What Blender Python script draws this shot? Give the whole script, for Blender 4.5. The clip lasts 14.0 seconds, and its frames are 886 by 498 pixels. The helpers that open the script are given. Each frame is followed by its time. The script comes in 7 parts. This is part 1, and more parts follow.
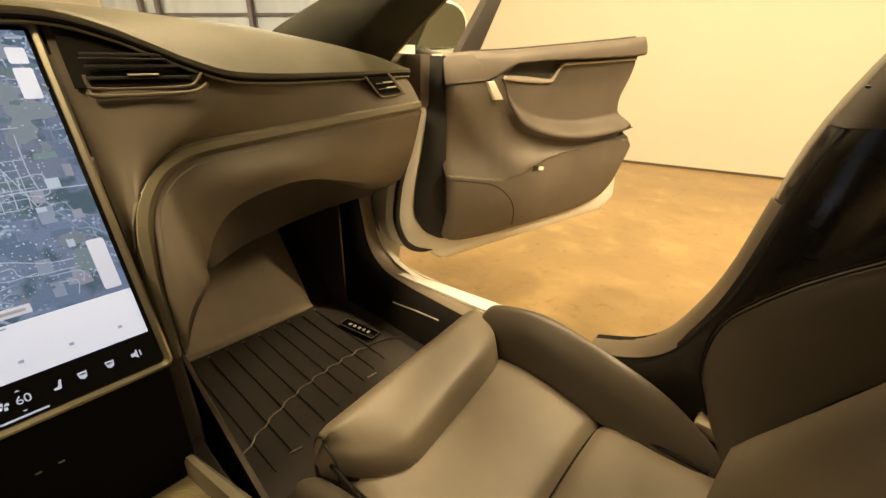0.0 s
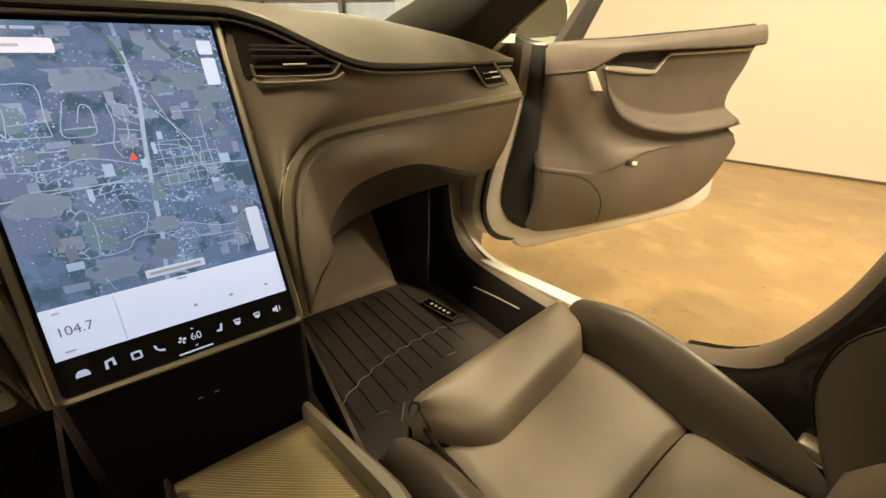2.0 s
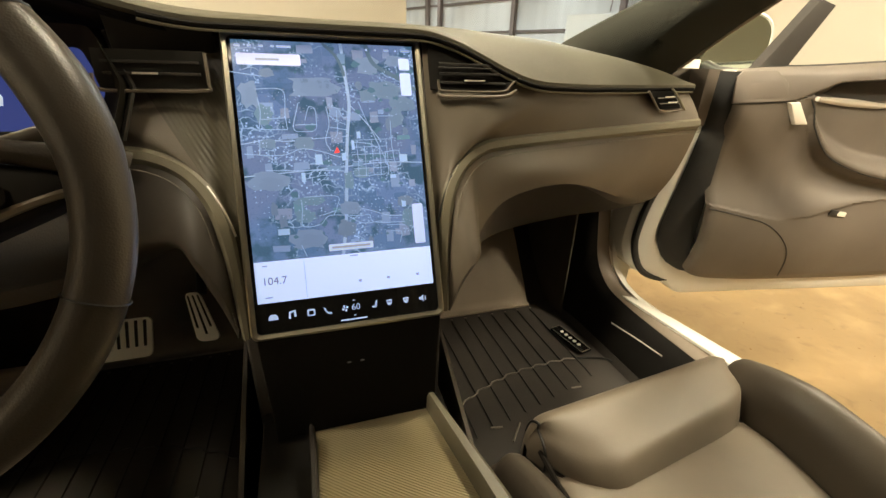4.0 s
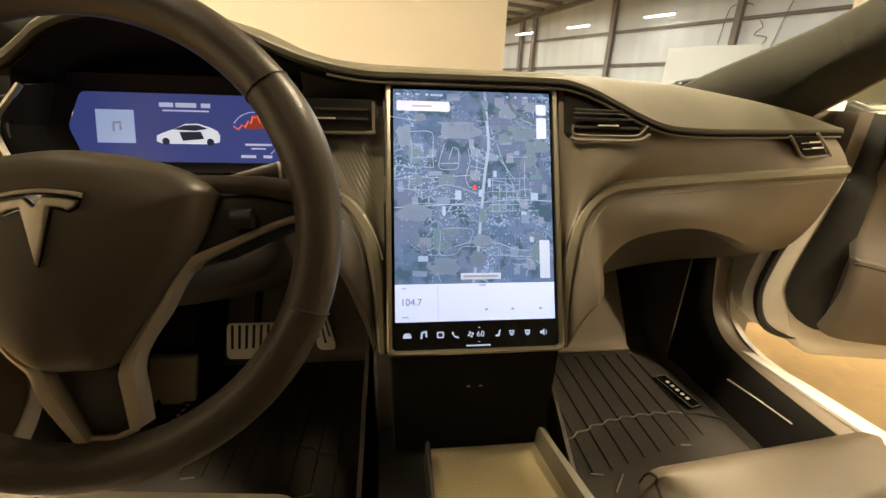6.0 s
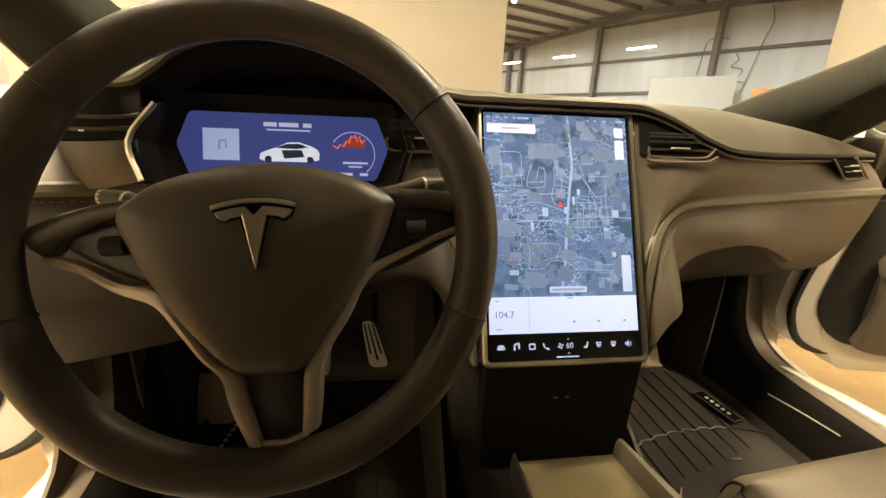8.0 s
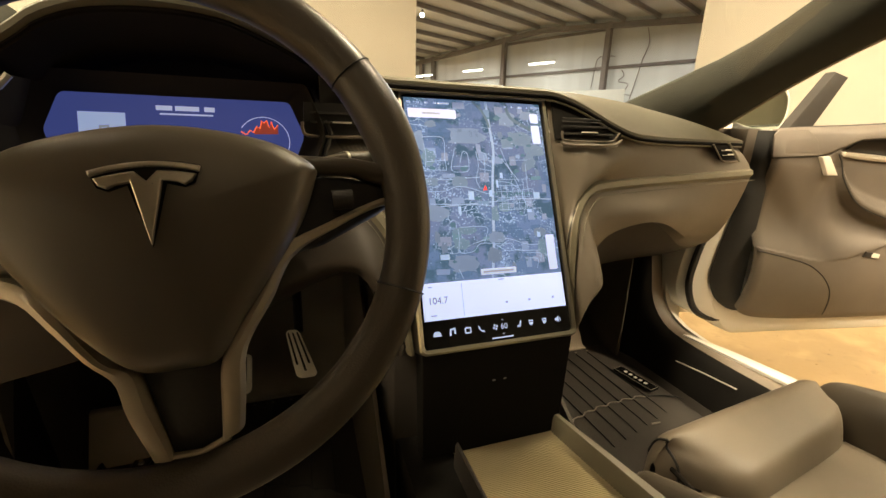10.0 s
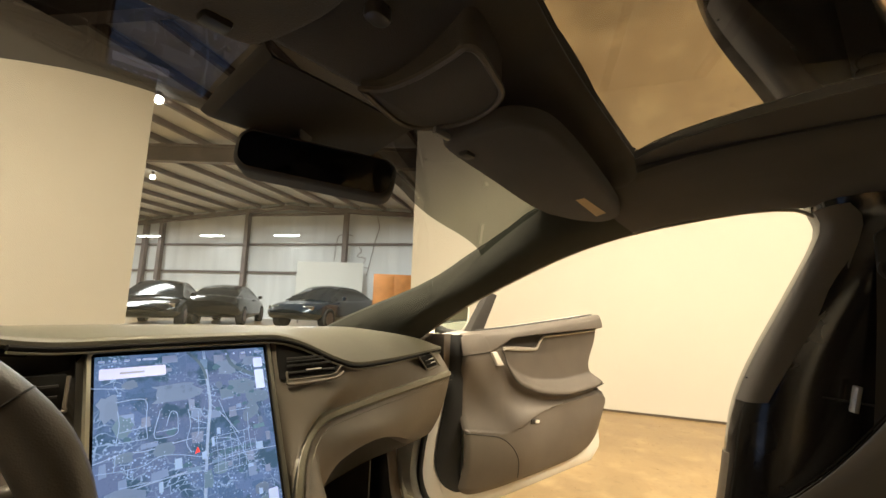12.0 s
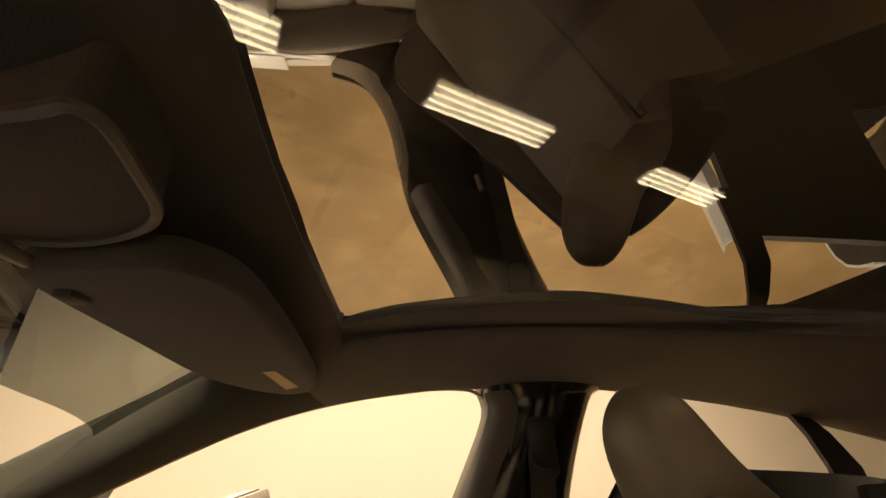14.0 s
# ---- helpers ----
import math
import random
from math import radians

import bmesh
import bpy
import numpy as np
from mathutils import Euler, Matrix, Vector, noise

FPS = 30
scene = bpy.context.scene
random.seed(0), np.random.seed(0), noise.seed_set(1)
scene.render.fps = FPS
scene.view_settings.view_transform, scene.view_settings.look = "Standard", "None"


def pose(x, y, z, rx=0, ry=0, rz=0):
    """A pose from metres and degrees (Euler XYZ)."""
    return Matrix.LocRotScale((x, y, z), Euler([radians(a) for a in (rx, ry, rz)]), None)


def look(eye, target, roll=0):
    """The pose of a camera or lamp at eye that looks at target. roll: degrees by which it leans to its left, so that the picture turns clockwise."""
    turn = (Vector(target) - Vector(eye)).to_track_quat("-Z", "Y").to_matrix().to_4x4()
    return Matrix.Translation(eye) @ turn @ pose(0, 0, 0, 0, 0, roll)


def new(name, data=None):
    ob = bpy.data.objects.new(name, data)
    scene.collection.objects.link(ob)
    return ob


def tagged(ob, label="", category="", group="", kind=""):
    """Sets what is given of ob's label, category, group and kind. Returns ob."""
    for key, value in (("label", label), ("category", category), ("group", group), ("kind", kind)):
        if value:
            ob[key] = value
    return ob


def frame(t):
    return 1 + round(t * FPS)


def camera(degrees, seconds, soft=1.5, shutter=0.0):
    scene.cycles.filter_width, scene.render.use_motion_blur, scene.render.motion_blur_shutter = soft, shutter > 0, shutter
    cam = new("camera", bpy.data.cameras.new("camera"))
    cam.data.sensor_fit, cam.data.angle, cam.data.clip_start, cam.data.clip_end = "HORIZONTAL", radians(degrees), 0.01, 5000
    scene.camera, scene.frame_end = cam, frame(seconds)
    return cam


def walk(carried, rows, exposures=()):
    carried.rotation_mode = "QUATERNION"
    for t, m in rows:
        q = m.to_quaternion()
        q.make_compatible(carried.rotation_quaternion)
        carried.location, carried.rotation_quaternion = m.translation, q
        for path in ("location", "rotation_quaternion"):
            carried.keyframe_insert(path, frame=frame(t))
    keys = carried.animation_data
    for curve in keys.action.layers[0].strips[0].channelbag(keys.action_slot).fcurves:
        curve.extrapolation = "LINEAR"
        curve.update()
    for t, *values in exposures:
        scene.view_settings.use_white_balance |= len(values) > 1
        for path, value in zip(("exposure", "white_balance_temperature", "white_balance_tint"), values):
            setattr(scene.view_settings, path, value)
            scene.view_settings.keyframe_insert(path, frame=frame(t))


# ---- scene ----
cam = camera(93.6, 14.0)
PATH = [
    (0, (0.050, -0.501, 0.911), (1.264, 0.584, 0.145), 1.40),
    (0.5, (0.040, -0.501, 0.914), (1.186, 0.634, 0.116), 1.35),
    (1, (0.019, -0.491, 0.919), (1.115, 0.682, 0.105), 1.40),
    (1.5, (-0.008, -0.485, 0.924), (1.043, 0.723, 0.101), 1.55),
    (2, (-0.010, -0.481, 0.919), (0.988, 0.772, 0.099), 1.69),
    (2.5, (-0.008, -0.480, 0.913), (0.908, 0.842, 0.105), 1.68),
    (3, (-0.013, -0.482, 0.908), (0.795, 0.919, 0.116), 1.84),
    (3.5, (-0.025, -0.483, 0.902), (0.645, 1.003, 0.138), 1.87),
    (4, (-0.036, -0.493, 0.906), (0.480, 1.064, 0.164), 1.99),
    (4.2, (-0.042, -0.495, 0.908), (0.419, 1.083, 0.175), 2.02),
    (6.3, (-0.138, -0.505, 0.922), (0.054, 1.162, 0.305), 2.0),
    (6.5, (-0.158, -0.504, 0.919), (0.035, 1.178, 0.309), 2.11),
    (7, (-0.199, -0.516, 0.920), (-0.006, 1.174, 0.331), 2.10),
    (7.2, (-0.213, -0.511, 0.918), (-0.003, 1.183, 0.347), 2.22),
    (9.3, (-0.304, -0.513, 0.899), (0.056, 1.160, 0.371), 2.0),
    (9.5, (-0.292, -0.510, 0.891), (0.119, 1.162, 0.367), 1.83),
    (10, (-0.268, -0.504, 0.874), (0.307, 1.131, 0.387), 1.89),
    (10.5, (-0.275, -0.523, 0.910), (0.508, 1.045, 0.497), 1.98),
    (11, (-0.275, -0.558, 0.942), (0.752, 0.902, 0.706), 2.29),
    (11.5, (-0.290, -0.572, 0.975), (0.949, 0.734, 0.973), 2.58),
    (12, (-0.274, -0.562, 1.005), (1.127, 0.543, 1.245), 1.96),
    (12.5, (-0.256, -0.561, 1.028), (1.254, 0.306, 1.483), 0.95),
    (13, (-0.230, -0.550, 1.046), (1.351, 0.062, 1.651), 0.41),
    (13.5, (-0.193, -0.531, 1.059), (1.433, -0.244, 1.776), -0.85),
    (14, (-0.138, -0.507, 1.095), (1.476, -0.605, 1.887), -1.69),
]
walk(cam, [(t, look(eye, target, roll)) for t, eye, target, roll in PATH], [(0, -0.2, 7500, 6), (1.5, -0.2, 6700, 5), (2.5, -0.2, 6300, 5), (3.5, -0.1, 5700, 4), (4.2, -0.05, 5800, 4), (6.5, 0.1, 6500, 7), (9.5, 0.1, 6300, 7), (11, -0.05, 6500, 5), (12, -0.15, 5700, 6), (12.6, -0.15, 5500, 6), (13.3, -0.15, 5900, 12), (14, -0.1, 6300, 14)])

# ---- light ----
world = bpy.data.worlds.new("world")
scene.world = world
world.use_nodes = True
world.node_tree.nodes["Background"].inputs[0].default_value = (1.0, 0.86, 0.62, 1)
world.node_tree.nodes["Background"].inputs[1].default_value = 0.02


def area_lamp(name, x, y, z, sx, sy, watts, turn=0.0, colour=(1.0, 0.77, 0.50)):
    data = bpy.data.lights.new(name, "AREA")
    data.shape, data.size, data.size_y, data.energy, data.color = "RECTANGLE", sx, sy, watts, colour
    ob = new(name, data)
    ob.matrix_world = pose(x, y, z, 0, 0, turn)
    return ob


# ---- materials ----
def mat(name, colour, rough=0.5, metal=0.0, vary=0.12, scale=6.0, fine=180.0, bump=0.1, spec=0.5, coat=0.0, dark=None, stain=0.0, sheen=0.0):
    """A principled material with large patches, fine grain and a little relief."""
    m = bpy.data.materials.new(name)
    m.use_nodes = True
    nt = m.node_tree
    bs = nt.nodes["Principled BSDF"]
    co = nt.nodes.new("ShaderNodeTexCoord")
    n1 = nt.nodes.new("ShaderNodeTexNoise")
    n1.inputs["Scale"].default_value, n1.inputs["Detail"].default_value = scale, 6
    n2 = nt.nodes.new("ShaderNodeTexNoise")
    n2.inputs["Scale"].default_value, n2.inputs["Detail"].default_value = fine, 3
    for n in (n1, n2):
        nt.links.new(co.outputs["Object"], n.inputs["Vector"])
    ramp = nt.nodes.new("ShaderNodeMapRange")
    ramp.inputs["From Min"].default_value, ramp.inputs["From Max"].default_value = 0.3, 0.7
    nt.links.new(n1.outputs["Fac"], ramp.inputs["Value"])
    mix = nt.nodes.new("ShaderNodeMix")
    mix.data_type = "RGBA"
    lo = dark or tuple(c * (1 - vary) for c in colour)
    hi = tuple(min(1, c * (1 + vary)) for c in colour)
    mix.inputs[6].default_value, mix.inputs[7].default_value = (*lo, 1), (*hi, 1)
    nt.links.new(ramp.outputs["Result"], mix.inputs[0])
    nt.links.new(mix.outputs[2], bs.inputs["Base Color"])
    rr = nt.nodes.new("ShaderNodeMapRange")
    rr.inputs["To Min"].default_value, rr.inputs["To Max"].default_value = max(0.02, rough - 0.06), min(1, rough + 0.06)
    nt.links.new(n2.outputs["Fac"], rr.inputs["Value"])
    nt.links.new(rr.outputs["Result"], bs.inputs["Roughness"])
    bs.inputs["Metallic"].default_value = metal
    bs.inputs["Specular IOR Level"].default_value = spec
    bs.inputs["Coat Weight"].default_value = coat
    bs.inputs["Sheen Weight"].default_value = sheen
    if bump:
        bp = nt.nodes.new("ShaderNodeBump")
        bp.inputs["Strength"].default_value, bp.inputs["Distance"].default_value = bump, 0.002
        nt.links.new(n2.outputs["Fac"], bp.inputs["Height"])
        nt.links.new(bp.outputs["Normal"], bs.inputs["Normal"])
    return m


def leather(name, colour, rough=0.42, grain=700.0, bump=0.10, spec=0.5):
    """Pebbled leather: cells for the grain, broad noise for wear."""
    m = mat(name, colour, rough, 0, 0.16, 5.0, 160.0, 0.0, spec)
    nt = m.node_tree
    co = nt.nodes["Texture Coordinate"]
    vo = nt.nodes.new("ShaderNodeTexVoronoi")
    vo.inputs["Scale"].default_value = grain
    nt.links.new(co.outputs["Object"], vo.inputs["Vector"])
    bp = nt.nodes.new("ShaderNodeBump")
    bp.inputs["Strength"].default_value, bp.inputs["Distance"].default_value = bump, 0.0012
    nt.links.new(vo.outputs["Distance"], bp.inputs["Height"])
    nt.links.new(bp.outputs["Normal"], nt.nodes["Principled BSDF"].inputs["Normal"])
    return m


def glow(name, colour, power):
    m = bpy.data.materials.new(name)
    m.use_nodes = True
    bs = m.node_tree.nodes["Principled BSDF"]
    bs.inputs["Base Color"].default_value = (*colour, 1)
    bs.inputs["Emission Color"].default_value = (*colour, 1)
    bs.inputs["Emission Strength"].default_value = power
    bs.inputs["Roughness"].default_value = 0.25
    return m


def glass(name, tint, rough=0.0, ior=1.5, grade=None):
    m = bpy.data.materials.new(name)
    m.use_nodes = True
    nt = m.node_tree
    nt.nodes.remove(nt.nodes["Principled BSDF"])
    tr = nt.nodes.new("ShaderNodeBsdfTransparent")
    tr.inputs[0].default_value = (*tint, 1)
    gl = nt.nodes.new("ShaderNodeBsdfGlossy")
    gl.inputs["Roughness"].default_value = rough
    fr = nt.nodes.new("ShaderNodeFresnel")
    fr.inputs[0].default_value = ior
    if grade:
        # the tint lightens across the car, from x0 to x1
        co, sp, mr, mc = (nt.nodes.new(k) for k in ("ShaderNodeTexCoord", "ShaderNodeSeparateXYZ", "ShaderNodeMapRange", "ShaderNodeMix"))
        mc.data_type = "RGBA"
        mr.inputs["From Min"].default_value, mr.inputs["From Max"].default_value = grade[0], grade[1]
        mc.inputs[6].default_value, mc.inputs[7].default_value = (*tint, 1), (*grade[2], 1)
        nt.links.new(co.outputs["Object"], sp.inputs[0])
        nt.links.new(sp.outputs["X"], mr.inputs["Value"])
        nt.links.new(mr.outputs[0], mc.inputs[0])
        nt.links.new(mc.outputs[2], tr.inputs[0])
    mx = nt.nodes.new("ShaderNodeMixShader")
    nt.links.new(fr.outputs[0], mx.inputs[0])
    nt.links.new(tr.outputs[0], mx.inputs[1])
    nt.links.new(gl.outputs[0], mx.inputs[2])
    nt.links.new(mx.outputs[0], nt.nodes["Material Output"].inputs[0])
    return m


SEAT = leather("seat_leather", (0.200, 0.168, 0.126), 0.44)
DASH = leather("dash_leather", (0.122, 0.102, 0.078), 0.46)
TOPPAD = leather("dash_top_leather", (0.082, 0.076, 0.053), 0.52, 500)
# darker copy of the dash leather, with the shade under the dashboard in it
KNEESHADED = leather("knee_leather_shaded", (0.040, 0.033, 0.025), 0.55)
# dash leather darkened for the shadow on the recessed glovebox lid
LIDSHADED = leather("lid_leather_shaded", (0.050, 0.042, 0.033), 0.55)
BOLSTER = leather("bolster_leather", (0.098, 0.082, 0.063), 0.40)
TRIM = leather("stitched_trim", (0.165, 0.150, 0.106), 0.42, 500)
DOORTRIM = leather("door_trim", (0.112, 0.095, 0.078), 0.5, 500)
BLACK = mat("black_plastic", (0.020, 0.019, 0.018), 0.45, vary=0.2)
BLACKSOFT = mat("black_soft", (0.036, 0.032, 0.028), 0.75, vary=0.2, fine=500, bump=0.3)
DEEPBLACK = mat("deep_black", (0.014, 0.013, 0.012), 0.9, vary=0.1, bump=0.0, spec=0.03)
MATTEBLACK = mat("matte_bezel", (0.022, 0.020, 0.017), 0.9, vary=0.1, bump=0.0, spec=0.05)
VENTBLACK = mat("vent_black", (0.018, 0.017, 0.015), 0.55, vary=0.2, bump=0.0, spec=0.3)
PALEMETAL = mat("pale_satin", (0.72, 0.68, 0.60), 0.34, 0.2, vary=0.04, bump=0.02)
GLOSS = mat("piano_black", (0.008, 0.008, 0.008), 0.08, bump=0.0, coat=0.5)
HEADLINER = mat("headliner", (0.084, 0.080, 0.077), 0.95, vary=0.15, fine=700, bump=0.5, spec=0.1, sheen=0.1)
KICK = mat("kick_carpet", (0.085, 0.075, 0.062), 0.95, vary=0.2, fine=900, bump=0.6, spec=0.1)
# headliner fabric again, darkened for the shade on the pillars
PILLARSHADED = mat("pillar_headliner_shaded", (0.044, 0.045, 0.038), 0.9, vary=0.15, fine=700, bump=0.5, spec=0.15)
CARPET = mat("carpet", (0.056, 0.050, 0.044), 0.95, vary=0.2, fine=900, bump=0.8, spec=0.1)
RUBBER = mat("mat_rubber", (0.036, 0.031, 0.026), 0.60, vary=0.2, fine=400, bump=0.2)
# paler copy of the mat rubber, for the light its raised edges catch
RUBBERLIT = mat("mat_rubber_lit", (0.20, 0.18, 0.15), 0.45, vary=0.1)
SATIN = mat("satin_metal", (0.62, 0.60, 0.54), 0.32, 1.0, vary=0.06, bump=0.03)
CHROME = mat("chrome", (0.75, 0.74, 0.70), 0.12, 1.0, vary=0.03, bump=0.0)
FRAMEMETAL = mat("screen_frame", (0.42, 0.40, 0.32), 0.34, 1.0, vary=0.05, bump=0.02)
PEDAL = mat("pedal_alloy", (0.93, 0.88, 0.79), 0.40, 0.0, vary=0.06)
WHITE = mat("white_paint", (0.78, 0.77, 0.72), 0.22, vary=0.02, bump=0.0, coat=0.6)
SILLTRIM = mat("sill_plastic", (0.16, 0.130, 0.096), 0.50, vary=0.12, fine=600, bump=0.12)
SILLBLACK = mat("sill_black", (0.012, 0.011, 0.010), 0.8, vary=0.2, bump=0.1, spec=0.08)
SEAL = mat("seal_rubber", (0.02, 0.02, 0.019), 0.7)
WALL = mat("wall_paint", (0.57, 0.545, 0.48), 0.75, vary=0.025, scale=0.8, fine=60, bump=0.06)
HALLWALL = mat("hall_sheeting", (0.78, 0.80, 0.80), 0.40, vary=0.13, scale=0.7, fine=20)
nt = HALLWALL.node_tree
streak = nt.nodes.new("ShaderNodeMapping")
streak.inputs["Scale"].default_value = (2.2, 2.2, 0.06)
nt.links.new(nt.nodes["Texture Coordinate"].outputs["Object"], streak.inputs[0])
nt.links.new(streak.outputs[0], nt.nodes["Noise Texture"].inputs["Vector"])
STEEL = mat("painted_steel", (0.22, 0.18, 0.17), 0.6, vary=0.15, scale=2)
DECK = mat("roof_deck", (0.66, 0.63, 0.57), 0.6, vary=0.1, scale=1)
BOARD = mat("white_board", (0.75, 0.74, 0.68), 0.6, vary=0.03)
ORANGE = mat("orange_wood", (0.48, 0.20, 0.05), 0.5, vary=0.2, scale=3)
CARDARK = mat("dark_car_paint", (0.006, 0.007, 0.008), 0.14, vary=0.1, bump=0.0, spec=0.6)
CARBLUE = mat("blue_car_paint", (0.006, 0.012, 0.020), 0.14, vary=0.1, bump=0.0, spec=0.6)
CARGLASS = mat("car_window", (0.01, 0.012, 0.014), 0.12, bump=0.0, spec=0.25)
TYRE = mat("tyre", (0.015, 0.015, 0.015), 0.8)
STITCH = mat("thread", (0.16, 0.15, 0.12), 0.8)
TUBE = glow("lamp_tube", (1.0, 0.86, 0.58), 36.0)
HALLTUBE = glow("hall_lamp", (1.0, 0.95, 0.82), 12.0)
CLEAR = glass("clear_glass", (0.93, 0.94, 0.93))
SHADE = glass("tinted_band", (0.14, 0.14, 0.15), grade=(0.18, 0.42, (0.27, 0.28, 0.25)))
ROOFGLASS = glass("roof_glass", (0.05, 0.047, 0.042), ior=5.2)
MIRRORFACE = mat("side_mirror_glass", (0.62, 0.68, 0.58), 0.04, 1.0, vary=0.0, bump=0.0)
MIRRORGLASS = mat("mirror_glass", (0.055, 0.056, 0.055), 0.03, 1.0, vary=0.0, bump=0.0)


# ---- mesh helpers ----
def part(name, bm, material, parent=None, label="", sharp=38, face=None):
    """Links a bmesh as one mesh object, under a thing or a part."""
    bmesh.ops.remove_doubles(bm, verts=bm.verts, dist=1e-5)
    bmesh.ops.recalc_face_normals(bm, faces=bm.faces)
    if face and sum((f.normal * f.calc_area() for f in bm.faces), Vector()).dot(Vector(face)) < 0:
        bmesh.ops.reverse_faces(bm, faces=bm.faces)
    for f in bm.faces:
        f.smooth = True
    for e in bm.edges:
        e.smooth = len(e.link_faces) == 2 and e.calc_face_angle(0) < radians(sharp)
    me = bpy.data.meshes.new(name)
    bm.to_mesh(me)
    bm.free()
    me.materials.append(material)
    ob = new(name, me)
    if parent:
        ob.parent = parent
        ob.matrix_parent_inverse = Matrix.Translation(parent.location).inverted()
    if label:
        ob["label"] = label
    return ob


def thing(name, label, category, at=(0, 0, 0), group="", kind=""):
    ob = new(name)
    ob.location, ob.empty_display_size = at, 0.1
    return tagged(ob, label, category, group, kind)


def smooth(pts, n):
    """n points along a Catmull-Rom curve through pts."""
    p = [np.array(q, float) for q in pts]
    p = [2 * p[0] - p[1]] + p + [2 * p[-1] - p[-2]]
    out = []
    for s in np.linspace(0, len(p) - 3 - 1e-9, n):
        i, f = int(s), s - int(s)
        a, b, c, d = p[i:i + 4]
        out.append(0.5 * (2 * b + (c - a) * f + (2 * a - 5 * b + 4 * c - d) * f * f + (3 * b - a - 3 * c + d) * f ** 3))
    return out


def table(rows):
    """A smooth function of the rows' first column that gives the others."""
    fine = np.array(smooth(rows, 12 * len(rows)))
    return lambda x: [float(np.interp(x, fine[:, 0], fine[:, k])) for k in range(1, fine.shape[1])]


def loft(rows, ring=False, turn=False, cap=False, bm=None):
    """A sheet through rows of points. ring: each row closes; turn: the last row meets the first."""
    bm = bm or bmesh.new()
    vs = [[bm.verts.new(tuple(p)) for p in r] for r in rows]
    m = len(vs[0])
    for i in range(len(vs) if turn else len(vs) - 1):
        for j in range(m if ring else m - 1):
            a, b = vs[i], vs[(i + 1) % len(vs)]
            q = [a[j], a[(j + 1) % m], b[(j + 1) % m], b[j]]
            try:
                bm.faces.new(q)
            except ValueError:
                pass
    if cap and ring:
        for r in (vs[0], vs[-1]):
            bm.faces.new(r)
    return bm


def sheet(rows, thick=0.004):
    bm = loft(rows)
    bmesh.ops.recalc_face_normals(bm, faces=bm.faces)
    bmesh.ops.solidify(bm, geom=bm.faces[:], thickness=thick)
    return bm


def tube(pts, r, seg=8, closed=False, bm=None, flat=1.0):
    """A round bar along pts; r: a radius or one for each point."""
    p = [Vector(q) for q in pts]
    n = len(p)
    rows, up = [], None
    for i in range(n):
        a, b = (p[(i - 1) % n], p[(i + 1) % n]) if closed else (p[max(0, i - 1)], p[min(n - 1, i + 1)])
        t = (b - a).normalized()
        if up is None:
            up = t.orthogonal().normalized()
        up = (up - t * up.dot(t)).normalized()
        s = t.cross(up)
        rad = r[i] if isinstance(r, (list, tuple)) else r
        rows.append([p[i] + (up * math.cos(k * math.tau / seg) * flat + s * math.sin(k * math.tau / seg)) * rad for k in range(seg)])
    return loft(rows, ring=True, turn=closed, cap=not closed, bm=bm)


def box(lo, hi, bevel=0.0, seg=2, bm=None, m=None):
    bm = bm or bmesh.new()
    mid = [(a + b) / 2 for a, b in zip(lo, hi)]
    r = bmesh.ops.create_cube(bm, size=1, matrix=Matrix.Translation(mid) @ Matrix.Diagonal((*[max(1e-4, abs(b - a)) for a, b in zip(lo, hi)], 1)))
    if bevel:
        bmesh.ops.bevel(bm, geom=list({e for v in r["verts"] for e in v.link_edges}), offset=bevel, segments=seg, affect="EDGES", profile=0.5)
    if m:
        bm.transform(m)
    return bm


def slab(outline, place, depth, bevel=0.0, seg=2, bm=None):
    """A flat piece: outline of (a, b), place(a, b, c) gives the point, c from 0 to depth; the face at depth is bevelled."""
    bm = bm or bmesh.new()
    base = [bm.verts.new(tuple(place(a, b, 0))) for a, b in outline]
    n = len(base)
    steps = [(0.0, 0.0)]
    if bevel:
        steps += [(depth - bevel, 0.0)] + [(depth - bevel * (1 - math.sin(k * math.pi / 2 / seg)), bevel * (1 - math.cos(k * math.pi / 2 / seg))) for k in range(1, seg + 1)]
    else:
        steps += [(depth, 0.0)]
    area = sum(outline[i][0] * outline[(i + 1) % n][1] - outline[(i + 1) % n][0] * outline[i][1] for i in range(n))
    sgn = 1 if area > 0 else -1
    last = base
    for c, ins in steps[1:]:
        ring = []
        for i in range(n):
            p, q, s = Vector(outline[i - 1]), Vector(outline[i]), Vector(outline[(i + 1) % n])
            d1, d2 = (q - p).normalized(), (s - q).normalized()
            nn = Vector((-d1.y - d2.y, d1.x + d2.x)) * sgn
            if nn.length > 1e-6:
                nn = nn.normalized() / max(0.5, math.cos(d1.angle(d2, 0) / 2))
            w = q + nn * ins
            ring.append(bm.verts.new(tuple(place(w.x, w.y, c))))
        for i in range(n):
            bm.faces.new((last[i], last[(i + 1) % n], ring[(i + 1) % n], ring[i]))
        last = ring
    bm.faces.new(last)
    bm.faces.new(base[::-1])
    return bm


def rounded(w, h, r, n=5):
    """The outline of a rectangle with round corners about its middle."""
    out = []
    for cx, cy, a0 in ((w / 2 - r, h / 2 - r, 0), (-w / 2 + r, h / 2 - r, 90), (-w / 2 + r, -h / 2 + r, 180), (w / 2 - r, -h / 2 + r, 270)):
        for k in range(n + 1):
            a = radians(a0 + 90 * k / n)
            out.append((cx + r * math.cos(a), cy + r * math.sin(a)))
    return out


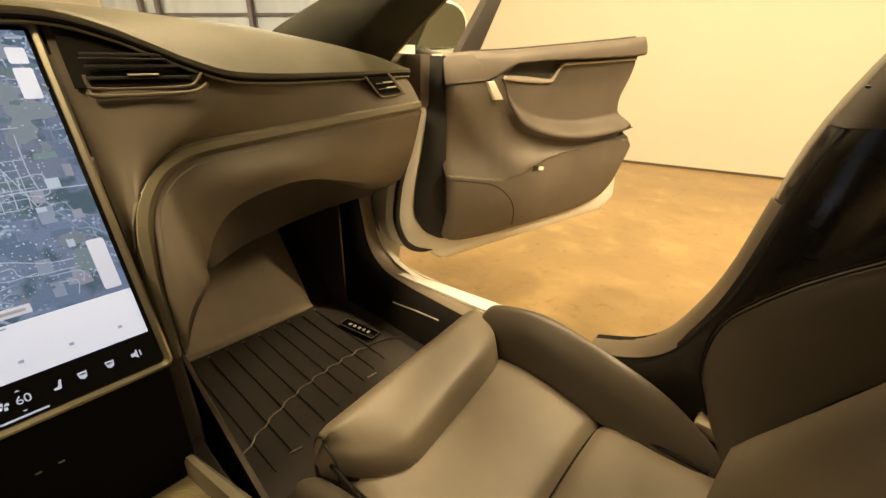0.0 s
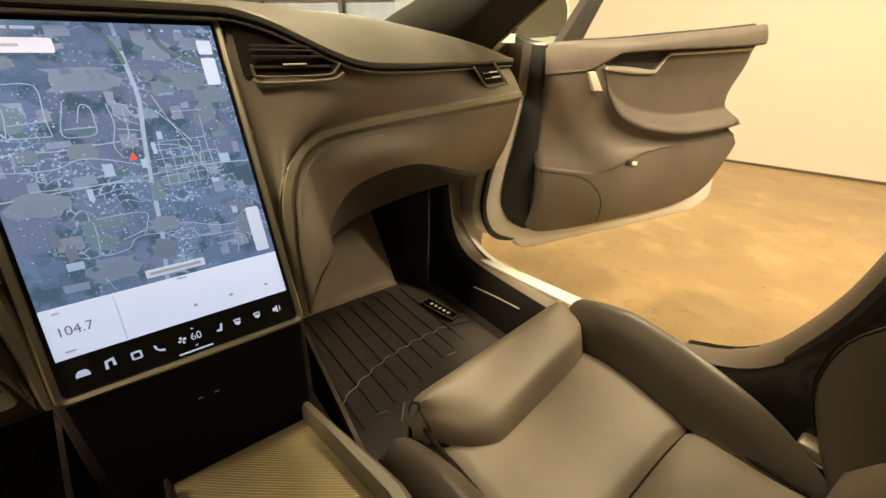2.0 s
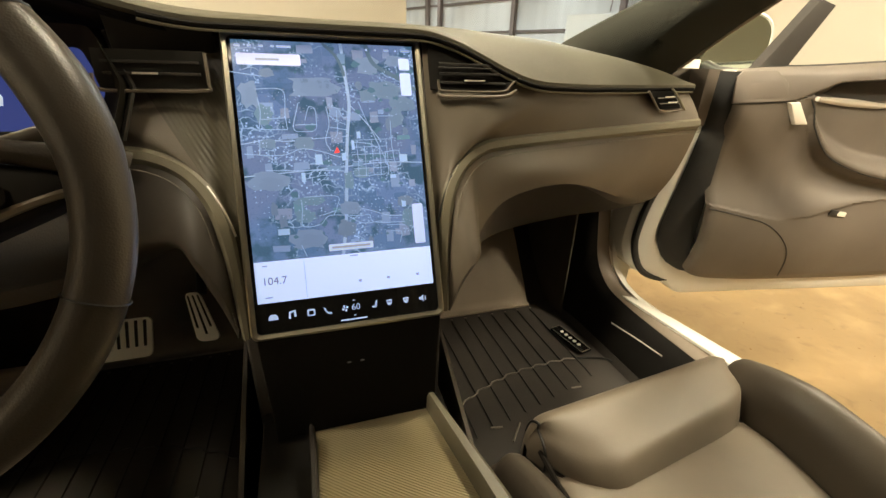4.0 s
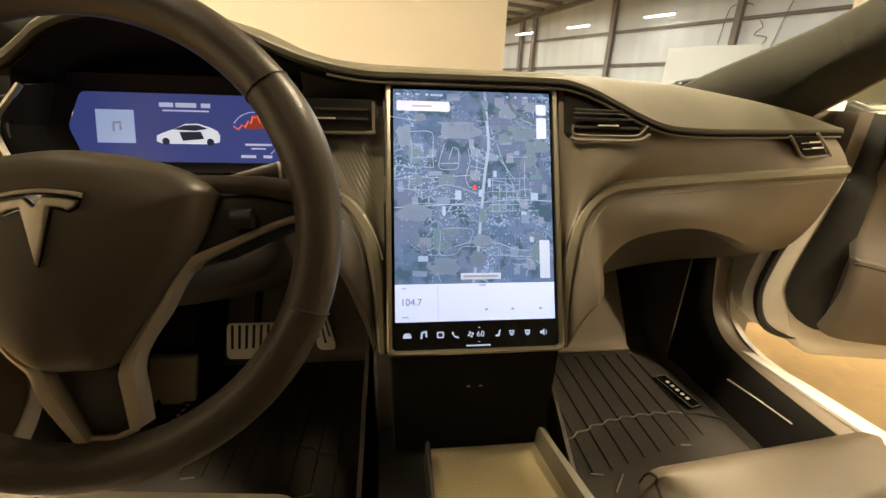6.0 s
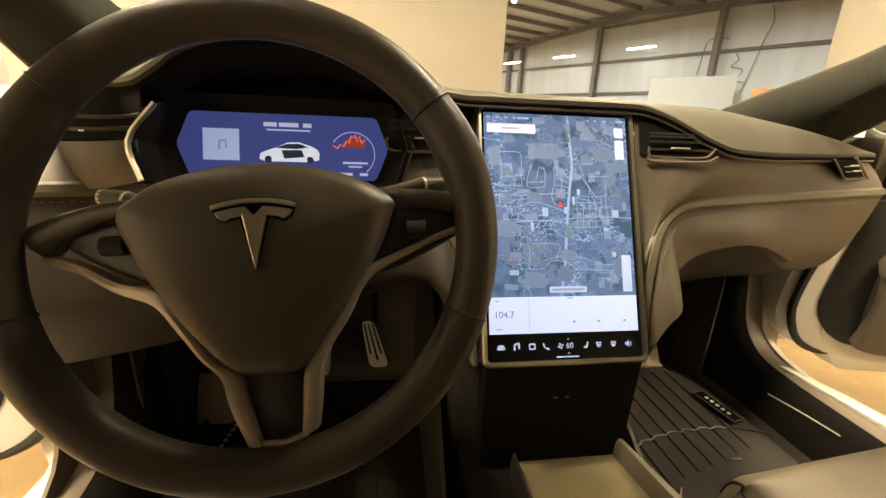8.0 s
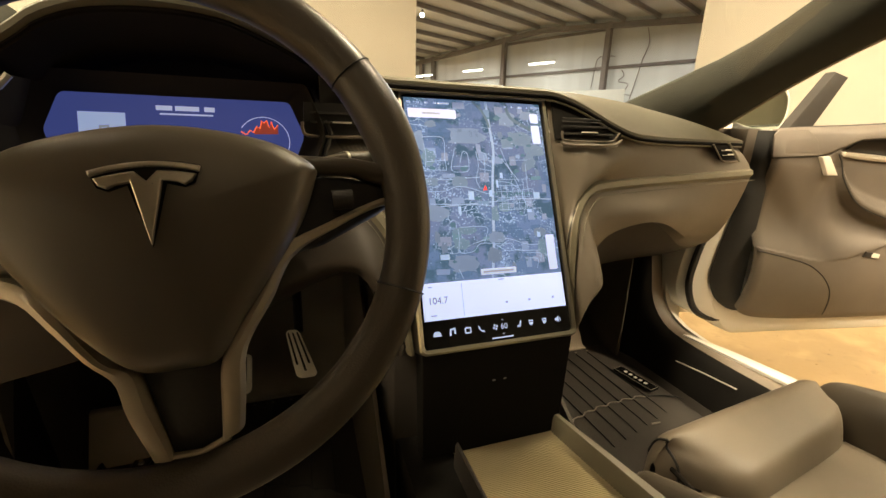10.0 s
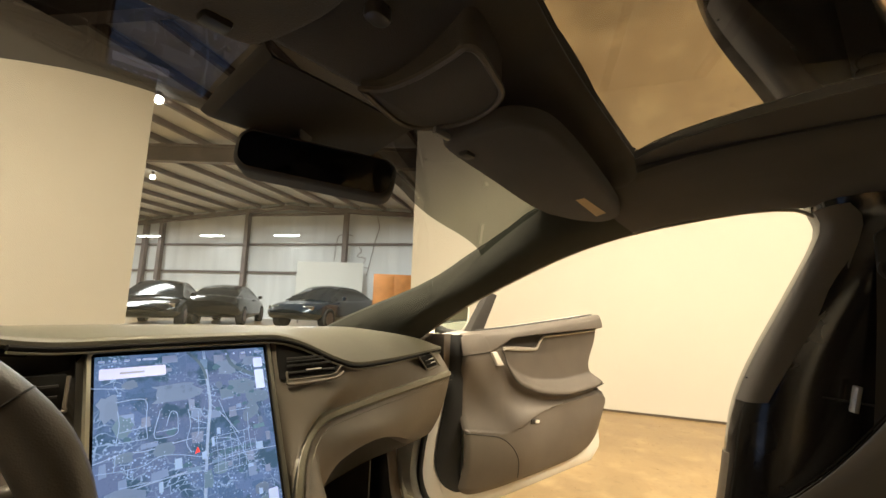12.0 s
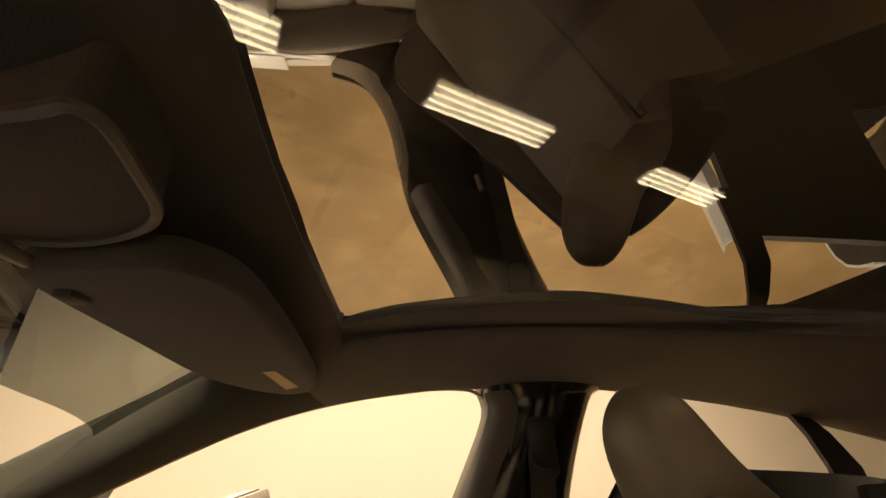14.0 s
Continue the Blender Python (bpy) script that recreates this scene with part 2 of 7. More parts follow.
def text_part(name, words, size, place, material, parent, depth=0.0006, align="CENTER"):
    """Letters as a mesh; place is the pose of the line's middle."""
    cu = bpy.data.curves.new(name, "FONT")
    cu.body, cu.size, cu.align_x, cu.align_y, cu.extrude = words, size, align, "CENTER", depth
    tmp = bpy.data.objects.new(name, cu)
    me = bpy.data.meshes.new_from_object(tmp)
    bpy.data.objects.remove(tmp)
    me.transform(place)
    me.materials.clear()
    me.materials.append(material)
    ob = new(name, me)
    ob.parent = parent
    ob.matrix_parent_inverse = Matrix.Translation(parent.location).inverted()
    return ob


# ---- garage ----
GZ = -0.10                            # the garage floor
RW = Vector((-0.303, 0.953, 0))       # along the side walls, away
RN = Vector((0.953, 0.303, 0))        # across the room, to the right
WALL_H = 3.67


def wall(name, a, b, top, thick, material):
    """A straight wall from a to b, with its thickness to the right of the way."""
    a, b = Vector((*a, GZ)), Vector((*b, GZ))
    d = (b - a).normalized()
    n = Vector((d.y, -d.x, 0)) * thick
    up = Vector((0, 0, top - GZ))
    ob = part(name, loft([[a, b, b + n, a + n], [a + up, b + up, b + n + up, a + n + up]], ring=True, cap=True), material)
    return tagged(ob, kind="structure")


def concrete():
    """Stained polished floor: broad patches, pale scuffs, dark spots and fine cracks."""
    m = mat("polished_concrete", (0.275, 0.188, 0.085), 0.30, vary=0.18, scale=1.1, fine=40, bump=0.04)
    nt = m.node_tree
    bs, co = nt.nodes["Principled BSDF"], nt.nodes["Texture Coordinate"]
    col = bs.inputs["Base Color"].links[0].from_socket
    for kind, size, lo, hi, tone, strength in (("ShaderNodeTexNoise", 5.5, 0.50, 0.72, (0.42, 0.305, 0.150), 0.60), ("ShaderNodeTexNoise", 0.8, 0.50, 0.72, (0.25, 0.165, 0.078), 0.55), ("ShaderNodeTexNoise", 17.0, 0.58, 0.72, (0.17, 0.108, 0.048), 0.55), ("ShaderNodeTexNoise", 2.4, 0.52, 0.66, (0.19, 0.122, 0.055), 0.45)):
        t = nt.nodes.new(kind)
        t.inputs["Scale"].default_value, t.inputs["Detail"].default_value, t.inputs["Distortion"].default_value = size, 10, 0.35
        nt.links.new(co.outputs["Object"], t.inputs["Vector"])
        r, x = nt.nodes.new("ShaderNodeMapRange"), nt.nodes.new("ShaderNodeMix")
        r.inputs["From Min"].default_value, r.inputs["From Max"].default_value, r.inputs["To Max"].default_value = lo, hi, strength
        x.data_type = "RGBA"
        x.inputs[7].default_value = (*tone, 1)
        nt.links.new(t.outputs["Fac"], r.inputs["Value"])
        nt.links.new(r.outputs[0], x.inputs[0])
        nt.links.new(col, x.inputs[6])
        col = x.outputs[2]
    nt.links.new(col, bs.inputs["Base Color"])
    return m


FLOOR = concrete()
bm = bmesh.new()
bmesh.ops.create_grid(bm, x_segments=8, y_segments=8, size=45)
bm.transform(Matrix.Translation((8, 14, GZ)))
tagged(part("floor", bm, FLOOR), "polished brown concrete garage floor with stains", "floor", kind="structure")

cr = Vector((3.93, 3.29, 0))
far = cr - RW * 13
tagged(wall("wall_east", (cr.x, cr.y), (far.x, far.y), WALL_H, -0.2, WALL), "plain cream painted garage wall", "wall")
wl = Vector((1.20, 5.34, 0))
e2 = wl - RN * 8
tagged(wall("wall_north", (wl.x, wl.y), (e2.x, e2.y), WALL_H, -0.2, WALL), "plain cream painted partition wall", "wall")
b1 = e2 - RW * 15
tagged(wall("wall_west", (e2.x, e2.y), (b1.x, b1.y), WALL_H, -0.2, WALL), "plain cream painted garage wall", "wall")
tagged(wall("wall_south", (b1.x, b1.y), (far.x, far.y), WALL_H, 0.2, WALL), "plain cream painted garage wall", "wall")

# hall beyond the opening: HN towards its far wall, HT along it
HN, HT, HE, HD = Vector((0.906, 0.423, 0)), Vector((0.423, -0.906, 0)), Vector((-0.27, -0.56, 0)), 20.8
hall = lambda d, s, z: HE + HN * d + HT * s + Vector((0, 0, z))
p0, p1 = hall(HD, -40, 0), hall(HD, 20, 0)
tagged(wall("wall_hall", (p0.x, p0.y), (p1.x, p1.y), 7.0, -0.2, HALLWALL), "white sheeted hall wall with steel girts", "wall")
p2 = hall(-14, -40, 0)
tagged(wall("wall_hall_end", (p2.x, p2.y), (p0.x, p0.y), 7.0, -0.2, HALLWALL), "white sheeted end wall of the hall", "wall")
RIDGE = lambda s: 6.55 - 0.075 * abs(s + 14)


def beam(name, a, b, w, h, material, parent=None):
    """An I section from a to b."""
    a, b = Vector(a), Vector(b)
    d = (b - a).normalized()
    s = d.cross(Vector((0, 0, 1)))
    s = s.normalized() if s.length > 0.1 else HT.copy()
    u = s.cross(d)
    f = h * 0.12
    prof = [(-w / 2, -h / 2), (w / 2, -h / 2), (w / 2, f - h / 2), (w * 0.12, f - h / 2), (w * 0.12, h / 2 - f), (w / 2, h / 2 - f), (w / 2, h / 2), (-w / 2, h / 2), (-w / 2, h / 2 - f), (-w * 0.12, h / 2 - f), (-w * 0.12, f - h / 2), (-w / 2, f - h / 2)]
    return part(name, loft([[p + s * x + u * y for x, y in prof] for p in (a, b)], ring=True, cap=True), material, parent)


roof = loft([[hall(d, s, RIDGE(s)) for d in (-16, HD + 0.1)] for s in (-40, -14, 24)])
bmesh.ops.solidify(roof, geom=roof.faces[:], thickness=-0.12)
tagged(part("ceiling", roof, DECK), "pale metal roof deck over dark steel purlins", "ceiling", kind="structure")
steel = thing("roof_frame", "dark steel purlins and girders under the hall roof", "steel frame", (0, 0, GZ), kind="structure")
for k in range(26):
    s = -36 + 1.55 * k
    beam("purlin", hall(-8, s, RIDGE(s) - 0.12), hall(HD - 0.1, s, RIDGE(s) - 0.12), 0.10, 0.20, STEEL, steel)
for d in (4.5, 11.5):
    beam("girder", hall(d, -36, RIDGE(-36) - 0.48), hall(d, -14, RIDGE(-14) - 0.48), 0.26, 0.62, STEEL, steel)
    beam("girder", hall(d, -14, RIDGE(-14) - 0.48), hall(d, 8, RIDGE(8) - 0.48), 0.26, 0.62, STEEL, steel)
beam("girder", hall(HD - 0.3, -36, RIDGE(-36) - 0.36), hall(HD - 0.3, -14, RIDGE(-14) - 0.36), 0.2, 0.24, STEEL, steel)
beam("girder", hall(HD - 0.3, -14, RIDGE(-14) - 0.36), hall(HD - 0.3, 8, RIDGE(8) - 0.36), 0.2, 0.24, STEEL, steel)
for s in (-34.6, -28.6, -23.7, -22.5, -16.5, -10.3, -4.2):
    post = beam("column", hall(HD - 0.25, s, GZ), hall(HD - 0.25, s, RIDGE(s) - 0.2), 0.24, 0.26, STEEL)
    tagged(post, "dark steel column against the hall wall", "column", "hall columns", "structure")
for z, s0, s1 in ((2.5, -36, -11.0), (4.1, -36, 6), (5.82, -16.5, -10.3)):
    tagged(beam("girt", hall(HD - 0.1, s0, z), hall(HD - 0.1, s1, z), 0.12, 0.12, STEEL), "dark horizontal steel girt on the hall wall", "girt", "hall girts", "structure")
base = cr + RN * -0.012
end = far + RN * -0.012
tagged(wall("baseboard", (base.x, base.y), (end.x, end.y), GZ + 0.022, -0.012, mat("base_line", (0.08, 0.06, 0.04), 0.7)), "thin dark line along the foot of the wall", "baseboard")

for pts in ([(-10.3, 4.40), (-10.5, 4.62), (-10.75, 4.55), (-10.85, 4.2), (-10.95, 3.2)], [(-9.9, 4.55), (-10.15, 4.6), (-10.3, 4.2), (-10.5, 3.5)], [(-8.55, 5.6), (-8.4, 5.0), (-8.6, 4.3), (-8.8, 3.3), (-9.0, 2.4)], [(-9.5, 3.95), (-9.35, 3.7), (-9.6, 3.45), (-9.1, 3.3), (-9.3, 2.9), (-8.9, 2.8)]):
    tagged(part("conduit", tube([hall(HD - 0.16, a, b) for a, b in smooth(pts, 18)], 0.020, 6), STEEL), "thin dark conduit on the hall wall", "conduit", "hall conduits", "structure")

# ---- car: body shell ----
PILLARBLACK = mat("pillar_black", (0.014, 0.013, 0.012), 0.14, vary=0.2, scale=9, fine=300, bump=0.05)
RIMLIGHT = mat("pale_plastic", (0.30, 0.25, 0.18), 0.4)
body = thing("car_shell", "white electric car with dark headliner and open front doors", "car", (0, 0, GZ))


def lerp(a, b, f):
    return np.array(a, float) * (1 - f) + np.array(b, float) * f


# edge of the front door opening, from the pillar's foot over the top and down to the sill
OPEN_FRONT = [(0.82, 0.44, 0.868), (0.80, 0.36, 0.910), (0.77, 0.20, 0.993), (0.745, 0.07, 1.05), (0.74, -0.15, 1.143), (0.74, -0.32, 1.190), (0.74, -0.50, 1.214), (0.74, -0.60, 1.214), (0.74, -0.638, 1.195), (0.74, -0.640, 1.155)]
OPEN_B = [(0.74, -0.645, 1.155), (0.74, -0.595, 1.045), (0.745, -0.528, 0.907), (0.75, -0.495, 0.81), (0.75, -0.478, 0.70), (0.75, -0.460, 0.60), (0.75, -0.432, 0.518), (0.752, -0.402, 0.458), (0.755, -0.355, 0.414), (0.76, -0.28, 0.378)]
DRIVER_BACK = 0.24                   # the driver's opening begins further back
GLASS_EDGE = [(0.54, 0.60, 0.878), (0.587, 0.470, 0.951), (0.675, 0.24, 1.055), (0.68, 0.075, 1.140), (0.64, -0.06, 1.190), (0.597, -0.163, 1.224), (0.56, -0.22, 1.245)]

for s in (1, -1):
    sx = lambda p: (p[0] * s, p[1], p[2])
    # windscreen pillar
    outer = smooth(OPEN_FRONT[:6], 20)
    inner = smooth(GLASS_EDGE[:6] + [(0.60, -0.30, 1.250)], 20)
    rows = []
    for a, b in zip(inner, outer):
        mid = lerp(a, b, 0.5) + np.array((-0.030, -0.020, -0.008))
        rows.append([sx(q) for q in smooth([a + np.array((0.012, 0.02, 0.012)), a, mid, b, b + np.array((0.03, 0.02, 0.0))], 13)])
    pil = part("windscreen_pillar", sheet(rows, 0.004), PILLARSHADED, body, "windscreen pillar trim in headliner fabric, shade in its colour")
    part("opening_seal", tube([sx(tuple(np.array(q) + np.array((0.016, 0.0, -0.004)))) for q in smooth(OPEN_FRONT[1:9], 40)], 0.0035, 6), RIMLIGHT, body, "pale seal along the door opening")
    # roof side rail
    top = smooth([(0.50, -0.30, 1.225), (0.488, -0.40, 1.247), (0.472, -0.52, 1.257), (0.468, -0.70, 1.260), (0.475, -0.9, 1.255), (0.47, -1.25, 1.235), (0.44, -1.7, 1.19)], 30)
    low = smooth([OPEN_FRONT[5], (0.74, -0.42, 1.206), (0.74, -0.55, 1.214), (0.74, -0.75, 1.212), (0.74, -0.92, 1.203), (0.735, -1.25, 1.15), (0.71, -1.7, 1.02)], 30)
    rows = []
    for a, b in zip(top, low):
        mid = lerp(a, b, 0.5) + np.array((0.004, 0, -0.006))
        rows.append([sx(q) for q in smooth([a + np.array((0.006, 0, 0.042)), a + np.array((0, 0, 0.006)), a + np.array((0.012, 0, -0.004)), mid, b + np.array((-0.02, 0, -0.002)), b, b + np.array((0.035, 0, 0.004))], 18)])
    part("roof_side_rail", sheet(rows, 0.004), HEADLINER, body, "dark headliner along the roof side")
    # centre pillar: light trim ahead, black behind
    front = smooth([(0.725, -0.63, 1.232), (0.735, -0.64, 1.20)] + OPEN_B, 34)
    rear = smooth([(0.725, -0.90, 1.226), (0.735, -0.868, 1.205), (0.74, -0.845, 1.185), (0.745, -0.80, 1.08), (0.75, -0.760, 0.95), (0.75, -0.74, 0.85), (0.75, -0.73, 0.7), (0.75, -0.73, 0.55), (0.75, -0.73, 0.45), (0.755, -0.73, 0.38), (0.76, -0.73, 0.36), (0.765, -0.73, 0.35)], 34)
    rows = []
    for a, b in zip(front, rear):
        rows.append([sx(q) for q in smooth([a + np.array((0.05, 0.01, 0)), a, lerp(a, b, 0.12) + np.array((-0.035, 0, 0)), lerp(a, b, 0.5) + np.array((-0.05, 0, 0)), lerp(a, b, 0.88) + np.array((-0.03, 0, 0)), b, b + np.array((0.05, -0.01, 0))], 16)])
    part("door_pillar", sheet(rows, 0.004), PILLARBLACK, body, "glossy black door pillar trim")
    edge = [[sx(q) for q in smooth([a + np.array((0.056, 0.014, -0.004)), a + np.array((0.03, 0.012, 0.0)), a + np.array((0.004, 0.006, 0.001)), a + np.array((-0.016, -0.012, 0.003))], 7)] for a in front[17:]]
    part("opening_edge", sheet(edge, 0.003), SILLTRIM, body, "grey-brown plastic edge of the door opening")
    part("sill_cap", box((0.675, -0.53, 0.375), (0.725, -0.480, 0.398), 0.008, m=Matrix.Diagonal((s, 1, 1, 1))), RIMLIGHT, body, "pale plastic sill cap beside the seat")
    gt = [[sx(q) for q in smooth([a + np.array((0.002, 0.004, 0)), lerp(a, b, 0.06) + np.array((-0.034, 0, 0)), lerp(a, b, 0.30 - 0.14 * abs(k - 6) / 6) + np.array((-0.046, 0, 0))], 6)] for k, (a, b) in enumerate(zip(front[3:15], rear[3:15]))]
    part("pillar_trim", sheet(gt, 0.003), mat("pillar_fabric", (0.115, 0.100, 0.086), 0.9, fine=600, bump=0.3), body, "grey fabric upper pillar trim")
    # rear window divider and rear side
    part("rear_pillar", sheet([[sx(q) for q in smooth([(0.73, -1.24, 1.15), (0.70, -1.26, 1.05), (0.73, -1.28, 0.85)], 5)], [sx(q) for q in smooth([(0.73, -1.27, 1.15), (0.70, -1.32, 1.05), (0.73, -1.36, 0.85)], 5)]], 0.01), BLACK, body)
    part("rear_sill", sheet([[sx((x, y, z)) for x, z in ((0.70, 0.22), (0.72, 0.33), (0.80, 0.34), (0.85, 0.22))] for y in (-0.73, -1.0, -1.3)], 0.004), WHITE, body, "white rear door sill")
    part("rear_side", sheet([[sx((0.75, y, z)) for y in (-1.33, -1.55, -1.8)] for z in (0.3, 0.6, 0.80, 0.965)], 0.02), BLACKSOFT, body)
    part("rear_quarter", sheet([[sx((0.73, -1.62, 1.10)), sx((0.74, -1.75, 0.9))], [sx((0.55, -2.2, 0.95)), sx((0.7, -2.2, 0.9))]], 0.02), HEADLINER, body)
    part("rear_jamb", sheet([[sx(q + np.array((o, p, 0))) for o, p in ((-0.012, -0.02), (0.0, 0.0), (0.03, 0.006), (0.06, -0.01))] for q in smooth([(0.77, -1.20, 0.335), (0.77, -1.262, 0.36), (0.77, -1.29, 0.48), (0.77, -1.305, 0.70), (0.77, -1.33, 0.95)], 16)], 0.003), WHITE, body, "white painted edge of the rear door opening")
    # hinge jamb, white
    curve = smooth([(0.795, 0.385, 0.93), (0.79, 0.42, 0.80), (0.785, 0.425, 0.65), (0.777, 0.408, 0.53), (0.770, 0.400, 0.45), (0.764, 0.375, 0.392), (0.757, 0.325, 0.364), (0.752, 0.26, 0.350), (0.75, 0.10, 0.337), (0.752, -0.1, 0.345), (0.755, -0.3, 0.36)], 44)
    back = lambda p: sx((p[0], p[1] - (DRIVER_BACK * min(1, max(0, (p[1] + 0.1) / 0.35)) if s < 0 else 0), p[2]))
    rows = []
    for i, c in enumerate(curve):
        d = curve[min(43, i + 1)] - curve[max(0, i - 1)]
        n = np.array((0, d[2], -d[1])); n /= np.linalg.norm(n) + 1e-9      # outward from the opening
        out = -n if n[1] < 0 and i < 12 else n
        out = np.array((0, 1, 0)) if i < 4 else out
        if out[2] > 0 and i > 14:
            out = -out
        wd = 1 - 0.60 * max(0.0, min(1.0, (i - 18) / 6))
        rows.append([back(c), back(c + np.array((0.018, 0, 0)) + out * 0.004), back(c + np.array((0.024, 0, 0)) + out * 0.026), back(c + np.array((0.040, 0, 0)) + out * 0.034), back(c + np.array((0.045, 0, 0)) + out * 0.050), back(c + np.array((0.085 * wd + 0.02 * (1 - wd), 0, 0)) + out * 0.055), back(c + np.array((0.16 * wd, 0, 0)) + out * 0.058)])
    part("door_jamb", sheet(rows, 0.003), WHITE, body, "white painted door jamb")
    post = [back(q) for q in ((0.765, 0.455, 0), (0.80, 0.470, 0), (0.87, 0.462, 0), (0.96, 0.440, 0))]
    part("hinge_pillar", sheet([[(x, y, z) for x, y, _ in post] for z in np.linspace(0.32, 0.93, 6)], 0.004), WHITE, body, "white painted hinge pillar")
    # hinge
    part("hinge", box((0.83, 0.425, 0.515), (0.865, 0.46, 0.565), 0.006, m=Matrix.Translation((0, -DRIVER_BACK if s < 0 else 0, 0)) @ Matrix.Diagonal((s, 1, 1, 1))), BLACK, body)
    part("hinge", box((0.82, 0.42, 0.40), (0.85, 0.455, 0.43), 0.006, m=Matrix.Translation((0, -DRIVER_BACK if s < 0 else 0, 0)) @ Matrix.Diagonal((s, 1, 1, 1))), SATIN, body)
    # inner sill trim, scuff plate, kick panel
    rows = []
    for y, up in smooth([(0.47, 0.40), (0.435, 0.27), (0.412, 0.17), (0.392, 0.09), (0.350, 0.038), (0.28, 0.012), (0.1, 0.004), (-0.2, 0.006), (-0.45, 0.01), (-0.7, 0.01)], 34):
        rows.append([tuple(q) for q in smooth([(0.66, y, 0.20), (0.675, y, 0.26 + 0.3 * up), (0.695, y, 0.300 + 0.8 * up), (0.715, y, 0.325 + up), (0.738, y, 0.337 + up), (0.757, y, 0.333 + up)], 12)])
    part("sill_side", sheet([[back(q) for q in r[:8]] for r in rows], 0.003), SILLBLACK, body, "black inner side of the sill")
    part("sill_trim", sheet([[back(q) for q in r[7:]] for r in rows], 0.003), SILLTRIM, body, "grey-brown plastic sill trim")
    part("scuff_plate", slab([(0.275, 0.726), (0.262, 0.748), (0.15, 0.776), (-0.01, 0.800), (-0.13, 0.812), (-0.13, 0.766), (0.05, 0.750)], lambda a, b, c: sx((b, a, 0.343 + c)), 0.008, 0.003), WHITE, body, "white painted scuff plate on the door sill")
    part("sill_slot", tube([sx((0.684, 0.245, 0.290)), sx((0.688, 0.165, 0.299)), sx((0.691, 0.082, 0.306))], 0.0017), PALEMETAL, body, "bright slot edge in the sill trim")
    part("rocker", sheet([[sx((0.79, y, 0.335)), sx((0.83, y, 0.31)), sx((0.85, y, 0.22)), sx((0.82, y, 0.16))] for y in (0.46, 0.2, -0.2, -0.75)], 0.003), WHITE, body)
    part("kick_panel", sheet([[sx((0.655 + (0.035 if s < 0 else 0), y, z)) for z in (0.19, 0.4, 0.6, 0.82)] for y in (0.42 if s > 0 else 0.17, 0.6, 0.8)], 0.005), KICK, body, "dark carpeted kick panel")

part("corner_trim", sheet([[(-0.752, y0 + (y1 - y0) * f, z) for f in (0, 0.5, 1)] for z, y0, y1 in smooth([(0.62, 0.06, 0.150), (0.555, 0.068, 0.158), (0.50, 0.072, 0.176), (0.44, 0.070, 0.184), (0.39, 0.050, 0.176), (0.35, 0.0, 0.15)], 12)], 0.006), SILLTRIM, body, "grey-brown plastic trim ahead of the driver opening")
# roof: headliner header, glass, cross edge
gz = lambda x, y: 1.280 - 0.075 * x * x - 0.03 * (y + 0.8) ** 2
head = []
for x in np.linspace(-0.60, 0.60, 41):
    q = abs(x) / 0.6
    yb = -0.395 - 0.023 * (1 - q) ** 4 + (0.10 * max(0, (abs(x) - 0.45) / 0.15) ** 2)
    zb = gz(x, yb) - 0.002 if abs(x) < 0.47 else 1.240 - 0.12 * (abs(x) - 0.47)
    yf = -0.235 + 0.06 * q * q
    zf = 1.228 - 0.012 * q * q
    head.append([(x, yf + 0.03, zf + 0.02), (x, yf + 0.005, zf + 0.004), *[tuple(v) for v in smooth([(x, yf - 0.01, zf - 0.002), (x, yf + 0.45 * (yb - yf), zf + 0.36 * (zb - zf)), (x, yb + 0.035, zb - 0.008), (x, yb + 0.010, zb - 0.003)], 7)], (x, yb, zb + 0.002), (x, yb + 0.003, zb + 0.011)])
part("roof_header", sheet(head, 0.004), HEADLINER, body, "dark suede-like headliner above the windscreen")
part("roof_glass", loft([[(x, y, gz(x, y) + 0.008) for x in np.linspace(-0.54, 0.54, 23)] for y in np.linspace(-0.38, -1.60, 15)]), ROOFGLASS, body, "dark tinted panoramic glass roof", face=(0, 0, -1))
INNER = table([(-1.65, 0.47), (-1.20, 0.47), (-0.99, 0.452), (-0.83, 0.405), (-0.697, 0.374), (-0.571, 0.388), (-0.472, 0.412), (-0.40, 0.450), (-0.375, 0.475)])
for s in (1, -1):
    part("glass_frame", sheet([[(s * (INNER(y)[0] + (0.545 - INNER(y)[0]) * f), y, gz(INNER(y)[0] + (0.545 - INNER(y)[0]) * f, y) + 0.002 + 0.002 * f) for f in np.linspace(0, 1, 5)] for y in np.linspace(-0.385, -1.60, 30)], 0.002), HEADLINER, body, "dark frame along the glass roof's side")
part("roof_rear", sheet([[(x, y, z - 0.13 * x * x) for x in np.linspace(-0.66, 0.66, 9)] for y, z in ((-1.58, 1.275), (-1.9, 1.22), (-2.3, 1.10))], 0.02), HEADLINER, body)
part("rear_deck", sheet([[(x, y, z) for x in (-0.76, 0, 0.76)] for y, z in ((-2.3, 1.12), (-2.35, 0.8), (-2.35, 0.3))], 0.02), BLACKSOFT, body)

# windscreen with its darker band
WBASE = table([(0.0, 0.80, 0.918), (0.2, 0.76, 0.918), (0.4, 0.64, 0.920), (0.56, 0.47, 0.925), (0.70, 0.37, 0.912), (0.80, 0.33, 0.895)])
WTOP = table([(0.0, -0.23, 1.246), (0.2, -0.225, 1.244), (0.4, -0.205, 1.236), (0.56, -0.175, 1.228), (0.64, -0.08, 1.195), (0.80, 0.0, 1.15)])


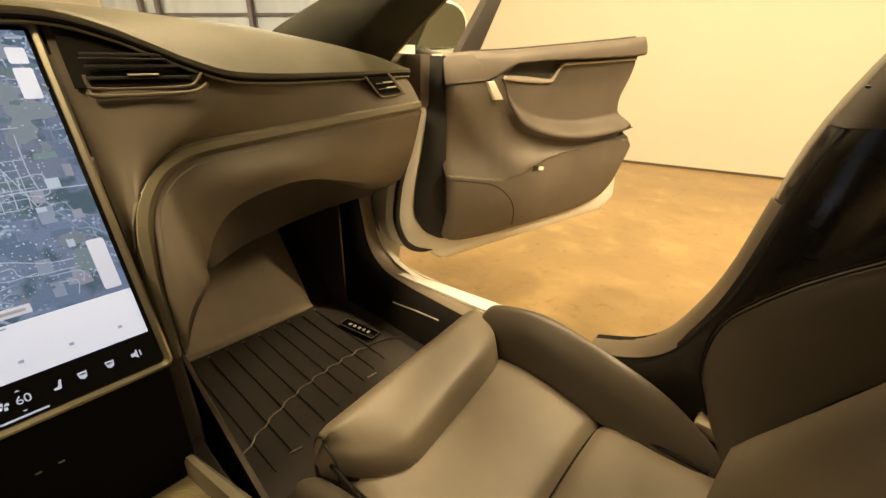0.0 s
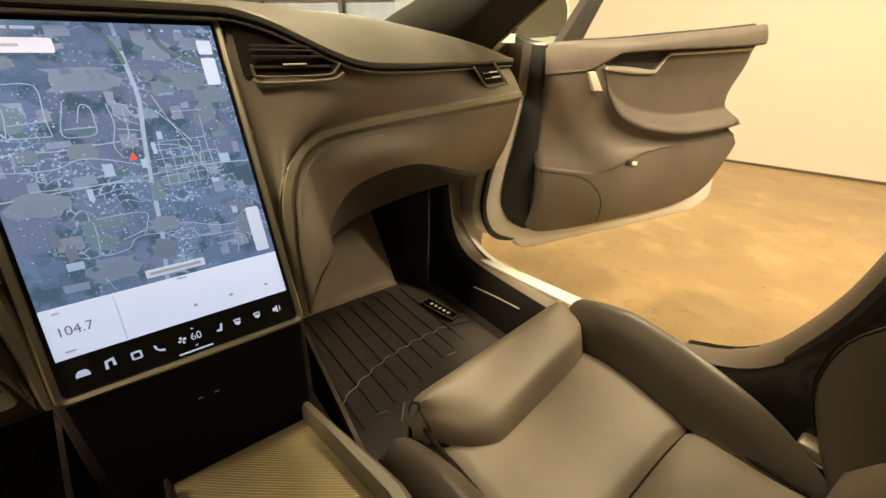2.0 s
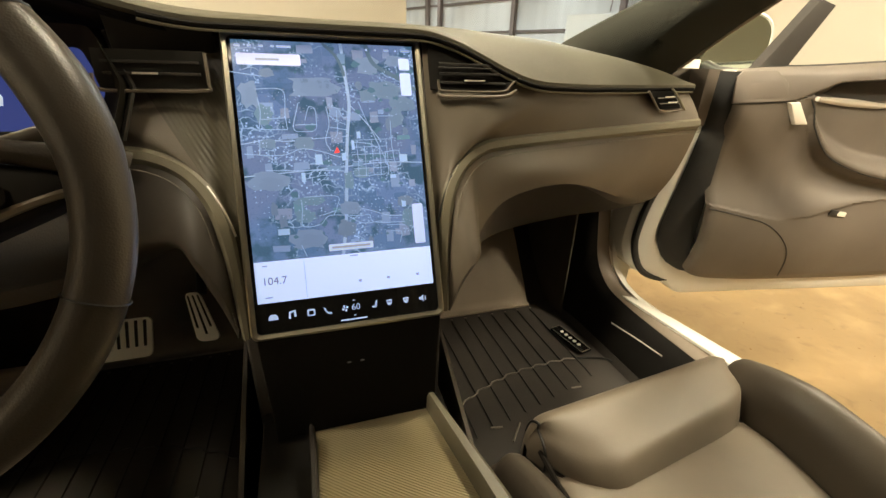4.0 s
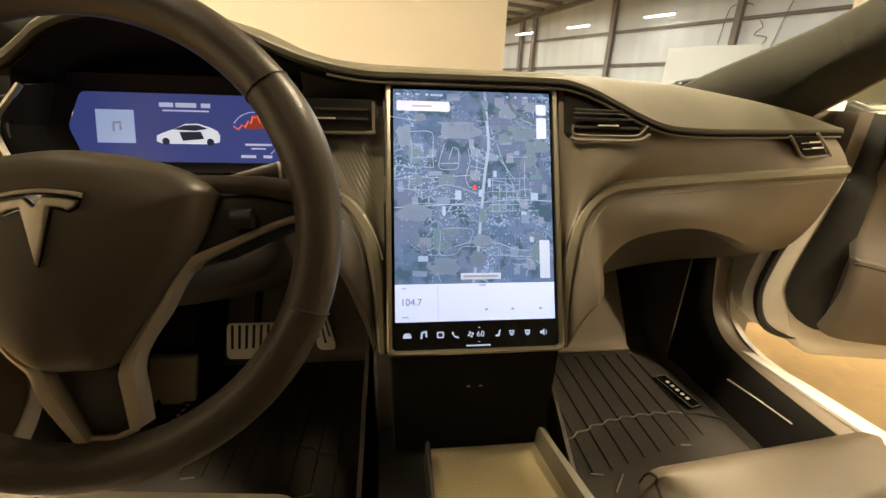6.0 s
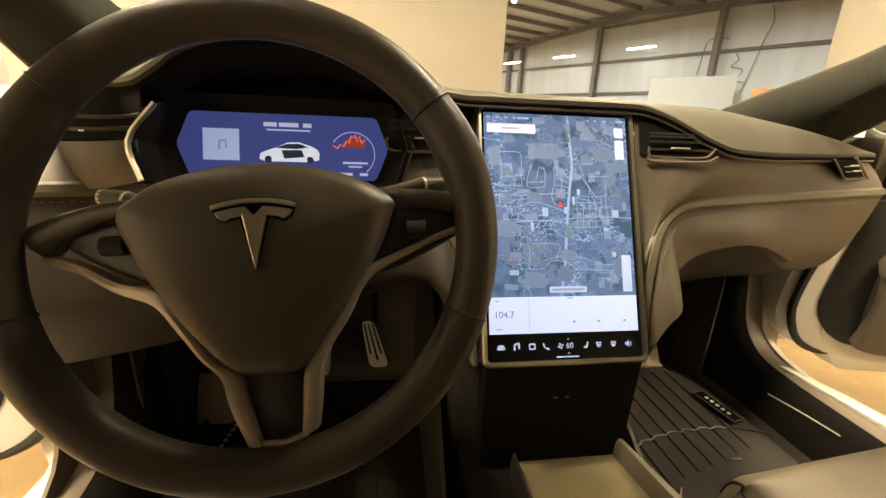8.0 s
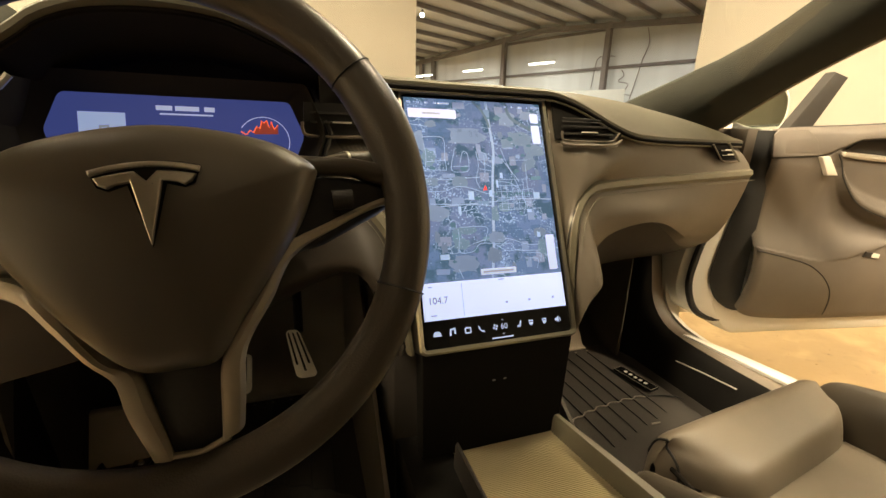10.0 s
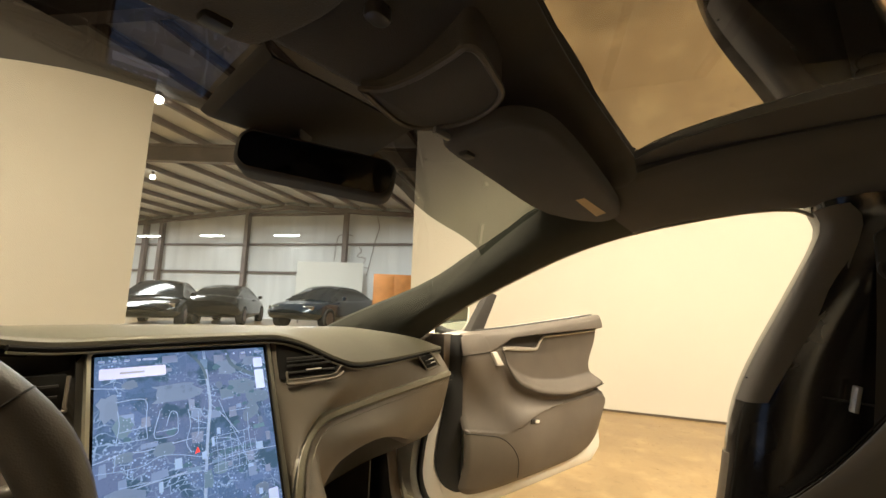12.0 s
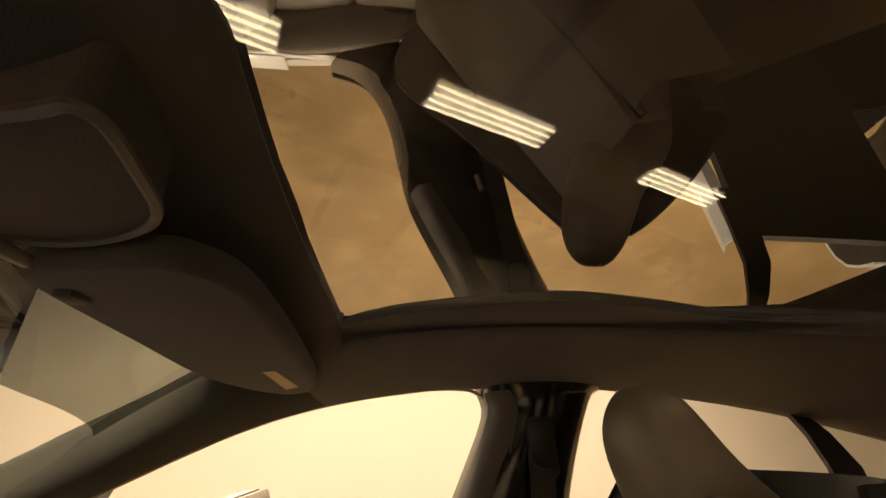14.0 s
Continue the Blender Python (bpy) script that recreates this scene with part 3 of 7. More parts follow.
def screen_at(u, f):
    x0, x1 = 0.72 * u, 0.585 * u
    (yb, zb), (yt, zt) = WBASE(abs(x0)), WTOP(abs(x1))
    return (x0 + (x1 - x0) * f, yb + (yt - yb) * f, zb + (zt - zb) * f + 0.10 * f * (1 - f))


SHADELINE = table([(0.0, 0.850), (0.30, 0.848), (0.49, 0.80), (0.70, 0.74), (0.94, 0.665), (1.0, 0.648)])
BAND = lambda u: float(SHADELINE(abs(u))[0])
us = np.linspace(-1, 1, 47)
part("windscreen", loft([[screen_at(u, f * BAND(u)) for u in us] for f in np.linspace(0, 1, 9)]), CLEAR, body, "clear windscreen glass", face=(0, -1, -1))
part("windscreen_band", loft([[screen_at(u, BAND(u) + (1 - BAND(u)) * f) for u in us] for f in np.linspace(0, 1, 5)]), SHADE, body, "grey shade band along the windscreen top", face=(0, -1, -1))

# outer body panels
belt = table([(-2.55, 0.80, 0.86), (-2.3, 0.88, 0.93), (-1.8, 0.95, 0.95), (-1.2, 0.97, 0.945), (-0.7, 0.97, 0.93)])
for s in (1, -1):
    rows = []
    for y in np.linspace(-1.78, -2.5, 18):
        w, z = belt(y)
        arch = 0.40 * math.sqrt(max(0.0, 1 - ((y + 1.81) / 0.40) ** 2)) if abs(y + 1.81) < 0.40 else 0.0
        lo = max(0.06, GZ + 0.30 + arch)
        rows.append([(s * x, y, q) for x, q in smooth([(w - 0.10, z), (w - 0.03, z - 0.03), (w, 0.5 * (z + lo) + 0.06), (w - 0.01, lo + 0.04), (w - 0.06, lo)], 9)])
    part("rear_flank", sheet(rows, 0.006), WHITE, body, "white painted rear flank")
    rows = []
    for y in np.linspace(0.52, 2.02, 28):
        w = 0.955 - 0.10 * max(0.0, (y - 1.5) / 0.52) ** 2
        z = 0.90 - 0.05 * (y - 0.52) - 0.10 * max(0.0, (y - 1.4) / 0.62) ** 2
        arch = 0.40 * math.sqrt(max(0.0, 1 - ((y - 1.15) / 0.40) ** 2)) if abs(y - 1.15) < 0.40 else 0.0
        lo = max(0.06, GZ + 0.30 + arch)
        rows.append([(s * x, y, q) for x, q in smooth([(w - 0.16, z + 0.01), (w - 0.05, z - 0.02), (w, 0.5 * (z + lo) + 0.04), (w - 0.01, lo + 0.03), (w - 0.06, lo)], 9)])
    part("front_wing", sheet(rows, 0.006), WHITE, body, "white painted front wing")
bonnet = []
for y in np.linspace(0.90, 2.10, 16):
    z = 0.905 - 0.09 * (y - 0.90) - 0.13 * max(0.0, (y - 1.55) / 0.55) ** 2
    bonnet.append([(x, y - 0.40 * (abs(x) / 0.8) ** 2 * (2.10 - y) / 1.2, z - 0.05 * (abs(x) / 0.8) ** 3) for x in np.linspace(-0.80, 0.80, 17)])
part("bonnet", sheet(bonnet, 0.006), WHITE, body, "white painted bonnet")
part("front_bumper", sheet([[(x, 2.12 - 0.14 * abs(x / 0.86) ** 3 + 0.05 * math.sin(f * 3), 0.68 - 0.58 * f) for x in np.linspace(-0.86, 0.86, 17)] for f in np.linspace(0, 1, 8)], 0.006), WHITE, body, "white painted front bumper")
part("rear_bumper", sheet([[(x, -2.50 + 0.12 * abs(x / 0.82) ** 3 - 0.06 * math.sin(f * 3), 0.86 - 0.76 * f) for x in np.linspace(-0.82, 0.82, 17)] for f in np.linspace(0, 1, 8)], 0.006), WHITE, body, "white painted rear bumper")
part("tailgate", sheet([[(x, y, z - 0.06 * x * x) for x in np.linspace(-0.78, 0.78, 11)] for y, z in ((-2.24, 1.125), (-2.35, 1.03), (-2.45, 0.93), (-2.51, 0.86))], 0.006), WHITE, body, "white painted tailgate")
part("roof_skin", sheet([[(x, y, z - 0.14 * x * x) for x in np.linspace(-0.70, 0.70, 13)] for y, z in ((-1.57, 1.322), (-1.9, 1.262), (-2.26, 1.135))], 0.006), GLOSS, body, "dark rear window glass")

# floor pan, tunnel sides and toe board
part("floor_pan", sheet([[(x, y, 0.19) for x in np.linspace(-0.72, 0.72, 5)] for y in (0.55, 0.0, -0.8, -1.5)], 0.01), CARPET, body, "dark carpeted car floor")
# both toe carpets are paled to put footwell light into their colour
TOELIT_DRIVER = mat("driver_carpet_lit", (0.28, 0.25, 0.21), 0.9, vary=0.2, fine=700, bump=0.5)
TOELIT = mat("footwell_carpet_lit", (0.37, 0.31, 0.235), 0.65, fine=700, bump=0.4)
for s in (1, -1):
    part("toe_board", sheet([[(x * s, *q) for x in (0.14, 0.3, 0.45, 0.578)] for q in smooth([(0.484, 0.214), (0.500, 0.217), (0.512, 0.231), (0.530, 0.262), (0.63, 0.395), (0.74, 0.54), (0.82, 0.66)], 22)], 0.005), TOELIT if s > 0 else TOELIT_DRIVER, body, "dark felt toe board, paled in colour for the light on it")
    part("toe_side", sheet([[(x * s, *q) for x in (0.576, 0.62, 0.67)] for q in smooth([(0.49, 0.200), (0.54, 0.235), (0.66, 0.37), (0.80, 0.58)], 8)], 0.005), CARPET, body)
for s in (1, -1):
    for y in (1.15, -1.81):
        part("tyre", loft([[(s * x, y + r * math.cos(t), GZ + 0.345 + r * math.sin(t)) for t in np.linspace(0, math.tau, 33)[:-1]] for x, r in ((0.74, 0.22), (0.73, 0.33), (0.76, 0.345), (0.94, 0.345), (0.97, 0.33), (0.96, 0.22))], ring=True, cap=True), TYRE, body)
part("bulkhead", sheet([[(x, y, z) for x in np.linspace(-0.75, 0.75, 5)] for y, z in ((0.86, 0.2), (0.86, 0.9))], 0.01), BLACKSOFT, body)

# ---- dashboard ----
def ribbed(name, colour, rough, pitch, turn, depth=0.6, metal=0.0):
    """Fine parallel ribs."""
    m = mat(name, colour, rough, metal, vary=0.08, bump=0.0)
    nt = m.node_tree
    mp = nt.nodes.new("ShaderNodeMapping")
    mp.inputs["Rotation"].default_value = turn
    wv = nt.nodes.new("ShaderNodeTexWave")
    wv.inputs["Scale"].default_value = 1 / pitch / 3.14159 * 0.5
    nt.links.new(nt.nodes["Texture Coordinate"].outputs["Object"], mp.inputs[0])
    nt.links.new(mp.outputs[0], wv.inputs["Vector"])
    bp = nt.nodes.new("ShaderNodeBump")
    bp.inputs["Strength"].default_value, bp.inputs["Distance"].default_value = depth, 0.002
    nt.links.new(wv.outputs["Fac"], bp.inputs["Height"])
    nt.links.new(bp.outputs["Normal"], nt.nodes["Principled BSDF"].inputs["Normal"])
    return m


WEAVE = ribbed("ribbed_fascia", (0.07, 0.062, 0.045), 0.38, 0.0026, (0, radians(28), 0), 0.22)
dash = thing("dashboard", "dark leather dashboard with stitched trim line and black vents", "dashboard", (0, 0.3, 0.6))
LIP = table([(-0.80, 0.235, 0.940), (-0.75, 0.205, 0.944), (-0.70, 0.172, 0.947), (-0.65, 0.130, 0.942), (-0.60, 0.085, 0.940), (-0.56, 0.062, 0.943), (-0.525, 0.053, 0.962), (-0.50, 0.05, 0.979), (-0.46, 0.048, 0.993), (-0.40, 0.046, 0.999), (-0.34, 0.05, 0.996), (-0.29, 0.06, 0.980), (-0.23, 0.085, 0.957), (-0.16, 0.115, 0.944), (-0.08, 0.125, 0.943), (0.0, 0.127, 0.943), (0.10, 0.126, 0.943), (0.14, 0.124, 0.941), (0.18, 0.120, 0.930), (0.22, 0.115, 0.913), (0.26, 0.113, 0.896), (0.31, 0.115, 0.882), (0.40, 0.138, 0.877), (0.50, 0.165, 0.876), (0.62, 0.203, 0.875), (0.73, 0.238, 0.875), (0.80, 0.265, 0.872)])
PADTOP = table([(-0.80, 0.275, 0.950), (-0.60, 0.130, 0.950), (-0.50, 0.11, 0.989), (-0.40, 0.11, 1.009), (-0.29, 0.13, 0.990), (-0.23, 0.17, 0.967), (-0.16, 0.22, 0.958), (0.0, 0.24, 0.956), (0.10, 0.22, 0.955), (0.20, 0.205, 0.953), (0.26, 0.205, 0.949), (0.37, 0.245, 0.946), (0.455, 0.27, 0.938), (0.58, 0.285, 0.922), (0.68, 0.30, 0.906), (0.73, 0.305, 0.894), (0.755, 0.30, 0.884), (0.765, 0.29, 0.878)])
pad, lipu = [], []
for x in np.linspace(-0.765, 0.765, 120):
    y, z = LIP(x)
    yb, zb = WBASE(min(0.79, abs(x)))
    yc, zc = PADTOP(x)
    zb = min(zb - 0.006, zc - 0.004)
    rise = [(x, y + 0.004 + (yc - y - 0.004) * f, z + 0.004 + (zc - z - 0.004) * math.sin(math.pi / 2 * f) ** 0.9) for f in np.linspace(0, 1, 10)]
    pad.append([(x, yb + 0.02, zb - 0.02), (x, yb, zb), (x, yc + 0.55 * (yb - yc), zc + 0.35 * (zb - zc)), *reversed(rise), (x, y + 0.001, z + 0.001), (x, y + 0.001, z - 0.005), (x, y + 0.008, z - 0.010)])
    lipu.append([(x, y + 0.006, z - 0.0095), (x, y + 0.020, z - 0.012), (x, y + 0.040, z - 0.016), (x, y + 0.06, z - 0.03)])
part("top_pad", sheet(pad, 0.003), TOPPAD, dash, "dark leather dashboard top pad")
# deep black sheet puts the shade under the lip into the colour
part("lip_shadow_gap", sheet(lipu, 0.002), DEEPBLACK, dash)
line = [(x, LIP(x)[0], LIP(x)[1]) for x in np.linspace(-0.20, 0.755, 90)]
part("pad_seam", tube([(x, y - 0.0005, z - 0.0070) for x, y, z in line], 0.0032, 6), DEEPBLACK, dash, "black gap under the pad's lip")
part("pad_piping", tube([(x, y - 0.0005, z - 0.0125) for x, y, z in line], 0.0018, 6), TRIM, dash, "pale line along the pad's lip")

STRIP = smooth([(0.1285, 0.0, 0.575), (0.130, 0.02, 0.62), (0.1315, 0.035, 0.68), (0.137, 0.046, 0.723), (0.152, 0.062, 0.755), (0.178, 0.08, 0.781), (0.215, 0.098, 0.796), (0.257, 0.111, 0.8005), (0.35, 0.135, 0.8025), (0.45, 0.155, 0.805), (0.6, 0.182, 0.809), (0.72, 0.202, 0.8125), (0.748, 0.207, 0.8135)], 60)
EDGE = smooth([(0.142, 0.012, 0.560), (0.149, 0.014, 0.575), (0.157, 0.017, 0.592), (0.168, 0.022, 0.610), (0.180, 0.030, 0.624), (0.205, 0.080, 0.622), (0.25, 0.16, 0.600), (0.33, 0.26, 0.574), (0.42, 0.33, 0.556), (0.5, 0.365, 0.550), (0.6, 0.40, 0.544), (0.70, 0.42, 0.540), (0.748, 0.43, 0.537)], 60)
KNEE = smooth([(0.142, 0.012, 0.560), (0.149, 0.014, 0.590), (0.157, 0.017, 0.615), (0.168, 0.022, 0.642), (0.18, 0.03, 0.668), (0.205, 0.07, 0.68), (0.25, 0.12, 0.65), (0.33, 0.16, 0.60), (0.42, 0.17, 0.575), (0.5, 0.17, 0.565), (0.6, 0.18, 0.555), (0.70, 0.20, 0.55), (0.765, 0.22, 0.55)], 60)
# where the fascia turns under above the recessed lid: x, then y and z
ARCH = table([(0.19, 0.070, 0.612), (0.215, 0.092, 0.645), (0.233, 0.098, 0.674), (0.263, 0.103, 0.701), (0.312, 0.108, 0.716), (0.392, 0.116, 0.724), (0.50, 0.135, 0.722)])
step = lambda a, b, v: (lambda q: q * q * (3 - 2 * q))(max(0.0, min(1.0, (v - a) / (b - a))))
for s in (1, -1):
    sx = lambda p: (p[0] * s, p[1] - (0 if s > 0 else 0.55 * max(0.0, p[0] - 0.50)), p[2])
    fas, rib, low, under = [], [], [], []
    edge = EDGE if s > 0 else KNEE
    for k in range(60):
        p = STRIP[k]
        xq = 0.129 + (k / 59) ** 1.35 * 0.622
        y, z = LIP(xq)
        q = np.array((xq, y + (0.010 if s > 0 else 0.036), z - 0.012))
        fas.append([sx(lerp(q, p, f) + np.array((0, -0.004 * math.sin(math.pi * f), 0))) for f in np.linspace(0, 1, 8)])
        d = STRIP[min(59, k + 1)] - STRIP[max(0, k - 1)]
        n = np.array((d[2], 0, -d[0])); n /= np.linalg.norm(n)
        w = 0.021 if k > 12 else 0.010 + 0.011 * k / 12
        rib.append([sx(p), sx(p + n * w * 0.15 + np.array((0, -0.007, 0))), sx(p + n * w * 0.6 + np.array((0, -0.009, 0))), sx(p + n * w + np.array((0, -0.002, 0))), sx(p + n * w * 1.05 + np.array((0, 0.008, 0)))])
        r = p + n * w
        e = edge[k]
        bulge = (0.054 if s > 0 else 0.030) * min(1, k / 25)
        fold = 0.66 - 0.10 * min(1, k / 40)
        rowl = ([lerp(r, e, f) + np.array((0, -1.0, -0.55)) * bulge * (math.sin(math.pi / 2 * min(1, f / fold)) if f <= fold else 1 - ((f - fold) / (1 - fold)) ** 1.2) for f in [fold * q / 8 for q in range(9)] + [fold + (1 - fold) * q / 4 for q in range(1, 5)]])
        xa = (r[0] + e[0]) / 2
        wl = step(0.185, 0.215, xa) * (1 - step(0.34, 0.74, xa)) if s > 0 else 0.0
        if wl > 0:
            A = np.array((xa, *ARCH(xa)))
            left = [lerp(r, A, f) + np.array((0, -0.010 * math.sin(math.pi * f), 0)) for f in np.linspace(0, 1, 9)] + [A + np.array((0, 0.022, -0.001)), A + np.array((0, 0.055, -0.014)), lerp(A + np.array((0, 0.055, -0.014)), e, 0.5), e]
            rowl = [lerp(a, b, wl) for a, b in zip(rowl, left)]
        low.append([sx(q) for q in rowl])
        under.append([sx(e), sx(e + np.array((0.004, 0.02, 0.004))), sx((e[0], max(e[1] + 0.03, 0.5), 0.62)), sx((e[0], 0.86, 0.66))])
    if s > 0:
        part("fascia", loft(fas), DASH, dash, "dark leather dashboard fascia")
    else:
        part("fascia", loft(fas[:17]), WEAVE, dash, "dark ribbed fascia beside the screen")
        part("fascia", loft(fas[16:]), DASH, dash, "dark leather dashboard fascia")
    part("trim_strip", sheet(rib, 0.002), TRIM, dash, "olive-grey stitched leather trim line")
    if s > 0:
        part("glovebox", sheet([r[:10] for r in low[1:]], 0.003), DASH, dash, "dark leather glovebox front")
        part("glovebox_lid", sheet([r[9:] for r in low[1:]], 0.003), LIDSHADED, dash, "recessed glovebox lid, its shadow in the leather colour")
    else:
        part("knee_panel", sheet(low[1:], 0.003), KNEESHADED, dash, "knee panel under the dashboard, its shade in the leather colour")
    part("underside", sheet(under[5:], 0.003), BLACKSOFT, dash)
    if s > 0:
        part("lid_seam", tube([tuple(np.array(r[8]) + np.array((0, -0.0008, -0.0004))) for r in low[20:57]], 0.0013, 5), BLACK, dash)



def vent(x0, x1, z0, z1, y0, y1, s):
    """An air vent: black surround, two slats, a bright tab and a pale lower rim."""
    P = lambda a, b, c=0.0: (s * (x0 + (x1 - x0) * a), y0 + (y1 - y0) * a - c, z0 + (z1 - z0) * b)
    shape = [(-0.04, -0.06), (1.03, -0.06), (1.05, 0.3), (1.03, 1.05), (-0.04, 1.05)]
    v = part("air_vent", slab(shape, lambda a, b, c: P(a, b, c - 0.010), 0.010, 0.001), VENTBLACK, dash, "black air vent")
    for b in (0.38, 0.72):
        part("slat", slab([(0.02, b - 0.05), (0.96, b - 0.05), (0.96, b + 0.03), (0.02, b + 0.03)], lambda a, q, c: P(a, q, c - 0.001), 0.004, 0.001), BLACKSOFT, v)
    part("tab", slab([(0.44, 0.35), (0.68, 0.35), (0.68, 0.41), (0.44, 0.41)], lambda a, q, c: P(a, q, 0.003 + c), 0.003, 0.001), PALEMETAL, v, "bright vent tab")
    rim = [P(-0.06, 1.0, 0.002), P(-0.055, 0.1, 0.004), P(-0.02, -0.12, 0.005), P(0.5, -0.14, 0.005), P(0.98, -0.12, 0.005), P(1.06, 0.1, 0.004), P(1.06, 0.36, 0.003)]
    part("vent_rim", tube(smooth(rim, 30), 0.0022, 6), DASH, v, "dark leather vent rim")


for s in (1, -1):
    if s > 0:
        # one glossy black field from the pad's lip down to the vent's rim, slats set into it
        field = []
        for x in np.linspace(0.136, 0.268, 20):
            top = LIP(x)[1] - 0.011
            bot = 0.869 + 0.016 * max(0.0, (x - 0.244) / 0.024) ** 2
            field.append([(x, (LIP(x)[0] + 0.004) * (1 - f) + 0.1055 * f + 0.002 * math.sin(math.pi * f), top * (1 - f) + min(bot, top - 0.002) * f) for f in np.linspace(0, 1, 7)])
        v = part("air_vent", sheet(field, 0.002), DEEPBLACK, dash, "black air vent under the pad")
        for z, x1 in ((0.878, 0.252), (0.890, 0.246), (0.902, 0.228)):
            part("slat", slab([(0.150, z - 0.0016), (x1, z - 0.0016), (x1 - 0.003, z + 0.0016), (0.150, z + 0.0016)], lambda a, q, c: (a, 0.1085 + 0.25 * (q - 0.878) - c, q), 0.003, 0.0008), VENTBLACK, v)
        part("tab", slab([(0.186, 0.8802), (0.217, 0.8802), (0.217, 0.8822), (0.186, 0.8822)], lambda a, q, c: (a, 0.1062 - c, q), 0.003, 0.001), PALEMETAL, v, "bright vent tab")
        rim = [(0.1465, 0.104, 0.882), (0.1475, 0.103, 0.872), (0.154, 0.102, 0.8675), (0.20, 0.102, 0.8665), (0.246, 0.103, 0.8675), (0.258, 0.105, 0.874), (0.266, 0.108, 0.882)]
        part("vent_rim", tube(smooth(rim, 34), 0.0018, 8), DASH, v, "dark leather vent rim")
        part("vent_ledge", tube(smooth([(0.1455, 0.101, 0.866), (0.152, 0.0985, 0.8605), (0.20, 0.0985, 0.8597), (0.250, 0.1005, 0.8612), (0.268, 0.103, 0.869)], 24), 0.0026, 8), DASH, v, "dark leather ledge under the vent")
        part("vent_bar", tube([(0.1475, 0.1085, 0.8975), (0.20, 0.109, 0.8975), (0.232, 0.110, 0.8965)], 0.0011, 6), VENTBLACK, v, "dark bar above the vent mouth")
    else:
        vent(0.148, 0.252, 0.868, 0.905, 0.112, 0.109, s)
        part("black_insert", sheet([[(s * x, LIP(-x)[0] + 0.02 + 0.012 * f, (LIP(-x)[1] - 0.012) * (1 - f) + 0.905 * f) for x in np.linspace(0.135, 0.235, 10)] for f in (0, 0.5, 1)], 0.002), VENTBLACK, dash)
    part("panel_seam", tube(smooth([(s * 0.131, 0.035, 0.700), (s * 0.140, 0.045, 0.728), (s * 0.157, 0.0605, 0.758)], 9), 0.0016, 6), SATIN if s < 0 else BLACK, dash)
    if s > 0:
        # end vent: a slanted black mouth with two bright-edged blades and a metal end
        E = lambda a, b, c=0.0: (0.584 + 0.080 * a + 0.030 * (1 - b), 0.183 + 0.028 * a - c, 0.834 + 0.031 * b)
        ev = part("air_vent", slab([(0.0, 0.0), (1.0, 0.0), (1.0, 1.0), (0.0, 1.0)], lambda a, b, c: E(a, b, c - 0.004), 0.008, 0.001), DEEPBLACK, dash, "slanted black air vent at the dashboard end")
        for b, a0 in ((0.34, 0.05), (0.66, 0.10)):
            part("slat", slab([(a0, b - 0.03), (0.97, b - 0.03), (0.97, b + 0.04), (a0, b + 0.04)], lambda a, q, c: E(a, q, 0.004 + c), 0.005, 0.001), GLOSS, ev)
            part("slat_edge", tube([E(0.45, b + 0.05, 0.0095), E(0.86, b + 0.05, 0.0095)], 0.0013, 5), PALEMETAL, ev, "bright blade edge")
        part("vent_rim", tube(smooth([E(-0.04, 1.06, 0.003), E(-0.05, 0.5, 0.004), E(-0.02, -0.08, 0.005), E(0.5, -0.14, 0.005), E(1.02, -0.10, 0.005)], 20), 0.0020, 6), DASH, ev, "dark leather vent rim")
        part("vent_edge", tube([E(1.03, 1.16, 0.004), E(1.07, 0.5, 0.006), E(1.09, -0.12, 0.006)], 0.0026, 6), TRIM, dash, "pale edge beside the end vent")
    # stitches under the trim line
    bm = bmesh.new()
    line = []
    for k in range(2, 59):
        d = STRIP[k + 1] - STRIP[k - 1]
        n = np.array((d[2], 0, -d[0])); n /= np.linalg.norm(n)
        line.append(STRIP[k] + n * (0.0245 if k > 12 else 0.0135 + 0.011 * k / 12) + np.array((0, -0.004 - 0.012 * min(1, k / 25), 0)))
    line = smooth(line, 300)
    for k in range(0, 298, 2):
        tube([(line[k][0] * s, line[k][1] - (0 if s > 0 else 0.55 * max(0.0, line[k][0] - 0.50)), line[k][2]), (line[k + 1][0] * s, line[k + 1][1] - (0 if s > 0 else 0.55 * max(0.0, line[k + 1][0] - 0.50)), line[k + 1][2])], 0.0009, 4, bm=bm)
    tagged(part("stitching", bm, STITCH, dash), kind="stuff")

# beside the cluster: a dark vent field over a lit leather strip
edge_y = lambda x: 0.02 + 0.95 * max(0.0, -x - 0.60)
cols = np.linspace(-0.552, -0.83, 16)
part("side_fascia", sheet([[(x, edge_y(x) + 0.02 * (1 - f) + 0.03 * f * f, 0.868 - 0.09 * (-x - 0.60) - f * (0.056 + 0.12 * (-x - 0.60))) for f in (0, 0.12, 0.35, 0.7, 1.0)] for x in cols], 0.003), DASH, dash, "dark leather strip beside the cluster")
part("side_vent_field", sheet([[lerp((x, LIP(x)[0] + 0.012, LIP(x)[1] - 0.012), (x, edge_y(x) + 0.03, 0.868 - 0.09 * (-x - 0.60)), f) for f in (0, 0.5, 1)] for x in cols], 0.002), DEEPBLACK, dash, "black vent field beside the cluster")
for f in (0.55, 0.78):
    part("vent_slat", tube([tuple(lerp((x, LIP(x)[0] + 0.010, LIP(x)[1] - 0.012), (x, edge_y(x) + 0.026, 0.868 - 0.09 * (-x - 0.60)), f)) for x in cols], 0.003, 6), BLACKSOFT, dash)
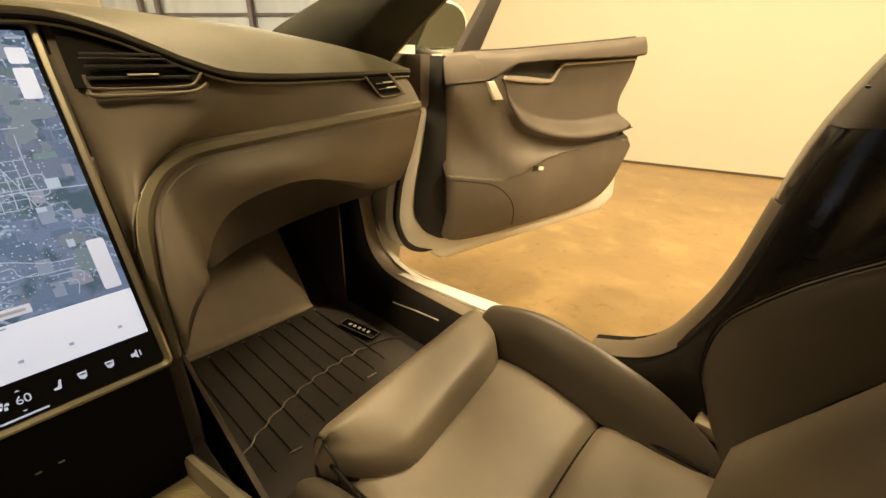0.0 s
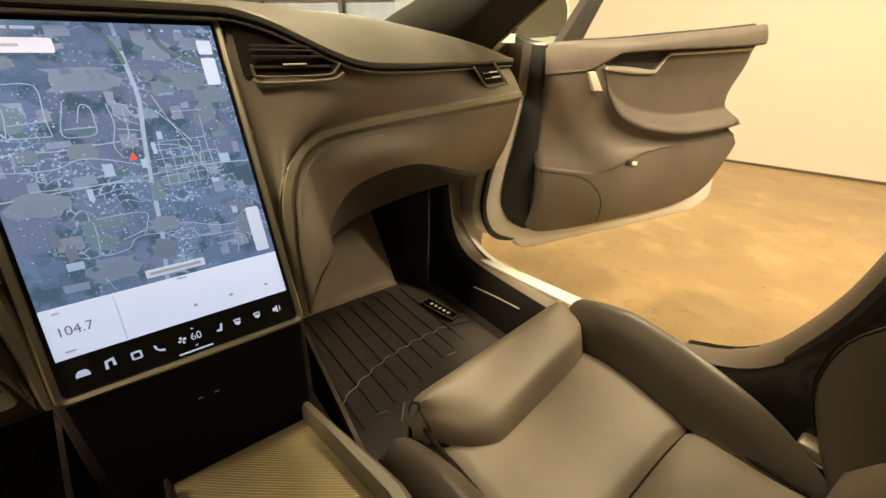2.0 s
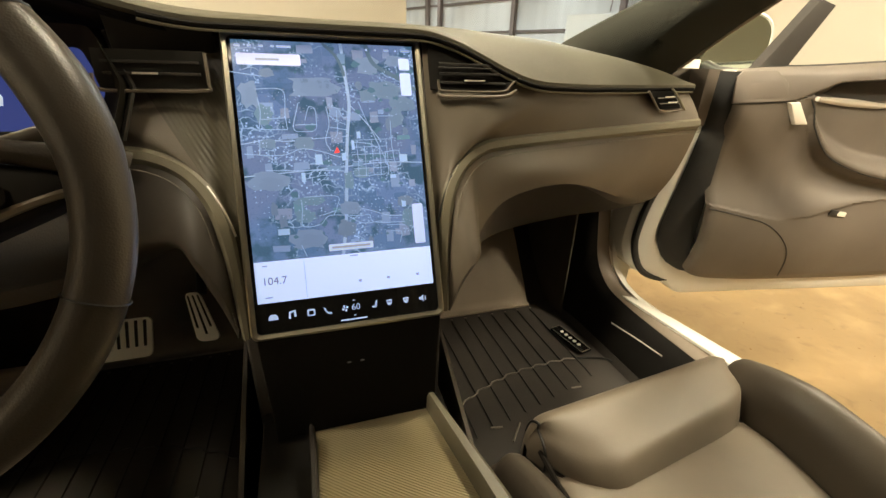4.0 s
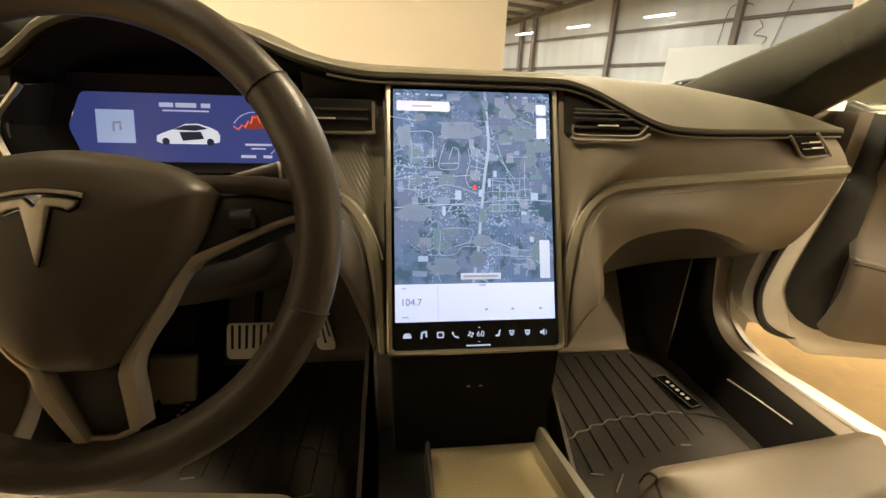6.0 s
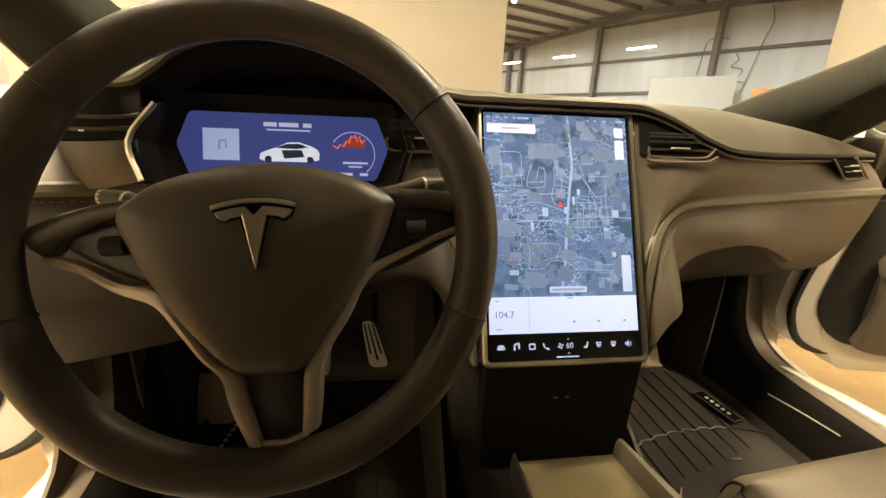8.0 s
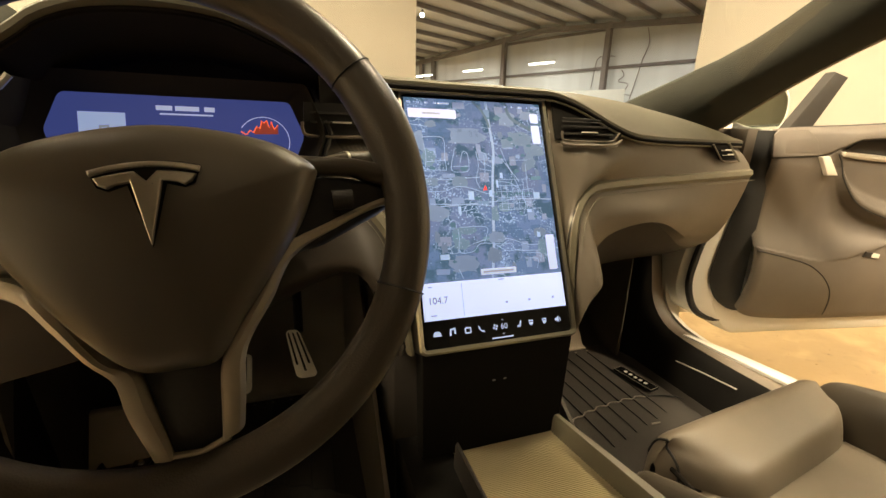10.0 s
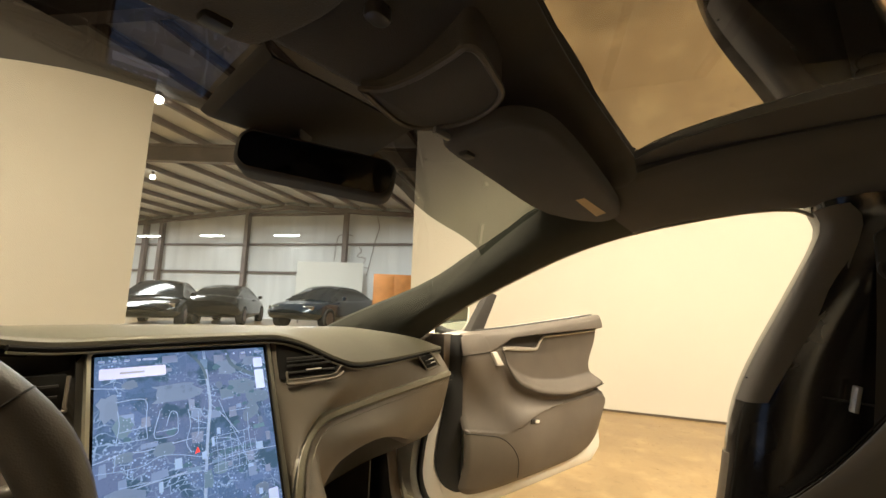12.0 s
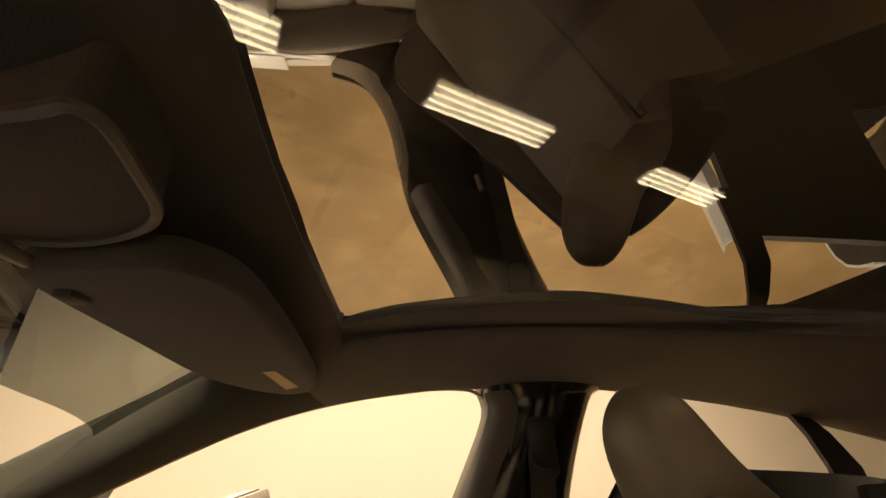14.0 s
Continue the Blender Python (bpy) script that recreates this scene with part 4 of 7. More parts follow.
part("vent_tab", tube([tuple(lerp((x, LIP(x)[0] + 0.008, LIP(x)[1] - 0.012), (x, edge_y(x) + 0.02, 0.868 - 0.09 * (-x - 0.60)), 0.8)) for x in (-0.625, -0.640)], 0.0022, 6), CHROME, dash, "bright vent tab")
part("panel_slot", slab([(-0.708, 0.646), (-0.655, 0.634), (-0.612, 0.622), (-0.612, 0.634), (-0.66, 0.650), (-0.706, 0.660)], lambda a, b, c: (a, 0.158 - c, b), 0.012, 0.003), GLOSS, dash, "small dark slot with a lamp in the knee panel")
# ---- touchscreen ----
SU, SN, S0 = Vector((0, 0.405, 0.914)).normalized(), Vector((0, -0.914, 0.405)).normalized(), Vector((0, 0, 0.62))
scr = lambda a, b, c=0: S0 + Vector((a, 0, 0)) + SU * b + SN * c
SPOSE = Matrix((Vector((1, 0, 0)), SU, SN)).transposed().to_4x4()
at_scr = lambda a, b, c=0.002: Matrix.Translation(scr(a, b, c)) @ SPOSE
screen = thing("touchscreen", "large upright touchscreen showing a satellite map, in a metal frame", "touchscreen", tuple(scr(0, -0.046, -0.03)))
ring = [(x, y + 0.148) for x, y in rounded(0.252, 0.388, 0.010)]
inn = [(x, y + 0.148) for x, y in rounded(0.2375, 0.3735, 0.006)]
bm = bmesh.new()
loops = [[scr(a, b, c) for a, b in o] for o, c in ((ring, -0.03), (ring, 0.004), ([(x * 0.98, (y - 0.148) * 0.985 + 0.148) for x, y in ring], 0.007), (inn, 0.005), (inn, -0.004))]
part("screen_frame", loft(loops, ring=True, bm=bm), FRAMEMETAL, screen, "brushed metal screen frame")
part("screen_back", slab([(x, y + 0.148) for x, y in rounded(0.248, 0.384, 0.01)], lambda a, b, c: scr(a, b, -0.034 + c), 0.03), BLACK, screen)
part("screen_glass", slab(inn, lambda a, b, c: scr(a, b, -0.004 + c), 0.0045), GLOSS, screen, "glossy black screen glass")
def map_material():
    """Satellite picture: fields, woods, blocks of houses and pale streets, on the screen's own plane."""
    m = bpy.data.materials.new("map_picture")
    m.use_nodes = True
    nt = m.node_tree
    N, L = nt.nodes.new, nt.links.new
    bs = nt.nodes["Principled BSDF"]
    bs.inputs["Base Color"].default_value = (0.01, 0.01, 0.012, 1)
    bs.inputs["Roughness"].default_value = 0.2
    co, mp = N("ShaderNodeTexCoord"), N("ShaderNodeMapping")
    mp.inputs["Rotation"].default_value = (0, 0, 0)
    mp.inputs["Scale"].default_value = (1, 0, 1.094)
    L(co.outputs["Object"], mp.inputs[0])

    def tex(kind, scale, **more):
        t = N(kind)
        t.inputs["Scale"].default_value = scale
        L(mp.outputs[0], t.inputs["Vector"])
        return t

    def mixed(fac, a, b):
        x = N("ShaderNodeMix")
        x.data_type = "RGBA"
        for k, v in ((0, fac), (6, a), (7, b)):
            if isinstance(v, tuple):
                x.inputs[k].default_value = (*v, 1)
            else:
                L(v, x.inputs[k])
        return x.outputs[2]

    def band(value, lo, hi):
        r = N("ShaderNodeMapRange")
        r.inputs["From Min"].default_value, r.inputs["From Max"].default_value = lo, hi
        L(value, r.inputs["Value"])
        return r.outputs[0]

    def product(a, b):
        x = N("ShaderNodeMath")
        x.operation = "MULTIPLY"
        L(a, x.inputs[0]), L(b, x.inputs[1])
        return x.outputs[0]

    broad, woods, town, grain = tex("ShaderNodeTexNoise", 9), tex("ShaderNodeTexNoise", 34), tex("ShaderNodeTexNoise", 13), tex("ShaderNodeTexNoise", 420)
    broad.inputs["Detail"].default_value, woods.inputs["Detail"].default_value = 3, 6
    fields = tex("ShaderNodeTexVoronoi", 26)
    fields.distance = "CHEBYCHEV"
    c0 = mixed(band(fields.outputs["Color"], 0.2, 0.8), (0.081, 0.132, 0.230), (0.128, 0.176, 0.308))
    c0 = mixed(band(broad.outputs["Fac"], 0.46, 0.60), c0, (0.132, 0.162, 0.269))
    c0 = mixed(band(woods.outputs["Fac"], 0.50, 0.60), c0, (0.053, 0.096, 0.146))
    houses = tex("ShaderNodeTexVoronoi", 260)
    houses.distance = "CHEBYCHEV"
    dense = band(town.outputs["Fac"], 0.50, 0.60)
    dots = product(band(houses.outputs["Distance"], 0.34, 0.22), dense)
    c0 = mixed(product(dots, band(houses.outputs["Color"], 0.45, 0.6)), c0, (0.340, 0.441, 0.650))
    streets = N("ShaderNodeTexBrick")
    streets.inputs["Scale"].default_value = 26
    streets.inputs["Mortar Size"].default_value = 0.022
    streets.inputs["Mortar Smooth"].default_value = 0.4
    streets.squash, streets.squash_frequency, streets.offset = 0.55, 3, 0.33
    sw = N("ShaderNodeMapping")
    sw.inputs["Rotation"].default_value = (radians(-90), 0, 0)
    wob = tex("ShaderNodeTexNoise", 22)
    shift = N("ShaderNodeVectorMath")
    shift.operation = "MULTIPLY_ADD"
    shift.inputs[1].default_value = (0.06, 0.06, 0.06)
    L(wob.outputs["Color"], shift.inputs[0])
    L(mp.outputs[0], shift.inputs[2])
    L(shift.outputs[0], sw.inputs[0])
    L(sw.outputs[0], streets.inputs["Vector"])
    c0 = mixed(product(product(streets.outputs["Fac"], dense), band(woods.outputs["Fac"], 0.36, 0.56)), c0, (0.281, 0.363, 0.515))
    c0 = mixed(band(grain.outputs["Fac"], 0.35, 0.75), mixed(band(grain.outputs["Fac"], 0.2, 0.4), (0.051, 0.073, 0.123), c0), c0)
    L(c0, bs.inputs["Emission Color"])
    bs.inputs["Emission Strength"].default_value = 1.32
    return m


MAP = map_material()
PANEL = glow("player_panel", (0.54, 0.64, 0.96), 0.70)
UI = glow("interface_white", (0.47, 0.57, 0.90), 0.54)
UIDIM = glow("interface_lilac", (0.50, 0.54, 0.80), 0.60)
UIGREY = glow("interface_grey", (0.28, 0.31, 0.38), 0.6)
ROAD = glow("map_road", (0.205, 0.272, 0.430), 0.95)
RED = glow("map_arrow", (0.9, 0.06, 0.05), 0.9)
quad = lambda a0, a1, b0, b1, c, d=0.0003: slab([(a0, b0), (a1, b0), (a1, b1), (a0, b1)], lambda a, b, e: scr(a, b, c + e), d)
flat = lambda pts, c=0.0014, d=0.0002: slab(pts, lambda a, b, e: scr(a, b, c + e), d)
pill = lambda a0, a1, b0, b1, r: [((a0 + a1) / 2 + x, (b0 + b1) / 2 + y) for x, y in rounded(a1 - a0, b1 - b0, r, 3)]
map_ = part("map_picture", quad(-0.1145, 0.1145, 0.0527, 0.330, 0.0008), MAP, screen, "satellite map of a town with a straight road")


def ribbon(pts, w, material, parent, c=0.0012):
    pts = smooth(pts, 6 * len(pts))
    left, right = [], []
    for i, p in enumerate(pts):
        d = pts[min(len(pts) - 1, i + 1)] - pts[max(0, i - 1)]
        n = np.array((-d[1], d[0])) / (np.linalg.norm(d) + 1e-9) * w / 2
        left.append(scr(*(p + n), c)), right.append(scr(*(p - n), c))
    return part("road", loft([left, right]), material, parent, face=tuple(SN))


ribbon([(0.018, 0.330), (0.020, 0.29), (0.022, 0.25), (0.016, 0.21), (0.010, 0.16), (0.004, 0.10), (-0.004, 0.053)], 0.0042, ROAD, map_)
ribbon([(-0.1145, 0.160), (-0.05, 0.164), (0.01, 0.168), (0.06, 0.172), (0.1145, 0.170)], 0.0014, ROAD, map_)
ribbon([(-0.1145, 0.200), (-0.085, 0.205), (-0.06, 0.203), (-0.02, 0.206), (0.014, 0.208)], 0.0012, ROAD, map_)
ribbon([(-0.03, 0.105), (0.0, 0.112), (0.03, 0.110), (0.06, 0.100), (0.09, 0.098)], 0.0012, ROAD, map_)
ribbon([(0.022, 0.250), (0.035, 0.235), (0.05, 0.215), (0.06, 0.20)], 0.0012, ROAD, map_)
RIVER = glow("map_river", (0.064, 0.096, 0.140), 1.1)
ribbon([(0.0505, 0.3295), (0.0585, 0.306), (0.0794, 0.292), (0.0975, 0.283), (0.1143, 0.270)], 0.0055, RIVER, map_, 0.00128)
ribbon([(-0.005, 0.3295), (0.009, 0.315), (0.0165, 0.2995), (0.0188, 0.287)], 0.0040, RIVER, map_, 0.00128)
def map_layer(name, pieces, material, c, label=""):
    """Many small flat outlines on the map, one colour."""
    bm = bmesh.new()
    for pts in pieces:
        slab(pts, lambda a, b, e: scr(a, b, c + e), 0.00005, bm=bm)
    return tagged(part(name, bm, material, screen, label), kind="stuff")


rnd = random.Random(11)
inside = lambda pts: all(-0.1143 < a < 0.1143 and 0.0532 < b < 0.3298 for a, b in pts)
fields = [[] for _ in range(6)]
for ia in range(9):
    for ib in range(11):
        a, b = -0.112 + 0.0256 * ia + rnd.uniform(-0.004, 0.004), 0.056 + 0.0252 * ib + rnd.uniform(-0.004, 0.004)
        for _ in range(3):
            w, h, q = rnd.uniform(0.005, 0.021), rnd.uniform(0.004, 0.017), rnd.uniform(-0.0015, 0.0015)
            x, y = a + rnd.uniform(-0.008, 0.012), b + rnd.uniform(-0.008, 0.012)
            pts = [(x, y), (x + w, y + q), (x + w - q, y + h), (x + q * 0.5, y + h - q)]
            if rnd.random() < 0.13 and inside(pts):
                fields[rnd.choice((0, 0, 1, 1, 2, 3, 4, 5))].append(pts)
woods = []
for _ in range(46):
    x, y, r = rnd.uniform(-0.11, 0.11), rnd.uniform(0.06, 0.325), rnd.uniform(0.002, 0.007)
    if rnd.random() < 0.6:
        x, y = abs(x), max(y, 0.18) if rnd.random() < 0.7 else y
    pts = [(x + r * rnd.uniform(0.5, 1.2) * math.cos(t), y + r * rnd.uniform(0.4, 0.9) * math.sin(t)) for t in np.linspace(0, math.tau, 12)[:-1]]
    if inside(pts):
        woods.append(pts)
tones = ((0.115, 0.157, 0.274), (0.128, 0.159, 0.263), (0.128, 0.176, 0.308), (0.076, 0.132, 0.185), (0.093, 0.142, 0.241), (0.119, 0.145, 0.235))
for k, (tone, pieces) in enumerate(zip(tones, fields)):
    map_layer("field_pattern", pieces, glow("field_tone", tone, 1.25), 0.00112 + 0.00001 * k)
map_layer("wood_pattern", woods, glow("wood_tone", (0.053, 0.098, 0.146), 1.1), 0.0012)


def ragged(x, y, w, h, n=18):
    """An uneven patch about (x, y)."""
    return [(x + w * rnd.uniform(0.34, 0.56) * math.copysign(abs(math.cos(t)) ** 0.6, math.cos(t)), y + h * rnd.uniform(0.34, 0.56) * math.copysign(abs(math.sin(t)) ** 0.6, math.sin(t))) for t in np.linspace(0, math.tau, n + 1)[:-1]]


# the larger fields, woods and brown clearings of the town's outskirts
for name, tone, spots in (
        ("field_pattern", (0.118, 0.148, 0.240), ((-0.022, 0.272, 0.070, 0.030), (0.051, 0.302, 0.034, 0.026), (0.090, 0.309, 0.034, 0.016), (-0.087, 0.152, 0.048, 0.026), (0.011, 0.114, 0.028, 0.020), (-0.045, 0.076, 0.050, 0.026), (-0.100, 0.262, 0.024, 0.034))),
        ("green_pattern", (0.055, 0.112, 0.118), ((-0.040, 0.125, 0.040, 0.012), (-0.047, 0.106, 0.026, 0.016), (0.0126, 0.150, 0.014, 0.026), (-0.0845, 0.238, 0.022, 0.026), (0.0905, 0.094, 0.026, 0.024), (0.030, 0.160, 0.022, 0.016))),
        ("wood_pattern", (0.070, 0.098, 0.128), ((0.070, 0.270, 0.050, 0.024), (0.094, 0.250, 0.036, 0.022), (0.047, 0.262, 0.026, 0.016), (0.083, 0.232, 0.022, 0.026), (-0.039, 0.200, 0.028, 0.016), (-0.084, 0.200, 0.022, 0.014))),
        ("clearing_pattern", (0.060, 0.068, 0.092), ((-0.0765, 0.290, 0.018, 0.012), (-0.032, 0.281, 0.012, 0.008), (-0.0135, 0.276, 0.008, 0.014), (-0.0043, 0.275, 0.008, 0.014), (0.037, 0.275, 0.010, 0.012), (0.073, 0.224, 0.010, 0.020), (0.0945, 0.214, 0.008, 0.012), (0.0045, 0.086, 0.026, 0.024), (0.085, 0.118, 0.024, 0.016), (-0.084, 0.117, 0.010, 0.018), (-0.074, 0.101, 0.010, 0.018), (0.034, 0.0665, 0.008, 0.013)))):
    for j in range(2):
        pieces = [ragged(x + 0.10 * w * j, y - 0.08 * h * j, w * (1 - 0.35 * j), h * (1 - 0.35 * j)) for x, y, w, h in spots]
        pieces = [[(max(-0.1142, min(0.1142, a)), max(0.0534, min(0.3296, b))) for a, b in q] for q in pieces]
        map_layer(name, pieces, glow(name, tuple(0.34 * c * (1 - 0.12 * j) + 0.66 * d for c, d in zip(tone, (0.106, 0.150, 0.250))), 1.12), 0.00119 + 0.00002 * j)
houses = []
for a0, a1, b0, b1, step in ((0.015, 0.095, 0.150, 0.212, 0.0040), (-0.012, 0.012, 0.150, 0.255, 0.0036), (-0.085, -0.045, 0.222, 0.268, 0.0042), (-0.045, -0.018, 0.225, 0.262, 0.0042), (-0.1, -0.02, 0.178, 0.212, 0.0050), (-0.055, 0.0, 0.102, 0.136, 0.0046), (0.045, 0.100, 0.075, 0.125, 0.0044), (0.012, 0.05, 0.075, 0.14, 0.0052), (-0.105, -0.06, 0.08, 0.15, 0.0075), (0.02, 0.11, 0.22, 0.30, 0.0090)):
    for x in np.arange(a0, a1, step):
        for y in np.arange(b0, b1, step * 0.9):
            if rnd.random() < 0.62:
                u, v, w, h = x + rnd.uniform(-0.001, 0.001), y + rnd.uniform(-0.001, 0.001), rnd.choice((0.0008, 0.0011, 0.0011, 0.0019)), rnd.choice((0.0008, 0.0010, 0.0016))
                houses.append([(u, v), (u + w, v), (u + w, v + h), (u, v + h)])
rnd.shuffle(houses)
houses = [h for h in houses if inside(h)]
map_layer("house_pattern", houses[:len(houses) // 2], glow("house_pale", (0.225, 0.300, 0.470), 1.0), 0.00125)
map_layer("house_pattern", houses[len(houses) // 2:], glow("house_dark", (0.10, 0.12, 0.17), 1.1), 0.00125)
map_layer("building_pattern", [[(x, y), (x + w, y), (x + w, y + h), (x, y + h)] for x, y, w, h in ((-0.028, 0.172, 0.009, 0.013), (0.006, 0.176, 0.006, 0.010), (-0.047, 0.150, 0.005, 0.012), (0.068, 0.150, 0.008, 0.005), (0.083, 0.172, 0.011, 0.010), (0.028, 0.205, 0.005, 0.009), (-0.082, 0.084, 0.014, 0.008), (0.02, 0.19, 0.004, 0.012), (0.08, 0.11, 0.006, 0.008))], glow("building_tone", (0.212, 0.294, 0.470), 1.05), 0.0013)
LANE = glow("map_lane", (0.195, 0.268, 0.430), 0.92)
for pts in ([(-0.0918, 0.2688), (-0.0663, 0.2698), (-0.0579, 0.263), (-0.0593, 0.2374), (-0.0581, 0.2178)],
            [(-0.0911, 0.2182), (-0.0581, 0.2178)],
            [(-0.0902, 0.2582), (-0.0885, 0.2392), (-0.0919, 0.2183)],
            [(-0.0884, 0.2307), (-0.0582, 0.233)],
            [(-0.0426, 0.2515), (-0.0506, 0.2194), (-0.038, 0.2149), (-0.0236, 0.2173), (-0.0219, 0.2305), (-0.0225, 0.2438), (-0.0299, 0.2464), (-0.036, 0.2293)],
            [(-0.0482, 0.2236), (-0.0224, 0.2239)],
            [(-0.1119, 0.1883), (-0.0882, 0.186), (-0.064, 0.1858), (-0.0445, 0.1926), (-0.0229, 0.1897), (0.0036, 0.1811), (0.0159, 0.182)],
            [(-0.0795, 0.1851), (-0.0801, 0.1766), (-0.0746, 0.1738)],
            [(-0.0924, 0.2035), (-0.0941, 0.1866)],
            [(-0.0884, 0.1667), (-0.0561, 0.1652), (-0.0197, 0.1642), (0.0123, 0.1617)],
            [(-0.0081, 0.2473), (-0.0063, 0.2249), (-0.0124, 0.203), (-0.007, 0.189)],
            [(-0.0023, 0.247), (0.007, 0.2442), (0.0128, 0.2325), (0.0214, 0.2364)],
            [(-0.0062, 0.2361), (0.0042, 0.2286), (0.0152, 0.2232)],
            [(-0.0052, 0.2203), (0.0159, 0.2164)],
            [(0.0047, 0.2421), (0.0038, 0.2151), (0.0002, 0.2064)],
            [(0.0342, 0.2539), (0.0421, 0.2304), (0.052, 0.2063), (0.0633, 0.1768), (0.0715, 0.1518)],
            [(0.019, 0.2001), (0.0426, 0.1978), (0.0572, 0.1893)],
            [(-0.0468, 0.1308), (-0.0058, 0.1296), (-0.0063, 0.1159), (-0.0113, 0.1051)],
            [(-0.0508, 0.1112), (-0.0504, 0.0932), (-0.0292, 0.0943), (-0.0214, 0.1022), (-0.0113, 0.1051), (0.0222, 0.1021), (0.0347, 0.1024), (0.0412, 0.0917), (0.0824, 0.0893)],
            [(-0.0502, 0.1246), (-0.05, 0.1111)],
            [(-0.12, 0.2903), (-0.0824, 0.2851)],
            [(0.0021, 0.1053), (0.0247, 0.0922), (0.0497, 0.0927)],
            [(0.057, 0.0866), (0.0816, 0.0845), (0.0806, 0.0724)],
            [(0.0619, 0.0784), (0.0761, 0.0757), (0.0731, 0.0616)],
            [(0.0486, 0.2345), (0.0801, 0.2346)],
            [(0.0752, 0.2278), (0.0741, 0.1946), (0.0764, 0.1704)],
            [(-0.0554, 0.0692), (-0.0499, 0.0546)],
            [(0.0647, 0.1861), (0.0828, 0.1865), (0.0827, 0.1672), (0.0641, 0.1695), (0.0647, 0.1861)]):
    ribbon(pts, 0.0010, LANE, map_, 0.00132)
for k in range(6):
    ribbon([(0.020 + 0.004 * k * 0, 0.155 + 0.0095 * k), (0.050, 0.1555 + 0.0095 * k), (0.062 + 0.006 * (k % 3), 0.156 + 0.0095 * k)], 0.0008, LANE, map_, 0.00132)
for k in range(5):
    ribbon([(0.026 + 0.010 * k, 0.154), (0.027 + 0.010 * k, 0.18), (0.0265 + 0.010 * k, 0.203 - 0.008 * (k % 2))], 0.0008, LANE, map_, 0.00132)
part("position_arrow", flat([(-0.003, 0.186), (0.004, 0.187), (0.001, 0.194)]), RED, map_, "red position arrow")
part("search_bar", flat(pill(-0.110, -0.034, 0.299, 0.3135, 0.002)), UIDIM, screen, "lilac search bar")
part("search_text", flat(pill(-0.088, -0.060, 0.305, 0.3075, 0.001), 0.0017), UIGREY, screen)
part("map_button", flat(pill(0.094, 0.109, 0.297, 0.313, 0.002)), UI, screen)
part("map_button", flat(pill(0.094, 0.109, 0.262, 0.293, 0.002)), UI, screen)
part("map_button", flat(pill(0.094, 0.109, 0.058, 0.113, 0.002)), UI, screen)
part("address_label", flat(pill(-0.022, 0.036, 0.058, 0.067, 0.001)), UI, screen)
part("address_text", flat(pill(-0.018, 0.032, 0.061, 0.064, 0.001), 0.0017), UIGREY, screen)
for a0, a1 in ((-0.111, -0.104), (-0.096, -0.091), (-0.083, -0.077), (-0.069, -0.064), (-0.062, -0.044), (0.05, 0.053), (0.062, 0.065), (0.075, 0.082), (0.09, 0.092), (0.098, 0.111)):
    part("status_mark", flat(pill(a0, a1, 0.3215, 0.3245, 0.001)), UI, screen)
part("player_panel", quad(-0.1145, 0.1145, 0.0, 0.0525, 0.0008), PANEL, screen, "white media player panel")
part("panel_divider", quad(-0.055, -0.0545, 0.002, 0.050, 0.0012), UIGREY, screen)
text_part("station_number", "104.7", 0.0135, at_scr(-0.107, 0.027, 0.0013), glow("station_ink", (0.16, 0.17, 0.22), 0.5), screen, 0.0001, "LEFT")
for a, b, w in ((0.012, 0.014, 0.004), (0.050, 0.014, 0.004), (0.091, 0.014, 0.004), (-0.105, 0.046, 0.006), (-0.105, 0.006, 0.009), (0.004, 0.049, 0.010)):
    part("player_mark", flat(pill(a, a + w, b, b + 0.0016 if w > 0.004 else b + 0.003, 0.0005)), UIGREY, screen)
# row of icons along the bottom
ib = -0.019
part("car_icon", flat([(-0.104, ib - 0.003), (-0.092, ib - 0.003), (-0.0925, ib + 0.001), (-0.095, ib + 0.004), (-0.101, ib + 0.004), (-0.1035, ib + 0.001)]), UI, screen)
part("note_icon", flat([(-0.080, ib - 0.004), (-0.077, ib - 0.004), (-0.077, ib + 0.003), (-0.073, ib + 0.004), (-0.073, ib - 0.002), (-0.070, ib - 0.002), (-0.071, ib + 0.007), (-0.079, ib + 0.005)]), UI, screen)
bm = flat(pill(-0.057, -0.047, ib - 0.004, ib + 0.005, 0.002))
part("camera_icon", bm, UI, screen)
part("camera_icon_hole", flat(pill(-0.055, -0.049, ib - 0.002, ib + 0.003, 0.001), 0.0017), GLOSS, screen)
part("phone_icon", flat([(-0.036, ib + 0.005), (-0.033, ib + 0.003), (-0.033, ib + 0.0), (-0.030, ib - 0.002), (-0.027, ib - 0.002), (-0.026, ib - 0.005), (-0.031, ib - 0.004), (-0.035, ib + 0.0)]), UI, screen)
for k in range(4):
    t = k * math.pi / 2 + 0.4
    part("fan_icon", flat([(-0.009 + r * math.cos(t + d), ib + r * math.sin(t + d)) for r, d in ((0.0005, 0), (0.004, -0.5), (0.0047, 0.1), (0.003, 0.6))]), UI, screen)
text_part("temperature_number", "60", 0.0115, at_scr(0.005, ib, 0.0014), UI, screen, 0.0001)
for a, b in ((0.003, ib + 0.009), (0.003, ib - 0.010)):
    part("arrow_mark", flat([(a - 0.002, b), (a + 0.002, b), (a, b + (0.0015 if b > ib else -0.0015))]), UI, screen)
part("home_bar", flat(pill(-0.016, 0.019, ib - 0.0165, ib - 0.0145, 0.001)), UI, screen)
